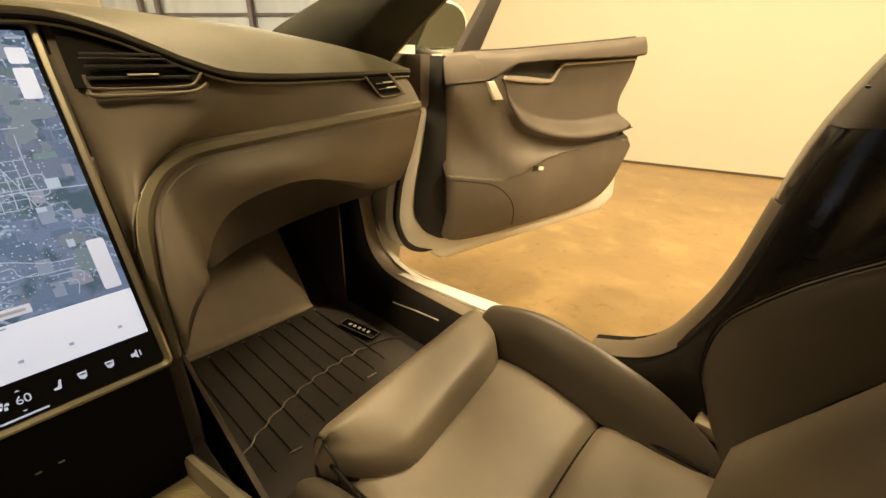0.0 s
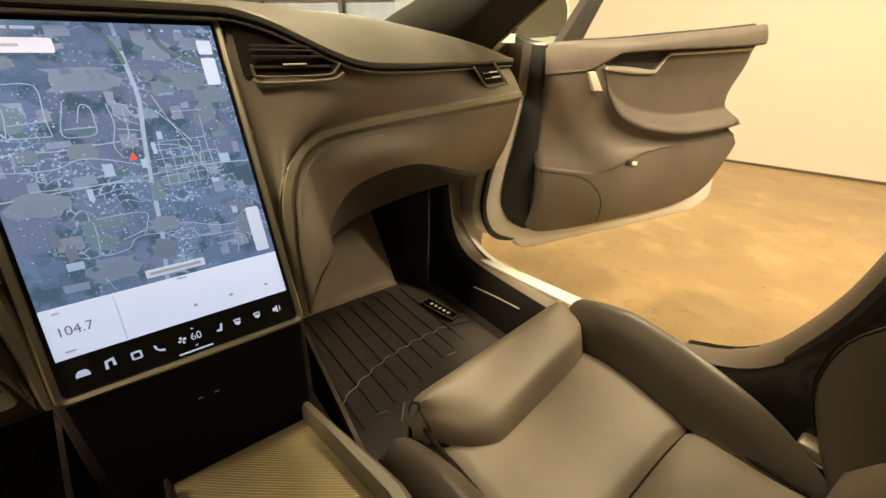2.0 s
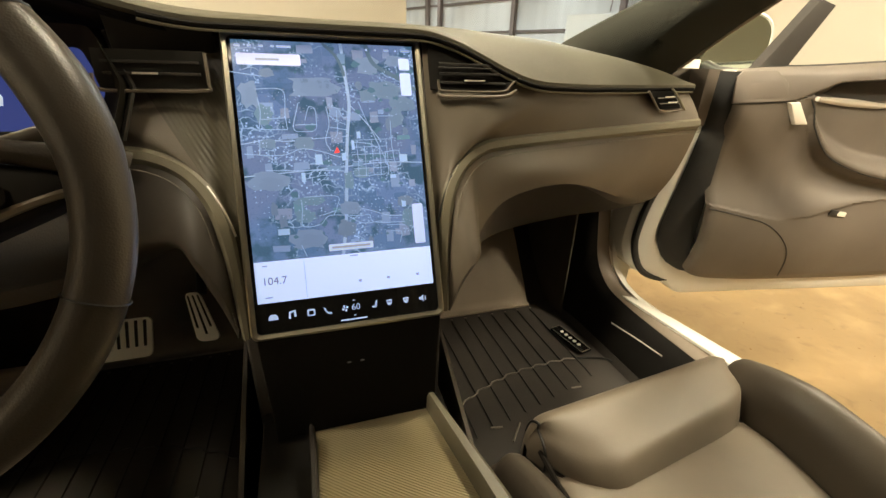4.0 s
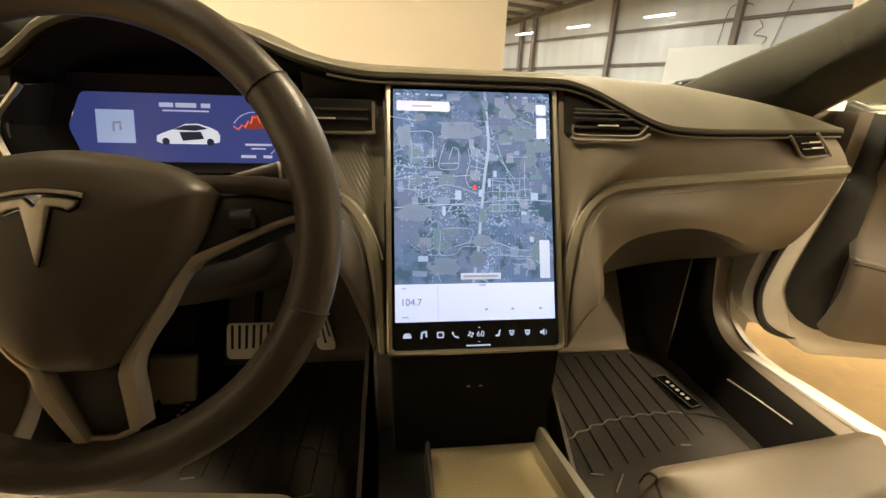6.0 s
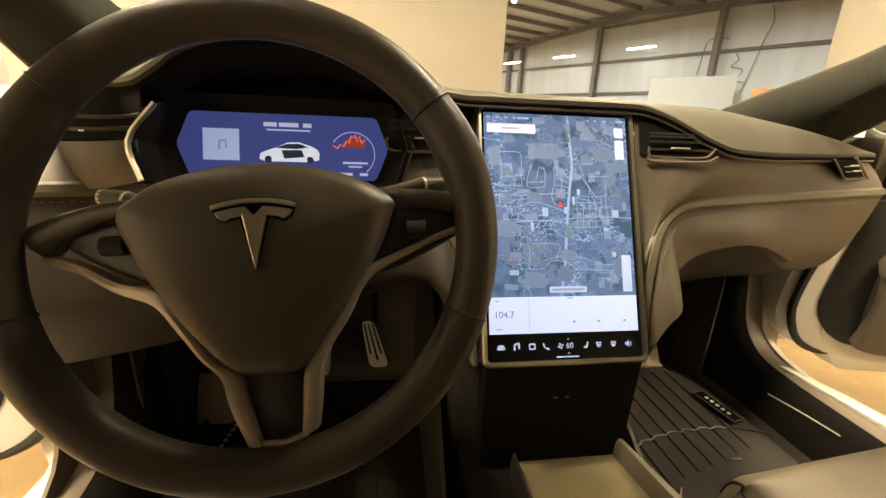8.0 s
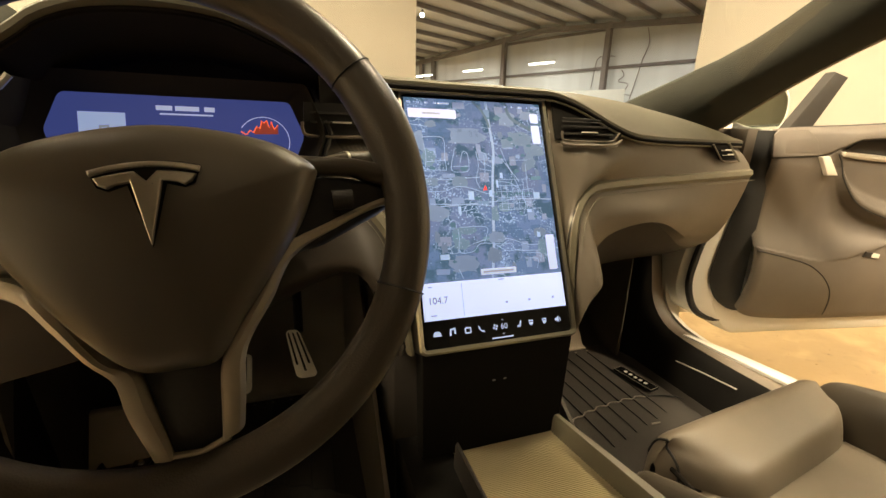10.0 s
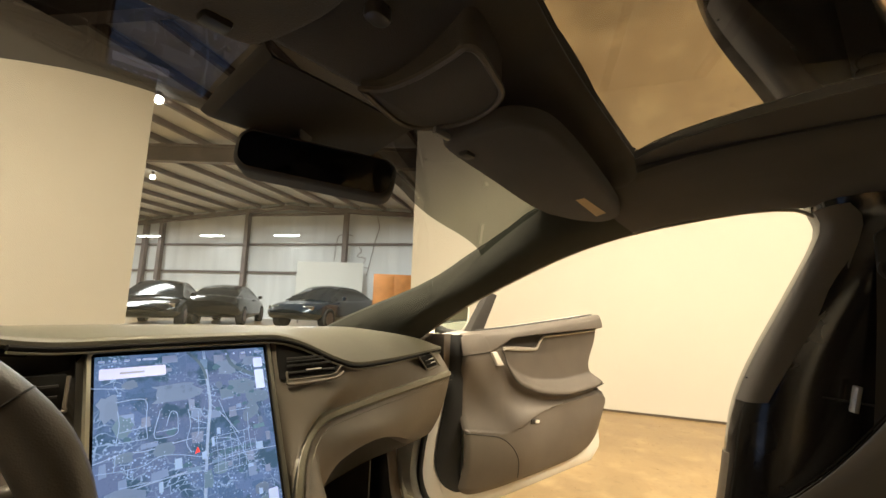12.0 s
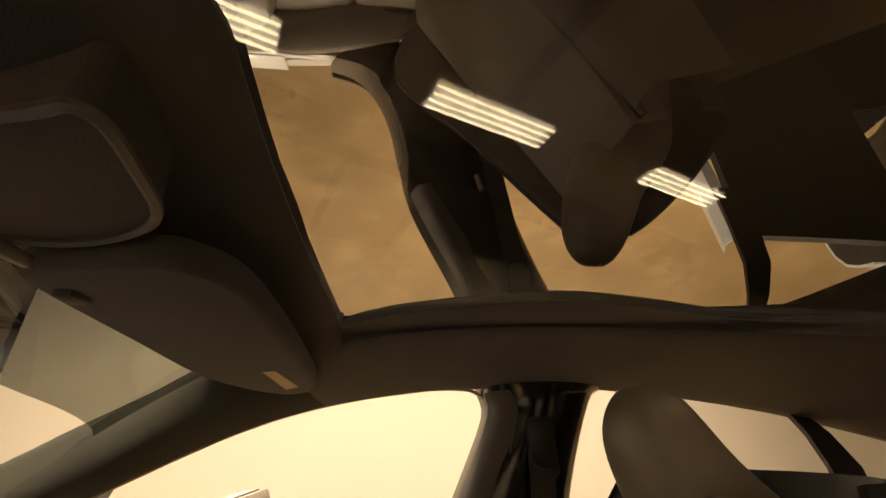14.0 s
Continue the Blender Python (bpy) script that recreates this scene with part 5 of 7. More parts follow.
part("seat_icon", flat([(0.027, ib - 0.004), (0.032, ib - 0.004), (0.034, ib + 0.005), (0.032, ib + 0.005), (0.030, ib - 0.001), (0.026, ib - 0.002)]), UI, screen)
for a in (0.050, 0.073):
    part("defrost_icon", flat([(a - 0.004, ib + 0.004), (a + 0.004, ib + 0.004), (a + 0.003, ib - 0.002), (a, ib - 0.004), (a - 0.003, ib - 0.002)]), UI, screen)
    part("defrost_mark", flat(pill(a - 0.0025, a + 0.0025, ib + 0.001, ib + 0.0022, 0.0004), 0.0017), GLOSS, screen)
part("speaker_icon", flat([(0.092, ib - 0.002), (0.095, ib - 0.002), (0.098, ib - 0.005), (0.098, ib + 0.005), (0.095, ib + 0.002), (0.092, ib + 0.002)]), UI, screen)
part("speaker_wave", flat(pill(0.1, 0.1012, ib - 0.003, ib + 0.003, 0.0004)), UI, screen)

# ---- console ----
console = thing("center_console", "low black center console with a ribbed sliding cover and side rails", "console", (0, -0.25, 0.2))
part("console_body", box((-0.142, -0.95, 0.19), (0.142, 0.06, 0.392), 0.008), VENTBLACK, console)
part("tunnel", box((-0.150, 0.05, 0.19), (0.150, 0.87, 0.60), 0.02), CARPET, console, "carpeted tunnel under the dashboard")
part("front_box", slab([(-0.118, 0.40), (0.118, 0.40), (0.122, 0.578), (-0.122, 0.578)], lambda a, b, c: (a, 0.014 - 0.002 * (b - 0.4) / 0.18 - c, b), 0.03, 0.006), DEEPBLACK, console, "black front under the screen")
for s in (1, -1):
    splay = lambda y: min(1.0, max(0.0, -y / 0.2)) if s > 0 else -1.0
    rail = [[(s * x, y, z) for x, z in ((0.100 + 0.033 * splay(y), 0.38), (0.101 + 0.033 * splay(y), 0.428), (0.104 + 0.034 * splay(y), 0.435), (0.110 + 0.042 * splay(y), 0.435), (0.114 + 0.045 * splay(y), 0.428), (0.116 + 0.046 * splay(y), 0.40), (0.118 + 0.046 * splay(y), 0.30))] for y in np.linspace(0.12 if s > 0 else -0.03, -0.82, 33)]
    # the left rail's shade is put into its colour, so it is black
    part("side_rail", sheet(rail, 0.003), TRIM if s > 0 else BLACKSOFT, console, "olive-grey leather console rail" if s > 0 else "console rail, its unlit olive leather coloured black")
RIB = mat("ribbed_cover", (0.60, 0.54, 0.36), 0.33, 0.30, vary=0.08, bump=0.0)
rows = []
for k in range(752):
    yr = 0.010 - 0.0012 * k
    row = []
    for f in np.linspace(0, 1, 6):
        y = yr + 0.155 * (1 - f)
        x = -0.064 + f * (0.064 + 0.109 + 0.027 * min(1.0, max(0.0, -y / 0.2)))
        row.append((x, min(y, 0.12), 0.402 + (0.0013, 0.0014, -0.0020, -0.0021)[k % 4]))
    rows.append(row)
part("sliding_cover", sheet(rows, 0.004), RIB, console, "ribbed sliding console cover", sharp=25)
for a in (-0.012, 0.006):
    part("port_mark", box((a, -0.0180, 0.520), (a + 0.005, -0.0150, 0.522)), mat("port_print", (0.3, 0.3, 0.3), 0.5), console)

# ---- doors ----
HANDLE = mat("satin_handle", (0.60, 0.56, 0.49), 0.35, 0.2, vary=0.05, bump=0.02)
DU, DN, D0 = Vector((1, -0.19, 0)).normalized(), Vector((-0.19, -1, 0)).normalized(), Vector((0.92, 0.30, 0))
DTOP = table([(-0.02, 0.905), (0.02, 0.912), (0.10, 0.918), (0.25, 0.926), (0.5, 0.946), (0.75, 0.967), (0.93, 0.984)])
DBOT = table([(-0.02, 0.43), (0.012, 0.396), (0.06, 0.377), (0.15, 0.368), (0.26, 0.364), (0.46, 0.363), (0.62, 0.365), (0.70, 0.371), (0.76, 0.382), (0.82, 0.401), (0.87, 0.45), (0.93, 0.60)])


SCOOP = table([(0.10, 0.90), (0.190, 0.850), (0.219, 0.796), (0.282, 0.729), (0.365, 0.690), (0.46, 0.668), (0.60, 0.655), (0.75, 0.660), (0.90, 0.668), (0.95, 0.67)])
SHELF = table([(-0.04, 0.606), (0.101, 0.578), (0.17, 0.564), (0.224, 0.558), (0.293, 0.565), (0.36, 0.586), (0.445, 0.606), (0.60, 0.616), (0.812, 0.624), (0.95, 0.63)])
ROLL = table([(-0.02, 0.842), (0.10, 0.842), (0.145, 0.845), (0.20, 0.868), (0.255, 0.888), (0.35, 0.894), (0.461, 0.899), (0.70, 0.908), (0.884, 0.917), (0.95, 0.92)])


def ease(a, b, v):
    k = max(0.0, min(1.0, (v - a) / (b - a)))
    return k * k * (3 - 2 * k)


def bump_at(u, z):
    """How far the door panel stands proud of its plane."""
    zs, zl, zr, zb, zt = SCOOP(u)[0], SHELF(u)[0], ROLL(u)[0], DBOT(u)[0], DTOP(u)[0]
    lip = 0.040 + 0.030 * ease(0.28, 0.55, u) - 0.015 * ease(0.80, 0.93, u)
    if z > zr:                                        # rolled top
        k = (z - zr) / (zt - zr)
        return 0.044 - 0.020 * k * k - 0.012 * ease(0.10, 0.0, k)
    if z > zs and u > 0.15:                           # scooped insert
        return 0.006 + (lip - 0.006) * ease(zs + 0.052, zs + 0.004, z) - 0.014 * ease(zr - 0.10, zr - 0.02, z) * ease(0.24, 0.30, u) * ease(0.52, 0.44, u)
    if z > zl:                                        # under the armrest, hollow down to the shelf
        k = (z - zl) / max(0.02, min(zs, zr) - zl)
        flat_ = 0.052 - 0.004 * (1 - k) + (lip - 0.052) * k - 0.026 * math.sin(math.pi * min(1, k * 1.05) ** 0.75) ** 1.5
        drop = zs - z                                 # the armrest's undercut, then out again to the shelf
        cut = lip - 0.036 * ease(0.0, 0.020, drop)
        cut += (0.056 - cut) * ease(0.030, max(0.045, zs - zl), drop)
        w = ease(0.15, 0.30, u)
        return flat_ * (1 - w) + cut * w
    k = (zl - z) / (zl - zb)                          # bulging lower part
    return 0.052 + 0.010 * math.sin(math.pi * k) - 0.020 * k * k


def car_door(s):
    d = lambda u, z, c: tuple((lambda v: (v.x * s, v.y - (0 if s > 0 else 0.20), v.z))(D0 + DU * u + DN * c + Vector((0, 0, z))))
    foot = d(0.4, 0.3, -0.06)
    door = thing("front_door", "open white car door with dark trim panel and pale grab handle", "car door", foot, "front doors of the car")
    us = list(np.linspace(-0.004, 0.932, 150))
    rows = []
    for u in us:
        zt, zb = DTOP(u)[0], DBOT(u)[0]
        col = []
        for f in np.linspace(0, 1, 150):
            z = zb + (zt - zb) * f
            uu = u
            if u > 0.8:
                cut = 0.932 - 0.075 * math.exp(-((z - 0.75) / 0.085) ** 2) - 0.03 * math.exp(-((z - 0.62) / 0.02) ** 2)
                uu = 0.8 + (u - 0.8) * (cut - 0.8) / 0.132
            edge = min(1, (u + 0.004) / 0.02, (0.932 - u) / 0.02, f / 0.04, (1 - f) / 0.03)
            col.append(d(uu, z, bump_at(u, z) + 0.012 * math.sqrt(max(0, edge)) - 0.012))
        rows.append(col)
    panel = part("trim_panel", sheet(rows, 0.004), DOORTRIM, door, "dark brown door trim panel")
    # grab handle and pull, speaker corner, pocket seam
    h = smooth([(0.190, 0.853, 0), (0.264, 0.848, 0), (0.35, 0.842, 0), (0.425, 0.838, 0), (0.450, 0.847, 0), (0.483, 0.884, 0), (0.51, 0.889, 0), (0.60, 0.893, 0), (0.75, 0.900, 0), (0.90, 0.908, 0)], 60)
    part("grab_handle", tube([d(a, b, bump_at(a, b) + 0.008) for a, b, _ in h], [0.0042 + 0.0050 * math.exp(-((a - 0.33) / 0.10) ** 2) for a, b, _ in h], 8), HANDLE, door, "pale satin grab handle line")
    # flat dark plate draws the shade behind the grab handle
    part("handle_recess", slab([tuple(q) for q in smooth([(0.24, 0.862), (0.33, 0.853), (0.42, 0.848), (0.445, 0.858), (0.47, 0.889), (0.40, 0.893), (0.30, 0.885), (0.24, 0.862)], 40)[:-1]], lambda a, b, c: d(a, b, bump_at(a, b) + 0.0015 + c), 0.002), BLACKSOFT, door, "dark plate for the shade in the handle recess")
    part("release_lever", slab([(0.122, 0.843), (0.148, 0.845), (0.188, 0.795), (0.154, 0.795)], lambda a, b, c: d(a, b, 0.040 + c), 0.012, 0.004), PALEMETAL, door, "satin door release lever")
    part("speaker_cover", slab([(-0.018, 0.838), (0.124, 0.846), (0.108, 0.885), (0.080, 0.911), (-0.001, 0.906), (-0.016, 0.895)], lambda a, b, c: d(a, b, bump_at(a, b) + 0.0005 + c), 0.004, 0.001), DOORTRIM, door, "tweeter corner cover")
    part("cover_seam", tube([d(a, 0.836 + 0.055 * (a + 0.018), bump_at(a, 0.838) + 0.001) for a in np.linspace(-0.016, 0.122, 10)], 0.0014, 6), SEAL, door)
    pocket = smooth([(-0.003, 0.590), (0.113, 0.564), (0.17, 0.547), (0.215, 0.520), (0.252, 0.482), (0.272, 0.44), (0.284, 0.385)], 34)
    part("pocket_seam", tube([d(a, b, bump_at(a, b) - 0.0005) for a, b in pocket], 0.0022, 6), BLACK, door)
    part("window_switch", slab([(0.342, 0.569), (0.389, 0.563), (0.393, 0.578), (0.344, 0.585)], lambda a, b, c: d(a, b, bump_at(a, b) + 0.0005 + c), 0.003, 0.001), BLACK, door, "black switch")
    part("switch_cap", slab([(0.366, 0.568), (0.388, 0.565), (0.391, 0.577), (0.368, 0.581)], lambda a, b, c: d(a, b, bump_at(a, b) + 0.003 + c), 0.003, 0.001), PALEMETAL, door)
    # white metal door: inner flange and outer skin
    rows = []
    for u in np.linspace(-0.055, 0.95, 60):
        k = max(0, min(1, (u + 0.055) / 0.10))
        zb = DBOT(max(-0.02, min(0.9, u)))[0] - 0.045 + 0.10 * (1 - k) ** 2
        zb = 0.305 + 0.10 * (1 - k) ** 2 if u < 0.88 else 0.305 + (u - 0.88) * 0.6
        zt = DTOP(max(-0.02, min(0.93, u)))[0] - 0.004
        rows.append([d(u, zt, -0.006), d(u, zt, -0.075), d(u, 0.8, -0.115), d(u, 0.62, -0.13), d(u, 0.45, -0.125), d(u, zb, -0.105), d(u, zb, -0.05), d(u, zb + 0.004, -0.010), d(u, zb + 0.012, -0.003), d(u, zb + 0.040, 0.0), d(u, zb + 0.10, -0.006)])
    part("door_shell", sheet(rows, 0.002), WHITE, door, "white painted door shell")
    LINE = table([(0.30, -0.010), (0.345, -0.020), (0.361, -0.047), (0.396, -0.105), (0.43, -0.128), (0.471, -0.139), (0.549, -0.133), (0.614, -0.117), (0.676, -0.094), (0.74, -0.075), (0.80, -0.060)])
    BLACKEDGE = table([(0.398, -0.002), (0.412, -0.030), (0.44, -0.058), (0.48, -0.080), (0.52, -0.083), (0.59, -0.072), (0.66, -0.058), (0.775, -0.040), (0.91, -0.036)])
    part("door_end", sheet([[d(-0.02, z, -0.005), d(min(-0.03, (LINE(z)[0] - 0.02) / 2), z, -0.006), d(LINE(z)[0], z, -0.011), d(LINE(z)[0] - 0.022, z, -0.030), d(LINE(z)[0] - 0.028, z, -0.10)] for z in np.linspace(0.350, 0.785, 24)], 0.002), WHITE, door, "white painted hinge end of the door")
    part("hinge_trim", sheet([[d(-0.030, z, -0.002), d(-0.062, z, -0.004), d(-0.084, z, -0.03), d(-0.084, z, -0.12)] for z in np.linspace(0.782, 0.908, 5)], 0.004), DOORTRIM, door, "dark trim over the hinge end")
    # dark bar laid in for the shadow below the rolled top
    part("insert_groove_shade", tube([d(u, ROLL(u)[0] - 0.004, bump_at(u, ROLL(u)[0] - 0.003) + 0.001) for u in np.linspace(0.24, 0.915, 40)], 0.0034, 6), SEAL, door, "dark bar for the shadow groove under the rolled top")
    part("insert_seam", tube([d(u, SCOOP(u)[0] - 0.003, bump_at(u, SCOOP(u)[0] - 0.003) - 0.0008) for u in np.linspace(0.185, 0.90, 44)], 0.0020, 6), SEAL, door, "dark seam along the armrest edge")
    part("edge_seal", sheet([[d(0.006, z, 0.022), d(0.4 * BLACKEDGE(z)[0], z, 0.016), d(0.8 * BLACKEDGE(z)[0], z, 0.006), d(BLACKEDGE(z)[0], z, -0.003)] for z in np.linspace(0.400, 0.905, 26)], 0.003), SEAL, door, "black rubber along the door edge")
    path = smooth([(-0.066, 0.775), (-0.080, 0.72), (-0.094, 0.676), (-0.118, 0.614), (-0.134, 0.549), (-0.139, 0.471), (-0.107, 0.396), (-0.047, 0.361), (0.031, 0.357), (0.20, 0.352), (0.45, 0.350), (0.70, 0.356), (0.80, 0.380)], 70)
    part("door_seal", tube([d(u, z, -0.008) for u, z in path], [0.0095 if k < 36 else max(0.0050, 0.0095 - 0.0006 * (k - 36)) for k in range(70)], 8), SEAL, door, "black rubber door seal")
    part("belt_seal", tube([d(u, DTOP(u)[0] - 0.006, -0.022) for u in np.linspace(0.10, 0.925, 20)], 0.008, 8), SEAL, door, "black window seal")
    # mirror sail and side mirror
    part("mirror_sail", slab([(0.070, 0.905), (0.150, 0.913), (0.225, 1.050), (0.180, 1.062)], lambda a, b, c: d(a, b, -0.05 + c), 0.03, 0.006), BLACKSOFT, door, "black mirror sail panel")
    m0 = lambda a, b, c: d(0.100 + 1.5 * a, 0.965 + 1.25 * b, -0.225 + c)
    shell = [[m0(w * math.copysign(abs(math.cos(t)) ** 0.7, math.cos(t)) - lean, h * math.copysign(abs(math.sin(t)) ** 0.75, math.sin(t)) + 0.10 * w * math.cos(t), c) for t in np.linspace(0, math.tau, 33)[:-1]] for w, h, c, lean in ((0.020, 0.012, -0.085, 0.03), (0.060, 0.040, -0.075, 0.022), (0.092, 0.062, -0.045, 0.012), (0.104, 0.072, 0.0, 0.0), (0.104, 0.072, 0.020, 0.0), (0.099, 0.067, 0.026, 0.0), (0.094, 0.062, 0.018, 0.0))]
    mir = part("side_mirror", loft(shell, ring=True, cap=True), WHITE, door, "white side mirror housing")
    part("mirror_face", slab([(0.096 * math.copysign(abs(math.cos(t)) ** 0.7, math.cos(t)), 0.065 * math.copysign(abs(math.sin(t)) ** 0.75, math.sin(t)) + 0.009 * math.cos(t)) for t in np.linspace(0, math.tau, 33)[:-1]], lambda a, b, c: m0(a, b, 0.022 + c), 0.003), MIRRORFACE, mir, "greenish mirror glass")
    part("mirror_foot", tube([d(0.09, 0.895, -0.08), d(0.08, 0.900, -0.15), d(0.075, 0.925, -0.235)], 0.016, 10), BLACK, mir)
    return door


car_door(1)
car_door(-1)


# ---- seats ----
# dark thread, used too for shade drawn into the seat's crevices
STITCHSHADE = mat("seat_thread_and_shade", (0.020, 0.017, 0.014), 0.9, spec=0.1)


def seat(cx, s, label):
    st = thing("front_seat", label, "car seat", (cx, -0.35, 0.20), "front seats")
    X = lambda a: cx + s * a
    # cushion: centre panel, with a flat thigh pad ahead of a curved crease
    ys = [-0.10, -0.13, -0.15, -0.165, -0.18, -0.195, -0.21, -0.24, -0.28, -0.32, -0.345, -0.356, -0.362, -0.366, -0.37, -0.376, -0.39, -0.42, -0.46, -0.50, -0.56]
    zs = [0.375, 0.380, 0.383, 0.385, 0.387, 0.389, 0.389, 0.388, 0.382, 0.376, 0.371, 0.366, 0.360, 0.357, 0.360, 0.366, 0.370, 0.370, 0.370, 0.375, 0.39]
    rows = []
    for y, z in zip(ys, zs):
        rows.append([(X(a * 0.190), y - 0.010 * abs(a) ** 3 - (0.02 * a if y < -0.3 else 0) * -0.5, z - 0.006 * (1 - abs(a) ** 2) - (0.006 if abs(a) > 0.9 else 0) - (0.05 if abs(a) > 0.99 else 0)) for a in np.linspace(-1, 1, 31)])
    part("cushion_panel", sheet(rows, 0.006), SEAT, st, "dark leather seat cushion")
    crease = table([(-0.192, -0.130), (-0.175, -0.155), (-0.155, -0.182), (-0.125, -0.202), (-0.10, -0.208), (-0.06, -0.203), (0.0, -0.194), (0.10, -0.179), (0.145, -0.170), (0.170, -0.158), (0.188, -0.135), (0.196, -0.110)])
    rows = []
    for a in np.concatenate(([-0.1965, -0.1955, -0.193, -0.188, -0.182, -0.175], np.linspace(-0.165, 0.175, 25), [0.184, 0.190, 0.194, 0.1964])):
        yf = -0.078 + 0.022 * (a + 0.19) / 0.38
        yb = crease(a)[0]
        end = min(1.0, (0.197 - abs(a)) / (0.030 if a < 0 else 0.018))
        k = max(0.10, math.sqrt(max(0.0, 1 - (1 - end) ** 2)))
        zt = 0.434 + 0.022 * (a + 0.19) / 0.38
        sec = smooth([(yf + 0.004, 0.24), (yf + 0.003, 0.34), (yf - 0.002, zt - 0.045), (yf - 0.014, zt - 0.014), (yf - 0.034, zt), ((yf + yb) / 2, zt - 0.004), (yb + 0.032, zt - 0.014), (yb + 0.013, zt - 0.024), (yb + 0.001, min(zt - 0.036, 0.394)), (yb - 0.003, 0.366)], 30)
        ym, zm = (yf + yb) / 2 - 0.004, 0.375
        rows.append([(X(a), ym + (y - ym) * k, zm + (z - zm) * k if z > zm else z) for y, z in sec])
    part("thigh_pad", loft(rows), SEAT, st, "dark leather thigh pad at the cushion front", sharp=70)
    part("pad_piping", tube([tuple(np.array(q) + np.array((-0.001 * s, 0, 0.001))) for q in rows[4][6:]], 0.0022, 6), BLACK, st, "black piping round the pad's end")
    part("pad_seam", tube([(X(a), crease(a)[0] - 0.003, 0.379) for a in np.linspace(-0.180, 0.186, 40)], 0.0032, 6), STITCHSHADE, st, "dark seam behind the thigh pad")
    part("cushion_seam", tube([(X(a * 0.190), -0.3665 - 0.010 * abs(a) ** 3 + 0.01 * a, 0.3545) for a in np.linspace(-0.96, 0.96, 20)], 0.0016, 6), STITCHSHADE, st, "dark seam across the cushion")
    for side in (1, -1):
        k = side
        rows, crest = [], []
        for y, h in smooth([(-0.082, 0.40), (-0.095, 0.436), (-0.125, 0.452), (-0.17, 0.464), (-0.21, 0.470), (-0.25, 0.468), (-0.32, 0.457), (-0.419, 0.431), (-0.485, 0.397), (-0.54, 0.355), (-0.58, 0.325)], 34):
            if k < 0:
                y = -0.104 + (y + 0.082) * 0.955
                h -= 0.022 + 0.036 * max(0.0, min(1.0, (y + 0.34) / 0.20))
            rows.append([(X(k * a), y, z) for a, z in smooth([(0.178, 0.36), (0.185, h - 0.062), (0.194, h - 0.030), (0.210, h - 0.008), (0.222, h), (0.230, h - 0.001), (0.243, h - 0.020), (0.252, h - 0.07), (0.255, 0.30), (0.250, 0.22)], 20)])
            crest.append((X(k * 0.228), y, h + 0.0035))
        rows = [[(p[0], rows[0][0][1] + 0.012, min(p[2], 0.33)) for p in rows[0]]] + rows
        part("side_bolster", sheet(rows, 0.005), BOLSTER, st, "dark leather cushion side bolster")
        part("bolster_piping", tube([(p[0], p[1], p[2] + 0.0006) for p in crest], 0.0019, 6), BLACK, st)
        # dark bar draws the crevice's shade
        part("bolster_gap_shade", tube([(X(k * 0.186), y, z) for y, z in smooth([(-0.13, 0.392), (-0.20, 0.385), (-0.30, 0.376), (-0.42, 0.368), (-0.52, 0.372)], 20)], 0.0040, 6), STITCHSHADE, st, "dark bar for the shade in the crevice beside the bolster")
        bm = bmesh.new()
        fine = smooth(crest[3:-3], 150)
        for q in range(0, 148, 2):
            tube([(fine[q][0] + 0.006 * k * s, fine[q][1], fine[q][2] - 0.0025), (fine[q + 1][0] + 0.006 * k * s, fine[q + 1][1], fine[q + 1][2] - 0.0025)], 0.0010, 4, bm=bm)
        tagged(part("stitching", bm, STITCHSHADE, st), kind="stuff")
    part("seat_base", box((cx - 0.225, -0.56, 0.20), (cx + 0.225, -0.14, 0.34), 0.02), BLACK, st)
    # backrest: reclined frame t along its height, centre and wings
    def back(t, out):
        y = -0.545 - 0.30 * t - 0.02 * math.sin(t * 3.1) + out
        return y, 0.38 + 0.66 * t
    rows = []
    for t in np.linspace(0, 1.0, 22):
        w = 0.175 - 0.045 * t ** 2
        out = 0.050 * min(1.0, (t + 0.02) / 0.12) * (1 - 0.6 * max(0.0, (t - 0.5) / 0.5))
        rows.append([(X(a * w), back(t, 0)[0] + out + 0.010 * (1 - abs(a) ** 2) - (0.05 if abs(a) > 0.99 else 0), back(t, 0)[1] + 0.3 * out) for a in np.linspace(-1, 1, 21)])
    part("backrest_panel", sheet(rows, 0.01), SEAT, st, "dark leather backrest panel")
    for k in (1, -1):
        rows = []
        lobe = table([(0.0, 0.010), (0.03, 0.045), (0.08, 0.085), (0.13, 0.120), (0.18, 0.143), (0.25, 0.162), (0.31, 0.161), (0.40, 0.147), (0.48, 0.124), (0.60, 0.100), (0.80, 0.070), (1.0, 0.030)])
        for t in np.concatenate((np.linspace(0.0, 0.3, 14), np.linspace(0.34, 1.0, 16))):
            w = 0.175 - 0.045 * t ** 2
            depth = lobe(t)[0]
            wide = 0.085 - 0.03 * t
            y, z = back(t, 0)
            rows.append([(X(k * a), y + o, z + 0.30 * o) for a, o in smooth([(w - 0.006, -0.01), (w - 0.002, depth * 0.22), (w + 0.010, depth * 0.62), (w + wide * 0.32, depth * 0.93), (w + wide * 0.55, depth), (w + wide * 0.85, depth * 0.80), (w + wide, 0.01), (w + wide * 0.9, -0.10)], 20)])
        part("backrest_bolster", sheet(rows, 0.005), BOLSTER, st, "dark leather backrest side bolster")
        for j in (9, 10):
            part("bolster_seam", tube([tuple(np.array(r[j]) + np.array((0, 0.0030, 0.0014))) for r in rows[3:]], 0.0013, 5), STITCHSHADE, st, "dark stitched seam")
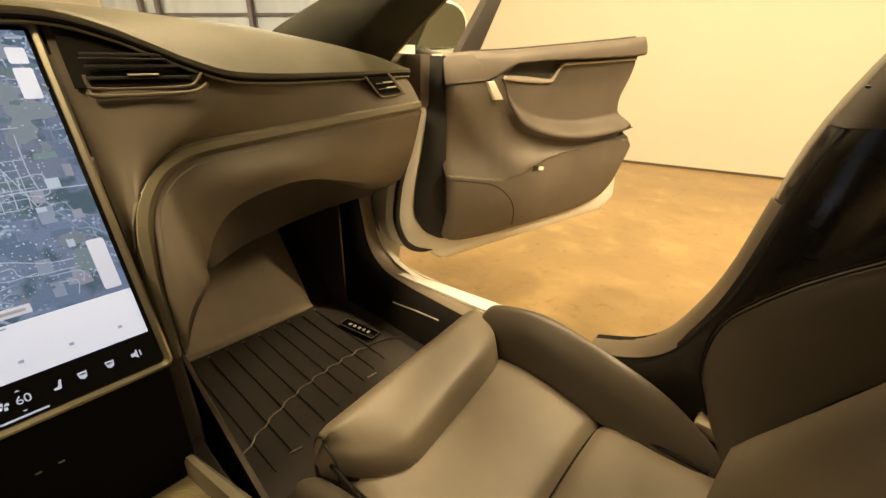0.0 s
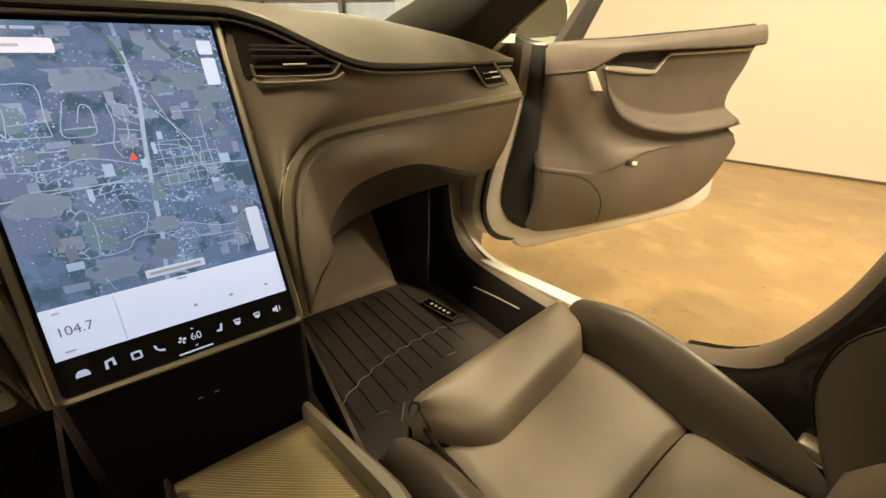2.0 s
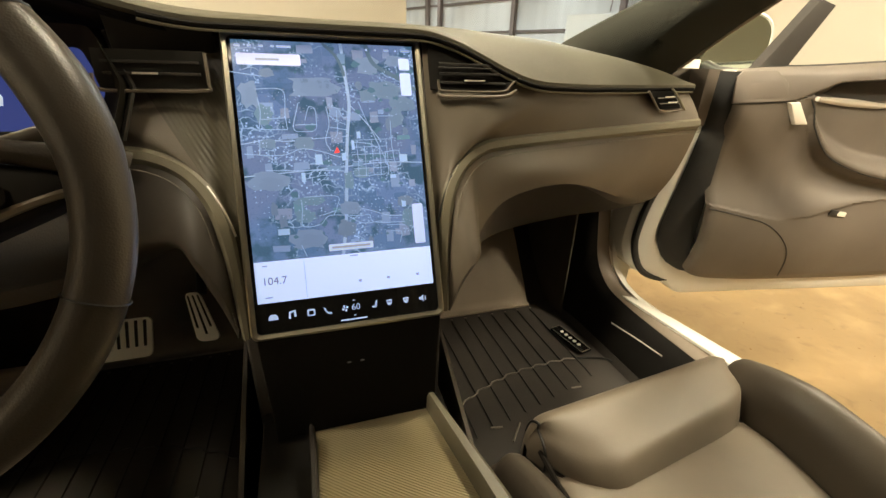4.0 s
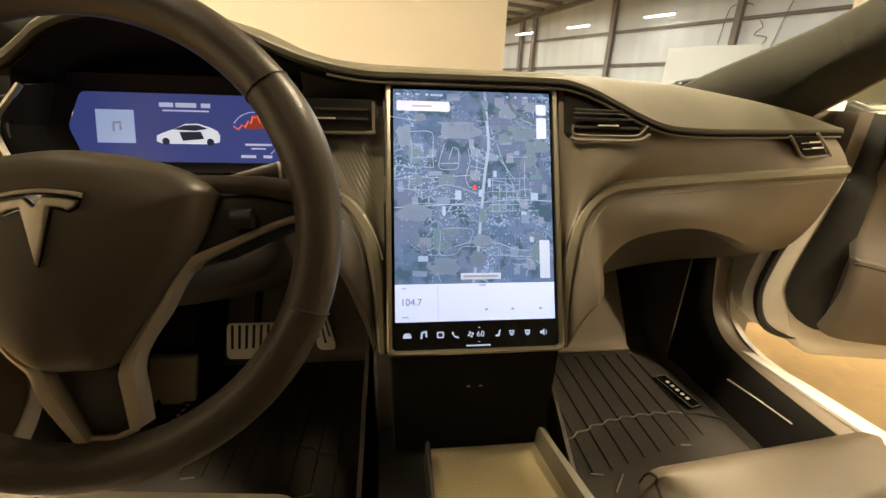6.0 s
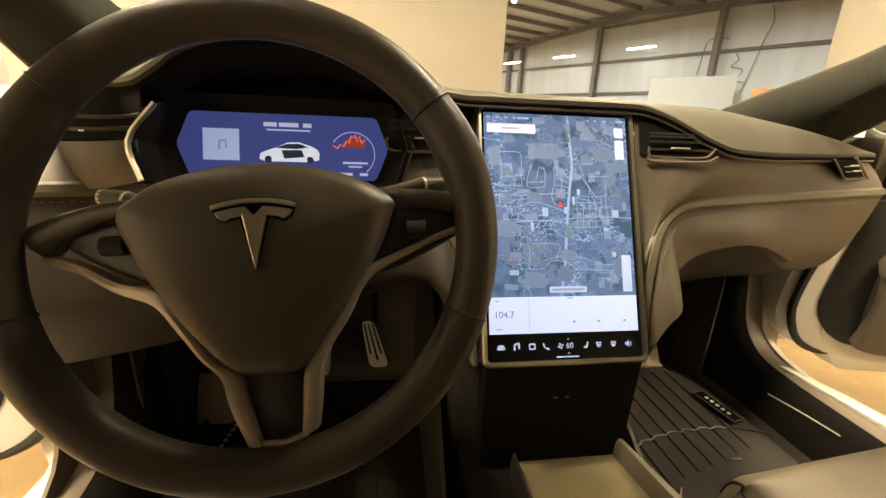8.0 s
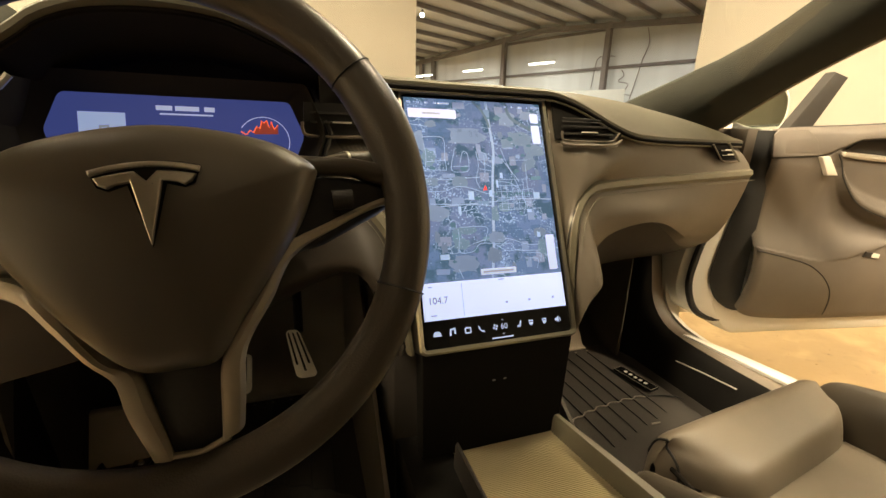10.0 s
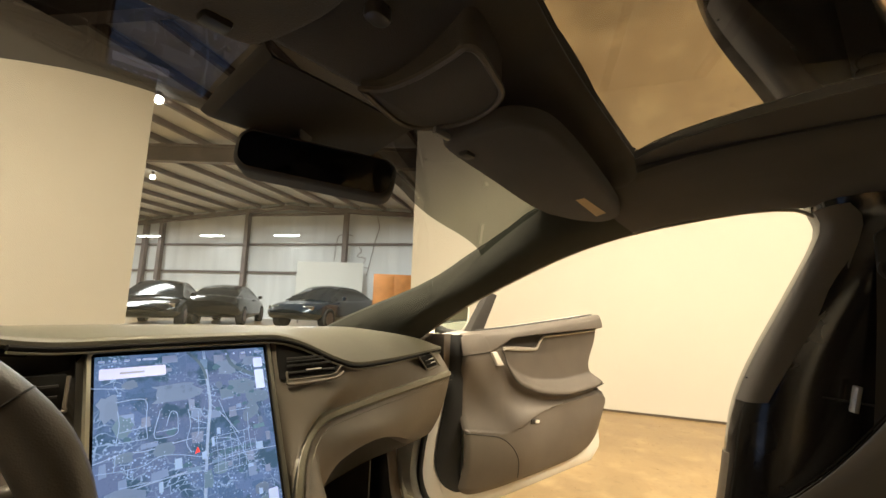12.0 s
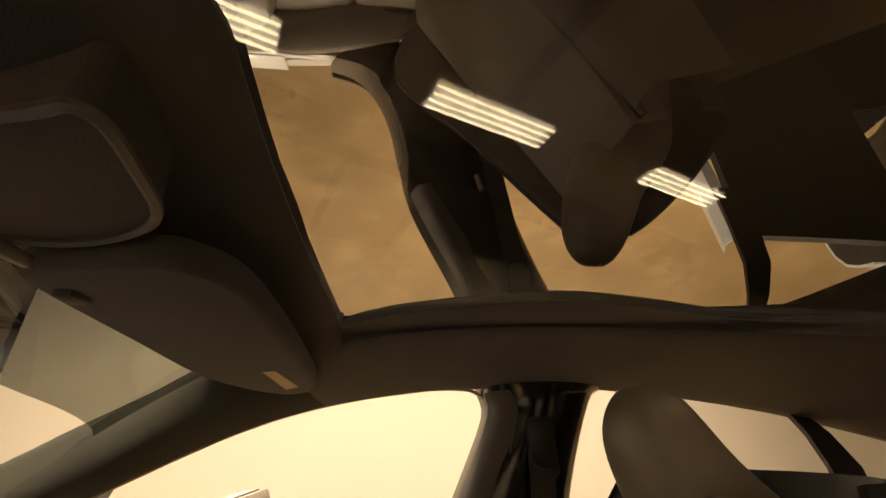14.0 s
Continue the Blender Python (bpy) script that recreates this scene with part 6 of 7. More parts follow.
        part("bolster_gap_shade", tube([tuple(np.array(r[3]) + np.array((-0.004 * k * s, 0.002, 0.001))) for r in rows[1:]], 0.0045, 6), STITCHSHADE, st, "dark bar for the shade in the crevice beside the bolster")
    rows = []
    for t in np.linspace(0.0, 1.03, 16):
        w = 0.235 - 0.07 * t ** 2
        y, z = back(t, 0)
        rows.append([(X(a), y - b, z) for a, b in smooth([(-w, 0.05), (-w * 0.9, 0.10), (0, 0.125), (w * 0.9, 0.10), (w, 0.05)], 11)])
    part("backrest_shell", sheet(rows, 0.01), BLACK, st, "black seat back shell")
    # headrest with tapered neck
    rows = []
    for z, w, yf, yr in smooth([(0.94, 0.150, -0.83, -1.02), (0.98, 0.100, -0.800, -0.97), (1.03, 0.090, -0.780, -0.935), (1.08, 0.088, -0.768, -0.888), (1.12, 0.082, -0.768, -0.862), (1.150, 0.066, -0.778, -0.846), (1.168, 0.040, -0.79, -0.835), (1.173, 0.010, -0.805, -0.82)], 20):
        ym, dy = (yf + yr) / 2, (yf - yr) / 2
        rows.append([(X(0.03 + w * math.copysign(abs(math.cos(t)) ** 0.6, math.cos(t))), ym + dy * math.copysign(abs(math.sin(t)) ** 0.7, math.sin(t)), z) for t in np.linspace(0, math.tau, 33)[:-1]])
    part("headrest", loft(rows, ring=True, cap=True), SEAT, st, "dark leather one-piece headrest")
    return st


seat(0.43, 1, "dark brown leather front passenger seat")
seat(-0.43, -1, "dark brown leather driver seat")

SATINDARK = mat("satin_grey", (0.52, 0.46, 0.36), 0.36, 0.35, vary=0.06, bump=0.03)

# ---- steering wheel ----
wheel = thing("steering_wheel", "dark leather steering wheel with satin spokes and a chrome emblem", "steering wheel", (-0.362, -0.17, 0.80))
WU, WN = Vector((0, 0.342, 0.940)).normalized(), Vector((0, -0.940, 0.342)).normalized()
R0, W0 = Vector((-0.374, -0.152, 0.806)), Vector((-0.352, -0.186, 0.796))
rim_at = lambda a, b, c=0.0: tuple(R0 + Vector((a, 0, 0)) + WU * b + WN * c)
TW = radians(3.5)                     # the wheel stands a little turned
wh = lambda a, b, c=0.0: tuple(W0 + Vector((a * math.cos(TW) - b * math.sin(TW), 0, 0)) + WU * (a * math.sin(TW) + b * math.cos(TW)) + WN * c)
WHEEL = leather("wheel_leather", (0.074, 0.062, 0.048), 0.38, 600, 0.12)
rows = []
for i in range(96):
    t = math.tau * i / 96
    grip = 1 + 0.12 * sum(math.exp(-((((t - g + math.pi) % math.tau) - math.pi) / 0.22) ** 2) for g in (radians(24), radians(156)))
    rows.append([rim_at((0.1955 + 0.0195 * grip * math.cos(q)) * math.cos(t), (0.1955 + 0.0195 * grip * math.cos(q)) * math.sin(t), 0.0185 * grip * math.sin(q)) for q in np.linspace(0, math.tau, 21)[:-1]])
rim = part("rim", loft(rows, ring=True, turn=True), WHEEL, wheel, "dark leather wheel rim")
for g in (38, 142, -20, 200):
    t = radians(g)
    part("rim_seam", tube([rim_at((0.1955 + 0.0205 * math.cos(q)) * math.cos(t), (0.1955 + 0.0205 * math.cos(q)) * math.sin(t), 0.0196 * math.sin(q)) for q in np.linspace(0, math.tau, 17)[:-1]], 0.0009, 4, closed=True), BLACK, rim)


def dome(outline, mid, steps, place):
    """A padded piece: rings of the outline drawn in to mid, each at its own height."""
    rows = [[place(mid[0] + (a - mid[0]) * f, mid[1] + (b - mid[1]) * f, c) for a, b in outline] for f, c in steps]
    return loft(rows, ring=True, cap=True)


hub = [(-0.107, 0.050), (-0.080, 0.067), (-0.04, 0.077), (0, 0.080), (0.04, 0.075), (0.076, 0.064), (0.099, 0.048), (0.098, 0.036), (0.084, 0.004), (0.056, -0.036), (0.038, -0.060), (0.020, -0.084), (-0.002, -0.086), (-0.028, -0.082), (-0.056, -0.054), (-0.084, -0.014), (-0.101, 0.018), (-0.109, 0.038)]
hub = [tuple(q) for q in smooth(hub + [hub[0]], 90)][:-1]
AIRBAG = mat("airbag_skin", (0.098, 0.082, 0.062), 0.40, fine=900, bump=0.04)
part("airbag_cover", dome(hub, (-0.004, 0.012), ((0.97, -0.028), (1.0, -0.014), (1.0, -0.002), (0.985, 0.006), (0.955, 0.0125), (0.91, 0.0175), (0.84, 0.0215), (0.72, 0.0245), (0.55, 0.0270), (0.35, 0.0285), (0.15, 0.0292), (0.02, 0.0294)), lambda a, b, c: wh(a, b, c - 0.25 * a * a)), AIRBAG, wheel, "dark padded airbag cover", sharp=60)
for s in (1, -1):
    part("spoke", slab([(0.078 * s, 0.044), (0.120 * s, 0.044), (0.160 * s, 0.037), (0.170 * s, 0.024), (0.150 * s, 0.012), (0.10 * s, -0.010), (0.072 * s, -0.016)], lambda a, b, c: wh(a, b, -0.03 + c - 1.1 * a * a), 0.026, 0.007, 3), BLACK, wheel, "dark spoke with switches")
    part("spoke_shoulder", tube([wh(0.085 * s, 0.052, -0.010), wh(0.13 * s, 0.050, -0.022), wh(0.165 * s, 0.042, -0.034), wh(0.188 * s, 0.032, -0.044)], [0.007, 0.008, 0.011, 0.016], 10), WHEEL, wheel)
    part("scroll_wheel", tube([wh((0.118 + q) * s, 0.022, -0.012) for q in (-0.008, 0.008)], 0.008, 10), BLACKSOFT, wheel)
    # satin blade from the rim along the hub's flank, then down to the foot of the lower spoke
    if s < 0:
        top = smooth([(0.186, 0.022), (0.150, 0.010), (0.117, -0.006), (0.086, -0.014), (0.066, -0.040), (0.044, -0.073), (0.027, -0.084), (0.023, -0.112), (0.017, -0.152)], 30)
        bot = smooth([(0.186, 0.012), (0.150, 0.000), (0.121, -0.016), (0.091, -0.028), (0.072, -0.050), (0.055, -0.072), (0.040, -0.090), (0.037, -0.116), (0.031, -0.150)], 30)
    else:
        top = smooth([(0.186, 0.032), (0.148, 0.022), (0.105, 0.005), (0.073, -0.009), (0.054, -0.036), (0.038, -0.062), (0.024, -0.084), (0.019, -0.112), (0.014, -0.146)], 30)
        bot = smooth([(0.186, 0.023), (0.147, 0.014), (0.107, -0.003), (0.078, -0.019), (0.061, -0.048), (0.047, -0.068), (0.039, -0.084), (0.035, -0.110), (0.029, -0.141)], 30)
    rows = []
    for k, (p, q) in enumerate(zip(top, bot)):
        p, q = [(v[0] * s - 0.003, v[1]) for v in (p, q)]
        rows.append([wh(p[0] + (q[0] - p[0]) * f, p[1] + (q[1] - p[1]) * f, -0.004 + c - 1.15 * p[0] * p[0] - 0.42 * max(0.0, -0.095 - p[1])) for f, c in ((0.0, -0.010), (0.02, -0.002), (0.15, 0.003), (0.5, 0.0045), (0.85, 0.003), (0.98, -0.002), (1.0, -0.010))])
    part("spoke_trim", loft(rows, ring=True, cap=True), SATINDARK, wheel, "satin grey spoke trim")
part("lower_spoke", slab([(-0.030, -0.078), (0.022, -0.078), (0.015, -0.142), (0.008, -0.147), (-0.014, -0.152), (-0.022, -0.149)], lambda a, b, c: wh(a, b, -0.034 + c - 0.42 * max(0.0, -0.095 - b)), 0.027, 0.005), BLACK, wheel, "black lower spoke")
part("spoke_foot", tube([wh(-0.022, -0.150, -0.030), wh(-0.003, -0.152, -0.030), wh(0.016, -0.145, -0.028)], 0.0026, 8), SATINDARK, wheel)
EMBLEM = mat("emblem_metal", (0.66, 0.61, 0.52), 0.30, 0.85, vary=0.04, bump=0.0)
# emblem: a curved bar over a winged, tapering wedge, on a dark bed
lg = lambda a, b, c: wh(a - 0.002, b, 0.0302 - 0.06 * (b - 0.012) + c)
bow = lambda a: 0.0478 - 5.0 * a * a
arc = [(a, bow(a)) for a in np.linspace(-0.0300, 0.0300, 17)]
part("emblem_bed", slab([(a, b + 0.0007) for a, b in arc] + [(0.0262, 0.0330), (0.0205, 0.0302), (0.0105, 0.0335), (0.0, -0.0058), (-0.0105, 0.0335), (-0.0205, 0.0302), (-0.0262, 0.0330)], lambda a, b, c: lg(a, b, c - 0.0012), 0.0014), GLOSS, wheel)
part("emblem_bar", slab(arc + [(a * 0.965, b - 0.0034) for a, b in arc[::-1]], lg, 0.0030, 0.0011), EMBLEM, wheel, "chrome emblem bar", sharp=12)
wing = [(a, bow(a) - 0.0058) for a in (-0.0272, -0.022, -0.016, -0.0105, -0.0062)]
part("emblem_wedge", slab(wing + [(0.0, 0.0352)] + [(-a, b) for a, b in wing[::-1]] + [(0.0248, 0.0338), (0.0205, 0.0316), (0.0165, 0.0338), (0.0085, 0.0350), (0.0, -0.0045), (-0.0085, 0.0350), (-0.0165, 0.0338), (-0.0205, 0.0316), (-0.0248, 0.0338)], lg, 0.0030, 0.0011), EMBLEM, wheel, "chrome emblem wedge", sharp=12)
# column and stalks
column = thing("steering_column", "black steering column shroud with two stalks", "steering column", (-0.362, 0.0, 0.76))
part("shroud", loft([[(-0.362 + w * math.cos(t), y + 0.25 * h * math.sin(t), z + h * math.sin(t)) for t in np.linspace(0, math.tau, 25)[:-1]] for y, z, w, h in ((-0.135, 0.775, 0.055, 0.05), (-0.06, 0.76, 0.065, 0.06), (0.06, 0.72, 0.075, 0.065), (0.16, 0.69, 0.08, 0.07))], ring=True, cap=True), BLACKSOFT, column)
STALK = mat("stalk_plastic", (0.105, 0.092, 0.070), 0.45, bump=0.03)
RINGS = (np.array((-0.2245, -0.090, 0.8455)), np.array((-0.1975, -0.080, 0.8460)))
for s in (1, -1):
    root = RINGS[0] * 2.6 - RINGS[1] * 1.6 + np.array((-0.05, 0.025, -0.022))
    P = lambda f: tuple((lambda q: q if s > 0 else np.array((-0.724 - q[0], q[1], q[2] - 0.02)))(lerp(root, RINGS[0], f / 0.72) if f < 0.72 else lerp(RINGS[0], RINGS[1], (f - 0.72) / 0.28)))
    st = part("stalk", tube([P(f) for f in np.linspace(0, 1, 22)], [0.0035 + 0.0045 * min(1, (j / 15) ** 1.5) for j in range(22)], 12), STALK, column, "black control stalk")
    for f0, f1, r in ((0.72, 0.745, 0.0084), (0.975, 1.01, 0.0080)):
        part("stalk_ring", tube([P(f0), P(f1)], r, 14), PALEMETAL, st, "bright stalk ring")

# ---- instrument cluster ----
cluster = thing("instrument_cluster", "wide instrument display with blue screen in a black hood", "instrument display", (-0.40, 0.16, 0.80))
CU_, CN_, C0 = Vector((0, 0.25, 0.968)).normalized(), Vector((0, -0.968, 0.25)).normalized(), Vector((-0.402, 0.127, 0.862))
cl = lambda a, b, c=0.0: tuple(C0 + Vector((a, 0, 0)) + CU_ * b + CN_ * c)
octo = [(-0.146, 0.0), (-0.128, 0.046), (0.128, 0.046), (0.146, 0.0), (0.128, -0.046), (-0.128, -0.046)]
def round_poly(pts, r, n=5):
    """A polygon with its corners rounded."""
    out = []
    for i, q in enumerate(pts):
        p, q, w = Vector(pts[i - 1]), Vector(q), Vector(pts[(i + 1) % len(pts)])
        a, b = q + (p - q).normalized() * r, q + (w - q).normalized() * r
        out += [tuple(a * (1 - f) ** 2 + q * 2 * f * (1 - f) + b * f * f) for f in np.linspace(0, 1, n)]
    return out


octo = round_poly(octo, 0.007, 4)
part("display_glass", slab(octo, lambda a, b, c: cl(a, b, -0.01 + c), 0.010), glow("cluster_picture", (0.035, 0.045, 0.16), 1.0), cluster, "blue instrument display")
part("album_square", slab([(-0.111, -0.021), (-0.063, -0.021), (-0.063, 0.023), (-0.111, 0.023)], lambda a, b, c: cl(a, b, 0.0003 + c), 0.0004), UI, cluster, "pale square with a note")
part("note_mark", slab([(-0.091, -0.006), (-0.088, -0.006), (-0.088, 0.004), (-0.082, 0.005), (-0.082, -0.004), (-0.079, -0.004), (-0.080, 0.008), (-0.0905, 0.007)], lambda a, b, c: cl(a, b, 0.0008 + c), 0.0002), UIGREY, cluster)
for a0, a1, b0, b1 in ((-0.030, -0.012, 0.028, 0.034), (-0.009, 0.018, 0.028, 0.034), (0.024, 0.036, 0.028, 0.034), (-0.026, 0.034, 0.0225, 0.0245), (0.074, 0.094, -0.039, -0.035), (0.104, 0.116, -0.039, -0.035), (0.080, 0.116, -0.022, -0.019), (0.088, 0.108, -0.027, -0.025)):
    part("display_text", slab([(a0, b0), (a1, b0), (a1, b1), (a0, b1)], lambda a, b, c: cl(a, b, 0.0003 + c), 0.0003), UIDIM, cluster)
car_ = [(-0.036, -0.018), (-0.035, -0.010), (-0.026, -0.006), (-0.010, 0.000), (0.002, 0.006), (0.018, 0.007), (0.034, 0.002), (0.044, -0.003), (0.047, -0.009), (0.046, -0.018), (0.030, -0.021), (-0.028, -0.021)]
part("car_picture", slab(car_, lambda a, b, c: cl(a, b, 0.0003 + c), 0.0003), glow("car_white", (0.72, 0.76, 0.88), 0.7), cluster, "white car picture")
part("car_glass", slab([(-0.014, -0.002), (0.001, 0.004), (0.018, 0.005), (0.032, 0.0), (0.015, -0.003)], lambda a, b, c: cl(a, b, 0.0008 + c), 0.0002), glow("car_dark", (0.03, 0.035, 0.06), 0.5), cluster)
part("car_opening", slab([(-0.006, -0.005), (0.022, -0.004), (0.026, -0.014), (-0.002, -0.017)], lambda a, b, c: cl(a, b, 0.0008 + c), 0.0002), glow("car_dark", (0.03, 0.035, 0.06), 0.5), cluster)
for a in (-0.024, 0.034):
    part("car_wheel", slab([(a + 0.005 * math.cos(t), -0.018 + 0.005 * math.sin(t)) for t in np.linspace(0, math.tau, 13)[:-1]], lambda a, b, c: cl(a, b, 0.0008 + c), 0.0002), glow("car_dark", (0.03, 0.035, 0.06), 0.5), cluster)
zig = [(0.066, 0.004), (0.072, 0.000), (0.077, 0.006), (0.081, 0.003), (0.086, 0.012), (0.089, 0.008), (0.092, 0.019), (0.095, 0.016), (0.098, 0.020), (0.101, 0.010), (0.104, 0.018), (0.107, 0.008), (0.112, 0.014)]
part("graph_fill", slab(zig[3:] + [(0.112, 0.002), (0.082, 0.001)], lambda a, b, c: cl(a, b, 0.0003 + c), 0.0002), glow("graph_glow", (0.30, 0.05, 0.03), 0.6), cluster)
part("graph_line", tube([cl(a, b, 0.001) for a, b in zig], 0.0007, 5), glow("graph_orange", (1.0, 0.16, 0.03), 1.0), cluster, "orange graph line")
part("graph_arc", tube([cl(0.094 + 0.032 * math.cos(t), -0.008 + 0.032 * math.sin(t), 0.001) for t in np.linspace(-0.9, 2.6, 26)], 0.0005, 5), UIDIM, cluster)
for s in (1, -1):
    part("bezel_edge", tube(smooth([(-0.526, 0.040, 0.914), (-0.557, 0.032, 0.871), (-0.545, 0.022, 0.826)], 9) if s < 0 else [cl(0.160, 0.060, 0.018), cl(0.180, 0.0, 0.020), cl(0.160, -0.060, 0.018)], 0.0035, 6), SATIN if s < 0 else BLACK, cluster, "bright edge of the cluster hood" if s < 0 else "")
part("bezel", loft([[cl(a * k, b * k2, c) for a, b in octo] for k, k2, c in ((1.0, 1.0, 0.0005), (1.03, 1.08, 0.004), (1.18, 1.35, 0.03), (1.22, 1.42, 0.01))], ring=True), MATTEBLACK, cluster, "black cluster bezel")
part("bezel_side", sheet([[(-0.526, 0.040, 0.914), (-0.557, 0.033, 0.871), (-0.545, 0.023, 0.826)], [cl(-0.150, 0.056, 0.004), cl(-0.165, 0.0, 0.004), cl(-0.150, -0.056, 0.004)]], 0.002), MATTEBLACK, cluster)
part("hood_lining", sheet([[(x, y, z) for y, z in ((LIP(x)[0] + 0.01, LIP(x)[1] - 0.012), (LIP(x)[0] + 0.06, LIP(x)[1] - 0.03), (0.17, LIP(x)[1] - 0.045), (0.18, 0.70))] for x in np.linspace(-0.56, -0.18, 24)], 0.003), DEEPBLACK, cluster, "black hood lining")

# ---- pedals ----
def pedal(name, label, cx, low, high, w, taper, slots, metal, lean=0.0):
    """A plate leaning away at its top, with dark slots and an arm; low and high: (y, z) of its ends."""
    p = thing(name, label, "pedal", (cx, high[0] + 0.02, 0.20))
    up = Vector((0, high[0] - low[0], high[1] - low[1]))
    h = up.length
    up.normalize()
    out = Vector((0, -up.z, up.y))
    mid = Vector((cx, (low[0] + high[0]) / 2, (low[1] + high[1]) / 2))
    f = lambda a, b, c: mid + Vector((a * (1 + taper * b / h) + lean * b, 0, 0)) + up * b + out * c
    part("plate", slab(rounded(w, h, 0.012), f, 0.006, 0.002), metal, p, "brushed alloy pedal plate")
    for k in range(slots):
        a = (k - (slots - 1) / 2) * w * 0.92 / slots
        long_ = h * (0.80 if k == slots // 2 and slots == 3 else 0.66)
        part("slot", slab([(a + x, h * 0.44 - long_ / 2 + y) for x, y in rounded(w / slots * 0.34, long_, 0.002)], lambda q, b, c: f(q, b, 0.0055 + c), 0.001), VENTBLACK, p)
    part("arm", tube([mid + up * h * 0.45 - out * 0.012, mid + up * (h * 0.5 + 0.09) + Vector((0, 0.03, 0)), mid + up * (h * 0.5 + 0.24) + Vector((0, 0.06, 0))], 0.010, 8), BLACK, p)


pedal("brake_pedal", "wide alloy brake pedal with dark slots", -0.449, (0.366, 0.316), (0.405, 0.390), 0.122, 0.06, 7, PEDAL)
pedal("accelerator_pedal", "narrow alloy accelerator pedal with dark slots", -0.287, (0.343, 0.348), (0.400, 0.438), 0.037, -0.45, 3, PEDAL, -0.27)

rest = thing("foot_rest", "grey footrest plate beside the pedals", "footrest", (-0.64, 0.40, 0.20))
part("plate", slab([(a - 0.645, b + 0.268) for a, b in rounded(0.125, 0.10, 0.008)], lambda a, b, c: (a, 0.37 + 0.45 * (b - 0.268) - c, b), 0.014, 0.004), mat("rest_plastic", (0.68, 0.57, 0.43), 0.5), rest)
part("stand", box((-0.70, 0.385, 0.20), (-0.59, 0.46, 0.30), 0.01), BLACKSOFT, rest)

# ---- floor mat ----
for s in (1, -1):
    mt = thing("floor_mat", "black ribbed rubber floor mat with a badge plate", "floor mat", (0.40 * s, 0.2, 0.20), "front floor mats")
    sx = lambda p: (p[0] * s, p[1], p[2])
    tray = part("tray", sheet([[sx((x, y, 0.206 + (0.022 if k in (0, 6) else 0))) for k, x in enumerate((0.160, 0.176, 0.30, 0.40, 0.50, 0.655, 0.668))] for y in (0.498, 0.486, 0.3, 0.1, -0.15)], 0.006), RUBBER, mt, "black rubber mat tray")
    for k in range(9):
        x = 0.232 + 0.0425 * k
        y1 = 0.06 + 0.012 * k
        part("rib", tube([sx((x, 0.465, 0.2125)), sx((x, 0.45, 0.2140)), sx((x + 0.003, y1 + 0.02, 0.2140)), sx((x + 0.003, y1, 0.2125))], 0.0017, 6), SEAL, tray)
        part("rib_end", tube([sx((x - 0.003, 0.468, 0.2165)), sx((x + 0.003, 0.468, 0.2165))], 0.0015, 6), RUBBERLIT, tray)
    crest = table([(0.19, 0.118, 0), (0.236, 0.149, 0), (0.28, 0.173, 0), (0.324, 0.191, 0), (0.375, 0.207, 0), (0.425, 0.216, 0), (0.48, 0.221, 0), (0.532, 0.222, 0), (0.585, 0.219, 0), (0.60, 0.217, 0)])
    scallop = [sx((x + q, crest(x + q)[0] + o, 0.2165)) for x in (0.193 + 0.0425 * k for k in range(9)) for q, o in ((0.000, 0.001), (0.008, 0.006), (0.020, 0.004), (0.034, -0.001))]
    # passenger's ridge carries its light in the colour, the driver's stays dark
    part("ridge", tube(scallop, 0.0018, 6), RUBBERLIT if s > 0 else SEAL, tray, "scalloped ridge across the mat")
    part("ridge", tube([sx(q) for q in smooth([(0.578, 0.221, 0.2165), (0.615, 0.212, 0.217), (0.648, 0.197, 0.217), (0.658, 0.175, 0.217), (0.662, 0.147, 0.217)], 14)], 0.0022, 6), SEAL, tray)
    for a, b in (((0.27, 0.075), (0.295, 0.07)), ((0.30, 0.03), (0.335, 0.07)), ((0.50, 0.13), (0.525, 0.128))):
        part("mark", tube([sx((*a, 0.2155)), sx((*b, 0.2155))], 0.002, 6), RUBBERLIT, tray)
    # badge plate with raised bars
    bc, bu, bv = Vector((0.600, 0.291, 0.2125)), Vector((0.021, -0.117, 0)).normalized(), Vector((1, 0.18, 0)).normalized()
    bp = lambda a, b, c: sx(tuple(bc + bu * a + bv * b + Vector((0, 0, 0.006 + c))))
    badge = part("badge_plate", slab(rounded(0.122, 0.036, 0.003), bp, 0.006, 0.002), GLOSS, mt, "black badge plate")
    part("badge_rim", tube([bp(a, b, 0.006) for a, b in rounded(0.118, 0.032, 0.003)], 0.0008, 5, closed=True), RUBBERLIT, badge)
    for k in range(5):
        a = -0.032 + 0.016 * k
        part("badge_bar", slab([(a + x, y) for x, y in rounded(0.008, 0.009, 0.0015, 2)], lambda a, b, c: bp(a, b, 0.006 + c), 0.0012), mat("badge_silver", (0.6, 0.58, 0.52), 0.4), badge)

# ---- overhead things ----
mirror = thing("rearview_mirror", "black rearview mirror on its stalk", "mirror", (0.0, -0.17, 1.18))
ma, mb = Vector((-0.066, -0.098, 1.170)), Vector((0.080, -0.215, 1.147))
mx = (mb - ma).normalized()
mz = Vector((0, 0, 1)) - mx * mx.z
mn = mx.cross(mz).normalized()
mcen = (ma + mb) / 2 - mx * 0.006 + mz * 0.004
part("mirror_housing", slab(rounded(0.184, 0.051, 0.018), lambda a, b, c: mcen + mx * a + mz * b - mn * (0.035 - c), 0.04, 0.008, 3), BLACKSOFT, mirror, "black mirror housing")
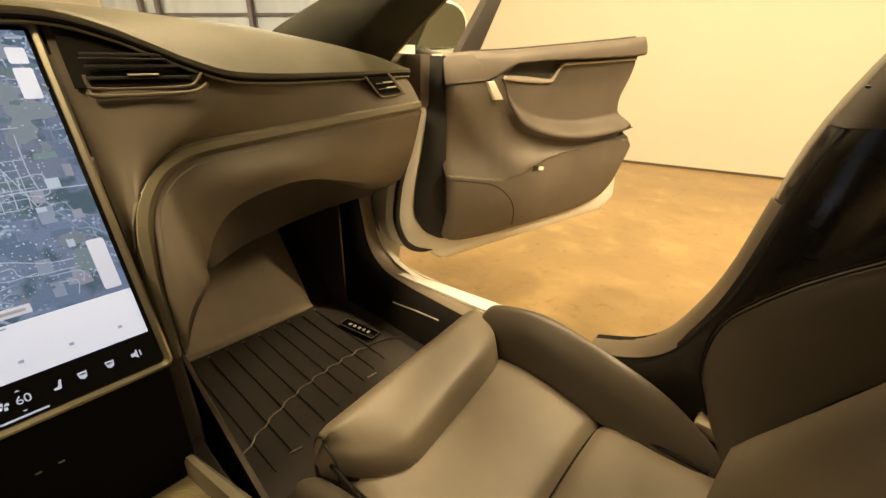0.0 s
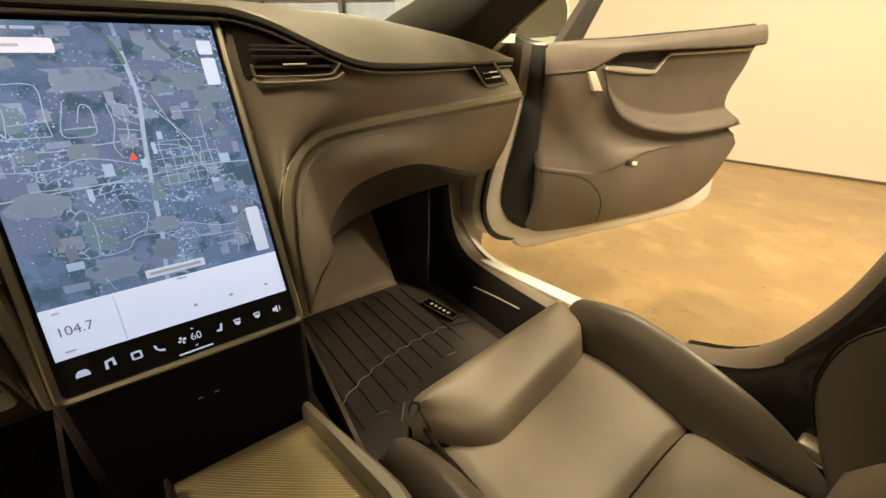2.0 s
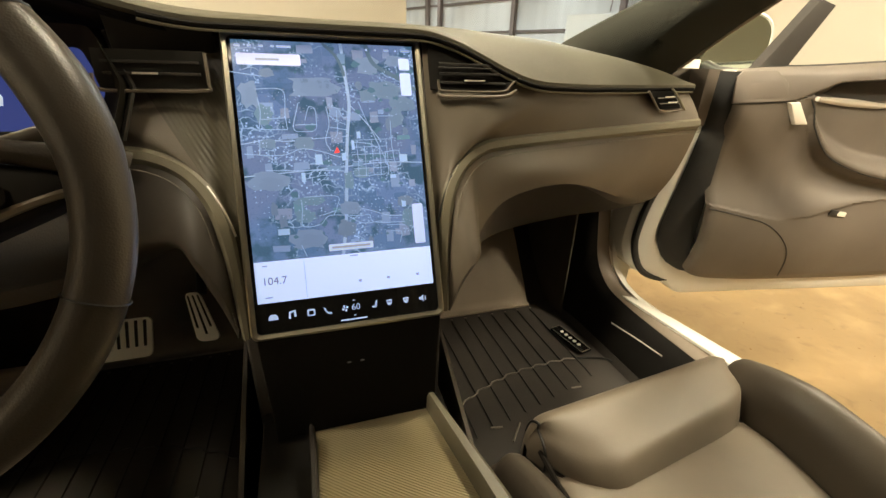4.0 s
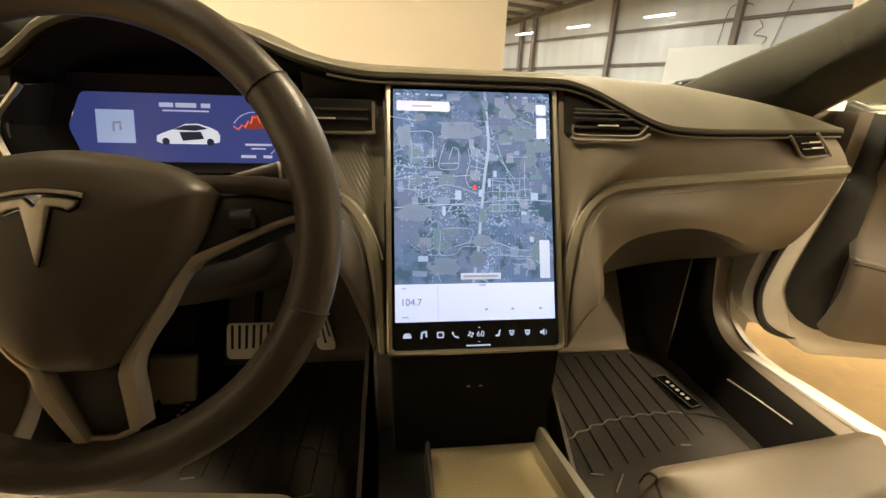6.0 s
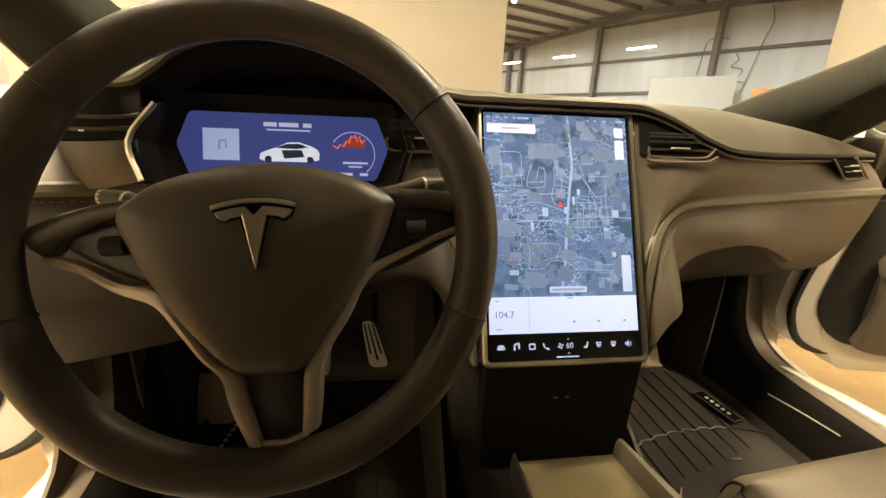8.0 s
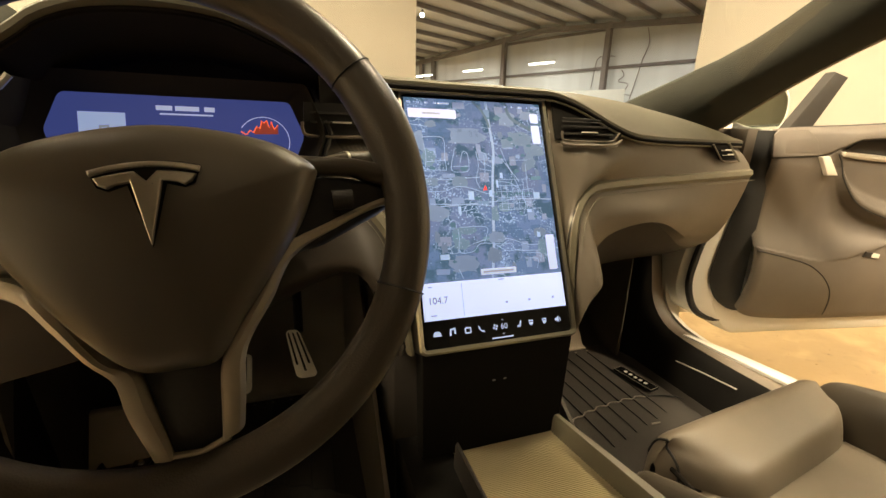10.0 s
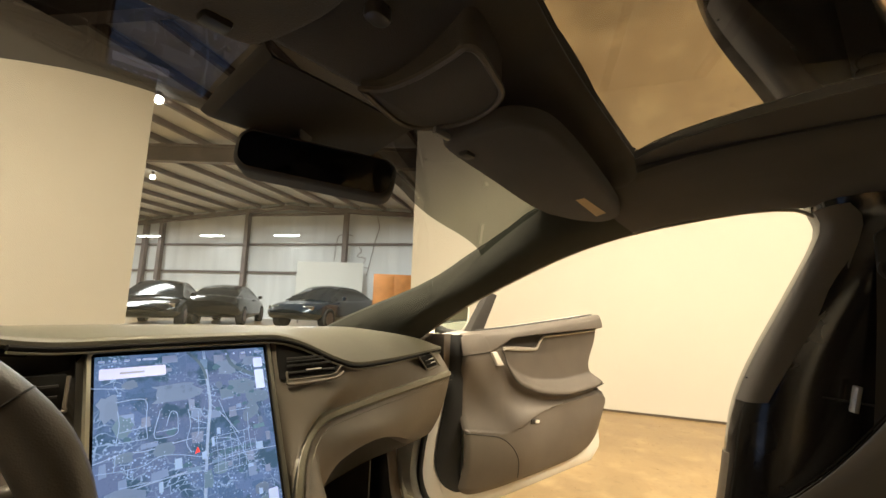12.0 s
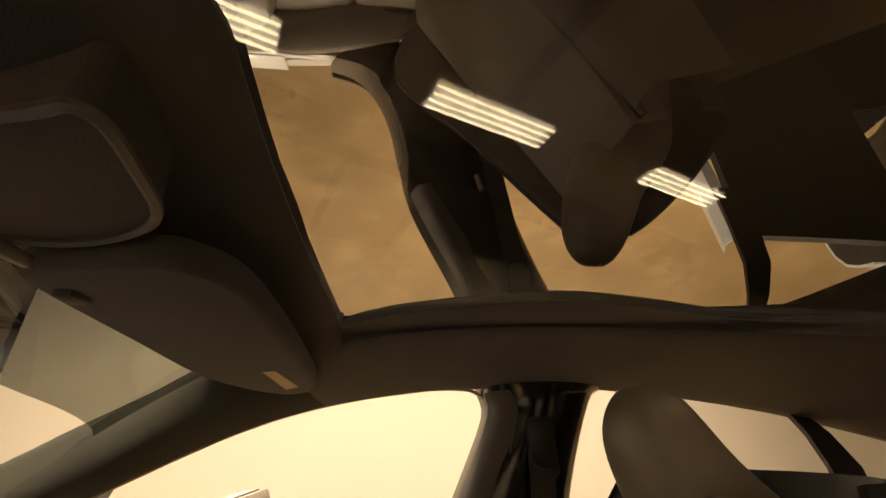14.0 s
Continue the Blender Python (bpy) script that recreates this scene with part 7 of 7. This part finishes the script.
part("mirror_glass", slab(rounded(0.172, 0.041, 0.015), lambda a, b, c: mcen + mx * a + mz * b + mn * (0.0055 + c), 0.001), MIRRORGLASS, mirror, "dark mirror glass")
part("stalk", tube([tuple(mcen - mn * 0.03), (-0.01, -0.10, 1.22), (0.0, -0.13, 1.206)], 0.012, 8), BLACK, mirror)
cover = []
for a in (-1, -0.985, -0.93, -0.6, -0.2, 0.2, 0.6, 0.93, 0.985, 1):
    row = []
    for f in (0.860, 0.862, 0.874, 0.90, 0.925, 0.955, 0.985):
        q = screen_at(0.172 * a * (1.0 if f > 0.88 else 0.985), f)
        sink = 0.004 + 0.010 * min(1, (1 - abs(a)) / 0.07) ** 0.5 * min(1, (f - 0.860) / 0.012) ** 0.5
        row.append((q[0], q[1], q[2] - sink))
    cover.append(row)
part("sensor_cover", sheet(cover, 0.003), BLACKSOFT, mirror, "black sensor cover behind the mirror")

for s in (1, -1):
    visor = thing("sun_visor", "dark fabric sun visor folded against the roof with a paper label", "sun visor", (0.36 * s, -0.28, 1.21), "sun visors")
    out = smooth([(0.122, -0.248), (0.145, -0.234), (0.28, -0.223), (0.45, -0.212), (0.55, -0.236), (0.600, -0.272), (0.606, -0.300), (0.575, -0.334), (0.50, -0.352), (0.36, -0.366), (0.25, -0.374), (0.16, -0.374), (0.122, -0.355), (0.112, -0.33), (0.115, -0.28), (0.122, -0.248)], 75)[:-1]
    vz = lambda a, b: 1.209 - 0.038 * (a - 0.12)
    part("visor_pad", slab([tuple(q) for q in out], lambda a, b, c: (a * s, b, vz(a, b) - c + 0.020), 0.022, 0.008, 3), HEADLINER, visor, "dark fabric visor pad")
    part("visor_label", slab([(0.425, -0.303), (0.420, -0.320), (0.530, -0.322), (0.550, -0.298)], lambda a, b, c: (a * s, b, vz(a, b) - 0.0025 - c), 0.0006), mat("label_paper", (0.55, 0.40, 0.22), 0.7), visor, "tan warning label")
    part("visor_clip", box((0.150, -0.262, 1.200), (0.172, -0.246, 1.212), 0.004, m=Matrix.Diagonal((s, 1, 1, 1))), BLACK, visor)

lamp = thing("overhead_console", "dark overhead console with a pale curved rim", "overhead console", (0.03, -0.33, 1.22))
oc = [(-0.045, -0.272), (-0.03, -0.29), (-0.026, -0.33), (-0.031, -0.375), (-0.034, -0.392), (-0.022, -0.398), (0.01, -0.392), (0.046, -0.382), (0.066, -0.362), (0.078, -0.33), (0.078, -0.30), (0.062, -0.264), (0.037, -0.252), (0.0, -0.258)]
oc = [(q[0] + 0.026, q[1] + 0.024) for q in smooth(oc + [oc[0]], 57)][:-1]
oz = lambda a, b: 1.221 - 0.04 * (b + 0.306)
part("console_pad", slab(oc, lambda a, b, c: (a, b, oz(a, b) + 0.040 - c), 0.040, 0.004, 2), HEADLINER, lamp)
part("console_rim", tube([(a, b, oz(a, b) - 0.0005) for a, b in oc], 0.0035, 6, closed=True), mat("rim_plastic", (0.10, 0.088, 0.075), 0.5), lamp, "pale plastic rim")
for a, b in ((-0.063, -0.318), (0.03, -0.225)):
    part("map_lamp", slab(rounded(0.024, 0.018, 0.008), lambda p, q, c: (a + p, b + q, 1.262 - c), 0.026, 0.004, 2), mat("lamp_lens", (0.07, 0.067, 0.064), 0.3), lamp, "small map lamp")
part("lamp_slot", box((0.085, -0.262, 1.206), (0.115, -0.256, 1.215), 0.002), mat("slot_grey", (0.25, 0.24, 0.22), 0.5), lamp)

# seat belts and pillar details
for s in (1, -1):
    belt = thing("seat_belt", "black seat belt hanging along the door pillar", "seat belt", (0.69 * s, -0.66, 0.40), "front seat belts")
    part("webbing", sheet([[(s * x, y + o, z) for o in (-0.022, 0.022)] for x, y, z in smooth([(0.672, -0.72, 1.09), (0.676, -0.71, 0.95), (0.682, -0.69, 0.75), (0.69, -0.66, 0.55), (0.70, -0.64, 0.40)], 14)], 0.0015), BLACKSOFT, belt, "black webbing")
    part("adjuster", slab([(a - 0.725, b + 1.10) for a, b in rounded(0.05, 0.10, 0.012)], lambda a, b, c: (s * (0.690 - c), a, b), 0.014, 0.005), BLACK, belt, "black belt height adjuster")
    part("guide_ring", tube([(s * 0.668, -0.725 + 0.024 * math.cos(t), 1.085 + 0.018 * math.sin(t)) for t in np.linspace(-2.6, 0.6, 14)], 0.004, 6), BLACK, belt)
    part("buckle_tongue", tube([(s * 0.665, -0.655, 0.86), (s * 0.662, -0.662, 0.90)], 0.006, 8), SATIN, belt, "bright belt tongue")
    part("pillar_seam", tube(smooth([(s * 0.735, -0.515, 0.888), (s * 0.70, -0.60, 0.875), (s * 0.698, -0.70, 0.868)], 12), 0.002, 5), BLACK, body)
    part("airbag_mark", slab([(a - 0.045, b + 1.166) for a, b in rounded(0.030, 0.020, 0.004)], lambda a, b, c: (s * (0.672 - c + 0.6 * (b - 1.166)), a, b), 0.006, 0.002), mat("mark_grey", (0.07, 0.068, 0.062), 0.6), body)

# ---- garage lamps ----
# the three with negative x are unseen, added to light the driver's side
for a, b in ((1.61, 1.02), (2.60, -1.14), (3.66, -3.48), (-2.7, 1.9), (-1.7, -0.3), (-0.7, -2.6)):
    lx = thing("ceiling_light", "lit strip light with four bright tubes", "ceiling light", (a, b, 3.7), "garage ceiling lights")
    m = Matrix.Translation((a, b, 3.7)) @ pose(0, 0, 0, 0, 0, -65)
    part("housing", box((-0.62, -0.17, 0.03), (0.62, 0.17, 0.10), 0.01, m=m), WHITE, lx)
    for k in range(4):
        y = -0.115 + 0.077 * k
        part("lamp_tube", tube([m @ Vector((-0.60, y, 0.0)), m @ Vector((0.60, y, 0.0))], 0.014, 8), TUBE, lx, "glowing tube")
    for k in (-0.5, 0.5):
        q = m @ Vector((k, 0, 0.09))
        part("hanger", tube([q, (q.x, q.y, 5.2)], 0.006, 6), STEEL, lx)
    # two of the added left lamps are stronger, to brighten wheel and footwell
    area_lamp("strip_lamp", a, b, 3.66, 1.2, 0.33, 142 if a > 0 else 80 if b > 1 else 330, -65)
# area lamps without fixtures, added to brighten the hall
for s in (-24, -16, -8):
    q = hall(12.5, s, 5.3)
    area_lamp("hall_lamp", q.x, q.y, q.z, 1.2, 6, 1100, -65, (1.0, 0.93, 0.80))

# ---- hall: lamps, parked cars, board and cabinet ----
for d, s, z in ((14.0, -16.2, 6.02), (8.2, -9.62, 6.02), (13.6, -7.88, 5.38)):
    q = hall(d, s, z)
    b_ = thing("bulb_lamp", "bright round lamp under the hall roof", "lamp", tuple(q), "hall bulbs")
    bm = bmesh.new()
    bmesh.ops.create_uvsphere(bm, u_segments=16, v_segments=10, radius=0.11, matrix=Matrix.Translation(q))
    part("bulb", bm, glow("bulb_glow", (1.0, 0.90, 0.68), 22.0), b_)
    part("cap", tube([q + Vector((0, 0, 0.08)), q + Vector((0, 0, 0.3)), (q.x, q.y, RIDGE(s))], [0.07, 0.05, 0.02], 8), STEEL, b_)
for s in (-26.5, -22.6, -18.2, -13.4):
    q = hall(HD - 1.0, s, 4.45)
    l_ = thing("hall_strip_light", "lit strip light along the hall wall", "strip light", tuple(q), "hall strip lights")
    part("housing", box((-0.75, -0.12, 0.03), (0.75, 0.12, 0.10), 0.01, m=Matrix.Translation(q) @ pose(0, 0, 0, 0, 0, -65)), WHITE, l_)
    part("diffuser", box((-0.72, -0.10, -0.02), (0.72, 0.10, 0.028), 0.01, m=Matrix.Translation(q) @ pose(0, 0, 0, 0, 0, -65)), HALLTUBE, l_, "glowing diffuser")
    part("bracket", tube([q + Vector((0, 0, 0.1)), q + HN * 0.9 + Vector((0, 0, 0.1))], 0.02, 6), STEEL, l_)
q = hall(9.8, -6.12, 5.18)
l_ = thing("hall_strip_light", "lit strip light under the hall roof", "strip light", tuple(q), "hall strip lights")
part("housing", box((-0.66, -0.2, 0.03), (0.66, 0.2, 0.12), 0.01, m=Matrix.Translation(q) @ pose(0, 0, 0, 0, 0, -25)), WHITE, l_)
part("diffuser", box((-0.64, -0.18, -0.02), (0.64, 0.18, 0.028), 0.01, m=Matrix.Translation(q) @ pose(0, 0, 0, 0, 0, -25)), HALLTUBE, l_, "glowing diffuser")
part("hanger", tube([q + Vector((0, 0, 0.1)), (q.x, q.y, RIDGE(-6.12))], 0.015, 6), STEEL, l_)


def parked_car(q, turn, paint, label, scale=1.0):
    """A saloon or crossover: lofted body, dark glass, wheels and lamps."""
    m = Matrix.Translation((q.x, q.y, GZ)) @ pose(0, 0, 0, 0, 0, turn) @ Matrix.Scale(scale, 4)
    T = lambda x, y, z: m @ Vector((x, y, z))
    c_ = thing("parked_car", label, "car", (q.x, q.y, GZ), "cars parked in the hall")
    prof = table([(-2.4, 0.62, 0.80, 0.80), (-2.3, 0.45, 0.95, 0.88), (-1.8, 0.30, 1.02, 0.93), (-1.0, 0.22, 0.98, 0.96), (0.0, 0.22, 0.95, 0.96), (1.0, 0.24, 0.92, 0.95), (1.9, 0.30, 0.80, 0.90), (2.3, 0.38, 0.66, 0.78), (2.42, 0.45, 0.58, 0.60)])
    rows = []
    for y in np.linspace(-2.4, 2.42, 34):
        lo, hi, w = prof(y)
        rows.append([T(x, y, z) for x, z in smooth([(-w * 0.9, lo), (-w, lo + 0.12), (-w, (lo + hi) / 2), (-w * 0.96, hi - 0.05), (-w * 0.7, hi + 0.02), (0, hi + 0.05), (w * 0.7, hi + 0.02), (w * 0.96, hi - 0.05), (w, (lo + hi) / 2), (w, lo + 0.12), (w * 0.9, lo)], 22)])
    part("body", loft(rows, ring=True, cap=True), paint, c_)
    top = table([(-2.0, 1.02, 0.70), (-1.5, 1.24, 0.66), (-0.9, 1.40, 0.62), (-0.2, 1.46, 0.60), (0.4, 1.42, 0.60), (0.9, 1.22, 0.66), (1.35, 0.95, 0.74)])
    rows = []
    for y in np.linspace(-2.0, 1.35, 22):
        z, w = top(y)
        rows.append([T(x, y, zz) for x, zz in smooth([(-0.88, 0.90), (-w * 1.12, (z + 0.92) / 2), (-w, z - 0.05), (0, z + 0.02), (w, z - 0.05), (w * 1.12, (z + 0.92) / 2), (0.88, 0.90)], 16)])
    part("window_glass", loft(rows), CARGLASS, c_, "dark window glass")
    rows = [[T(x * top(y)[1] * 1.01, y, top(y)[0] + 0.012 - 0.05 * abs(x) ** 2) for x in np.linspace(-1, 1, 9)] for y in np.linspace(-1.5, 0.55, 14)]
    part("roof", sheet(rows, 0.02), paint, c_)
    for sx_ in (1, -1):
        for y in (1.48, -1.45):
            w_ = part("wheel", loft([[T(sx_ * x, y + r * math.cos(t), 0.34 + r * math.sin(t)) for t in np.linspace(0, math.tau, 25)[:-1]] for x, r in ((0.72, 0.2), (0.72, 0.34), (0.95, 0.34), (0.965, 0.30), (0.95, 0.22))], ring=True, cap=True), TYRE, c_)
            part("rim", loft([[T(sx_ * 0.962, y + r * math.cos(t), 0.34 + r * math.sin(t)) for t in np.linspace(0, math.tau, 25)[:-1]] for r in (0.22, 0.05)], ring=True, cap=True), STEEL, w_)
        part("headlight", box((sx_ * 0.45, 2.12, 0.62), (sx_ * 0.80, 2.26, 0.74), 0.03, m=m), CHROME, c_, "clear headlight")
        part("door_mirror", box((sx_ * 0.92, 0.62, 0.95), (sx_ * 1.08, 0.74, 1.08), 0.03, m=m), paint, c_)


def at_az(az, dist):
    return HE + Vector((math.sin(radians(az)), math.cos(radians(az)), 0)) * dist


parked_car(at_az(36.8, 19.0), 112, CARBLUE, "dark blue car parked in the hall", 1.20)
parked_car(at_az(25.0, 21.5), -40, CARDARK, "glossy black car parked in the hall beside the wall", 1.14)
parked_car(at_az(18.2, 19.8), 150, CARDARK, "glossy black car parked by the partition", 1.16)
q = at_az(36.7, 21.6)
bd = thing("white_board", "large blank white board leaning at the hall wall", "board", (q.x, q.y, GZ))
rt = Vector((math.cos(radians(36.7)), -math.sin(radians(36.7)), 0))
part("panel", slab([(-1.6, 0.9), (1.6, 0.9), (1.6, 3.0), (-1.6, 2.9)], lambda a, b, c: q + rt * a + Vector((0, 0, b)), 0.03), BOARD, bd)
part("panel_back", slab([(-1.6, 0.9), (1.6, 0.9), (1.6, 3.0), (-1.6, 2.9)], lambda a, b, c: q + rt * a + Vector((0.02 + c, 0.02 + c, b)), 0.03), BOARD, bd)
for a in (-1.4, 1.4):
    part("leg", tube([q + rt * a + Vector((0.05, 0.05, GZ)), q + rt * a + Vector((0.05, 0.05, 2.8))], 0.03, 6), STEEL, bd)
q = at_az(45.2, 17.5)
cb = thing("cabinet", "orange wooden cabinet standing in the hall", "cabinet", (q.x, q.y, GZ))
rt = Vector((math.cos(radians(45.2)), -math.sin(radians(45.2)), 0))
fw = Vector((rt.y * -1, rt.x, 0))
part("carcass", slab([(-0.85, GZ), (0.85, GZ), (0.85, 2.2), (-0.85, 2.2)], lambda a, b, c: q + rt * a + fw * (0.6 - c) + Vector((0, 0, b)), 0.6, 0.01), ORANGE, cb)
for a in (-0.43, 0.43):
    dr = part("door", slab([(a + x, 1.05 + y) for x, y in rounded(0.80, 2.1, 0.02)], lambda a, b, c: q + rt * a - fw * c + Vector((0, 0, b)), 0.02, 0.005), ORANGE, cb)
    part("handle", slab([(a * 0.2 + x, 1.1 + y) for x, y in rounded(0.03, 0.2, 0.01)], lambda a, b, c: q + rt * a - fw * (0.02 + c) + Vector((0, 0, b)), 0.02), SATIN, dr)
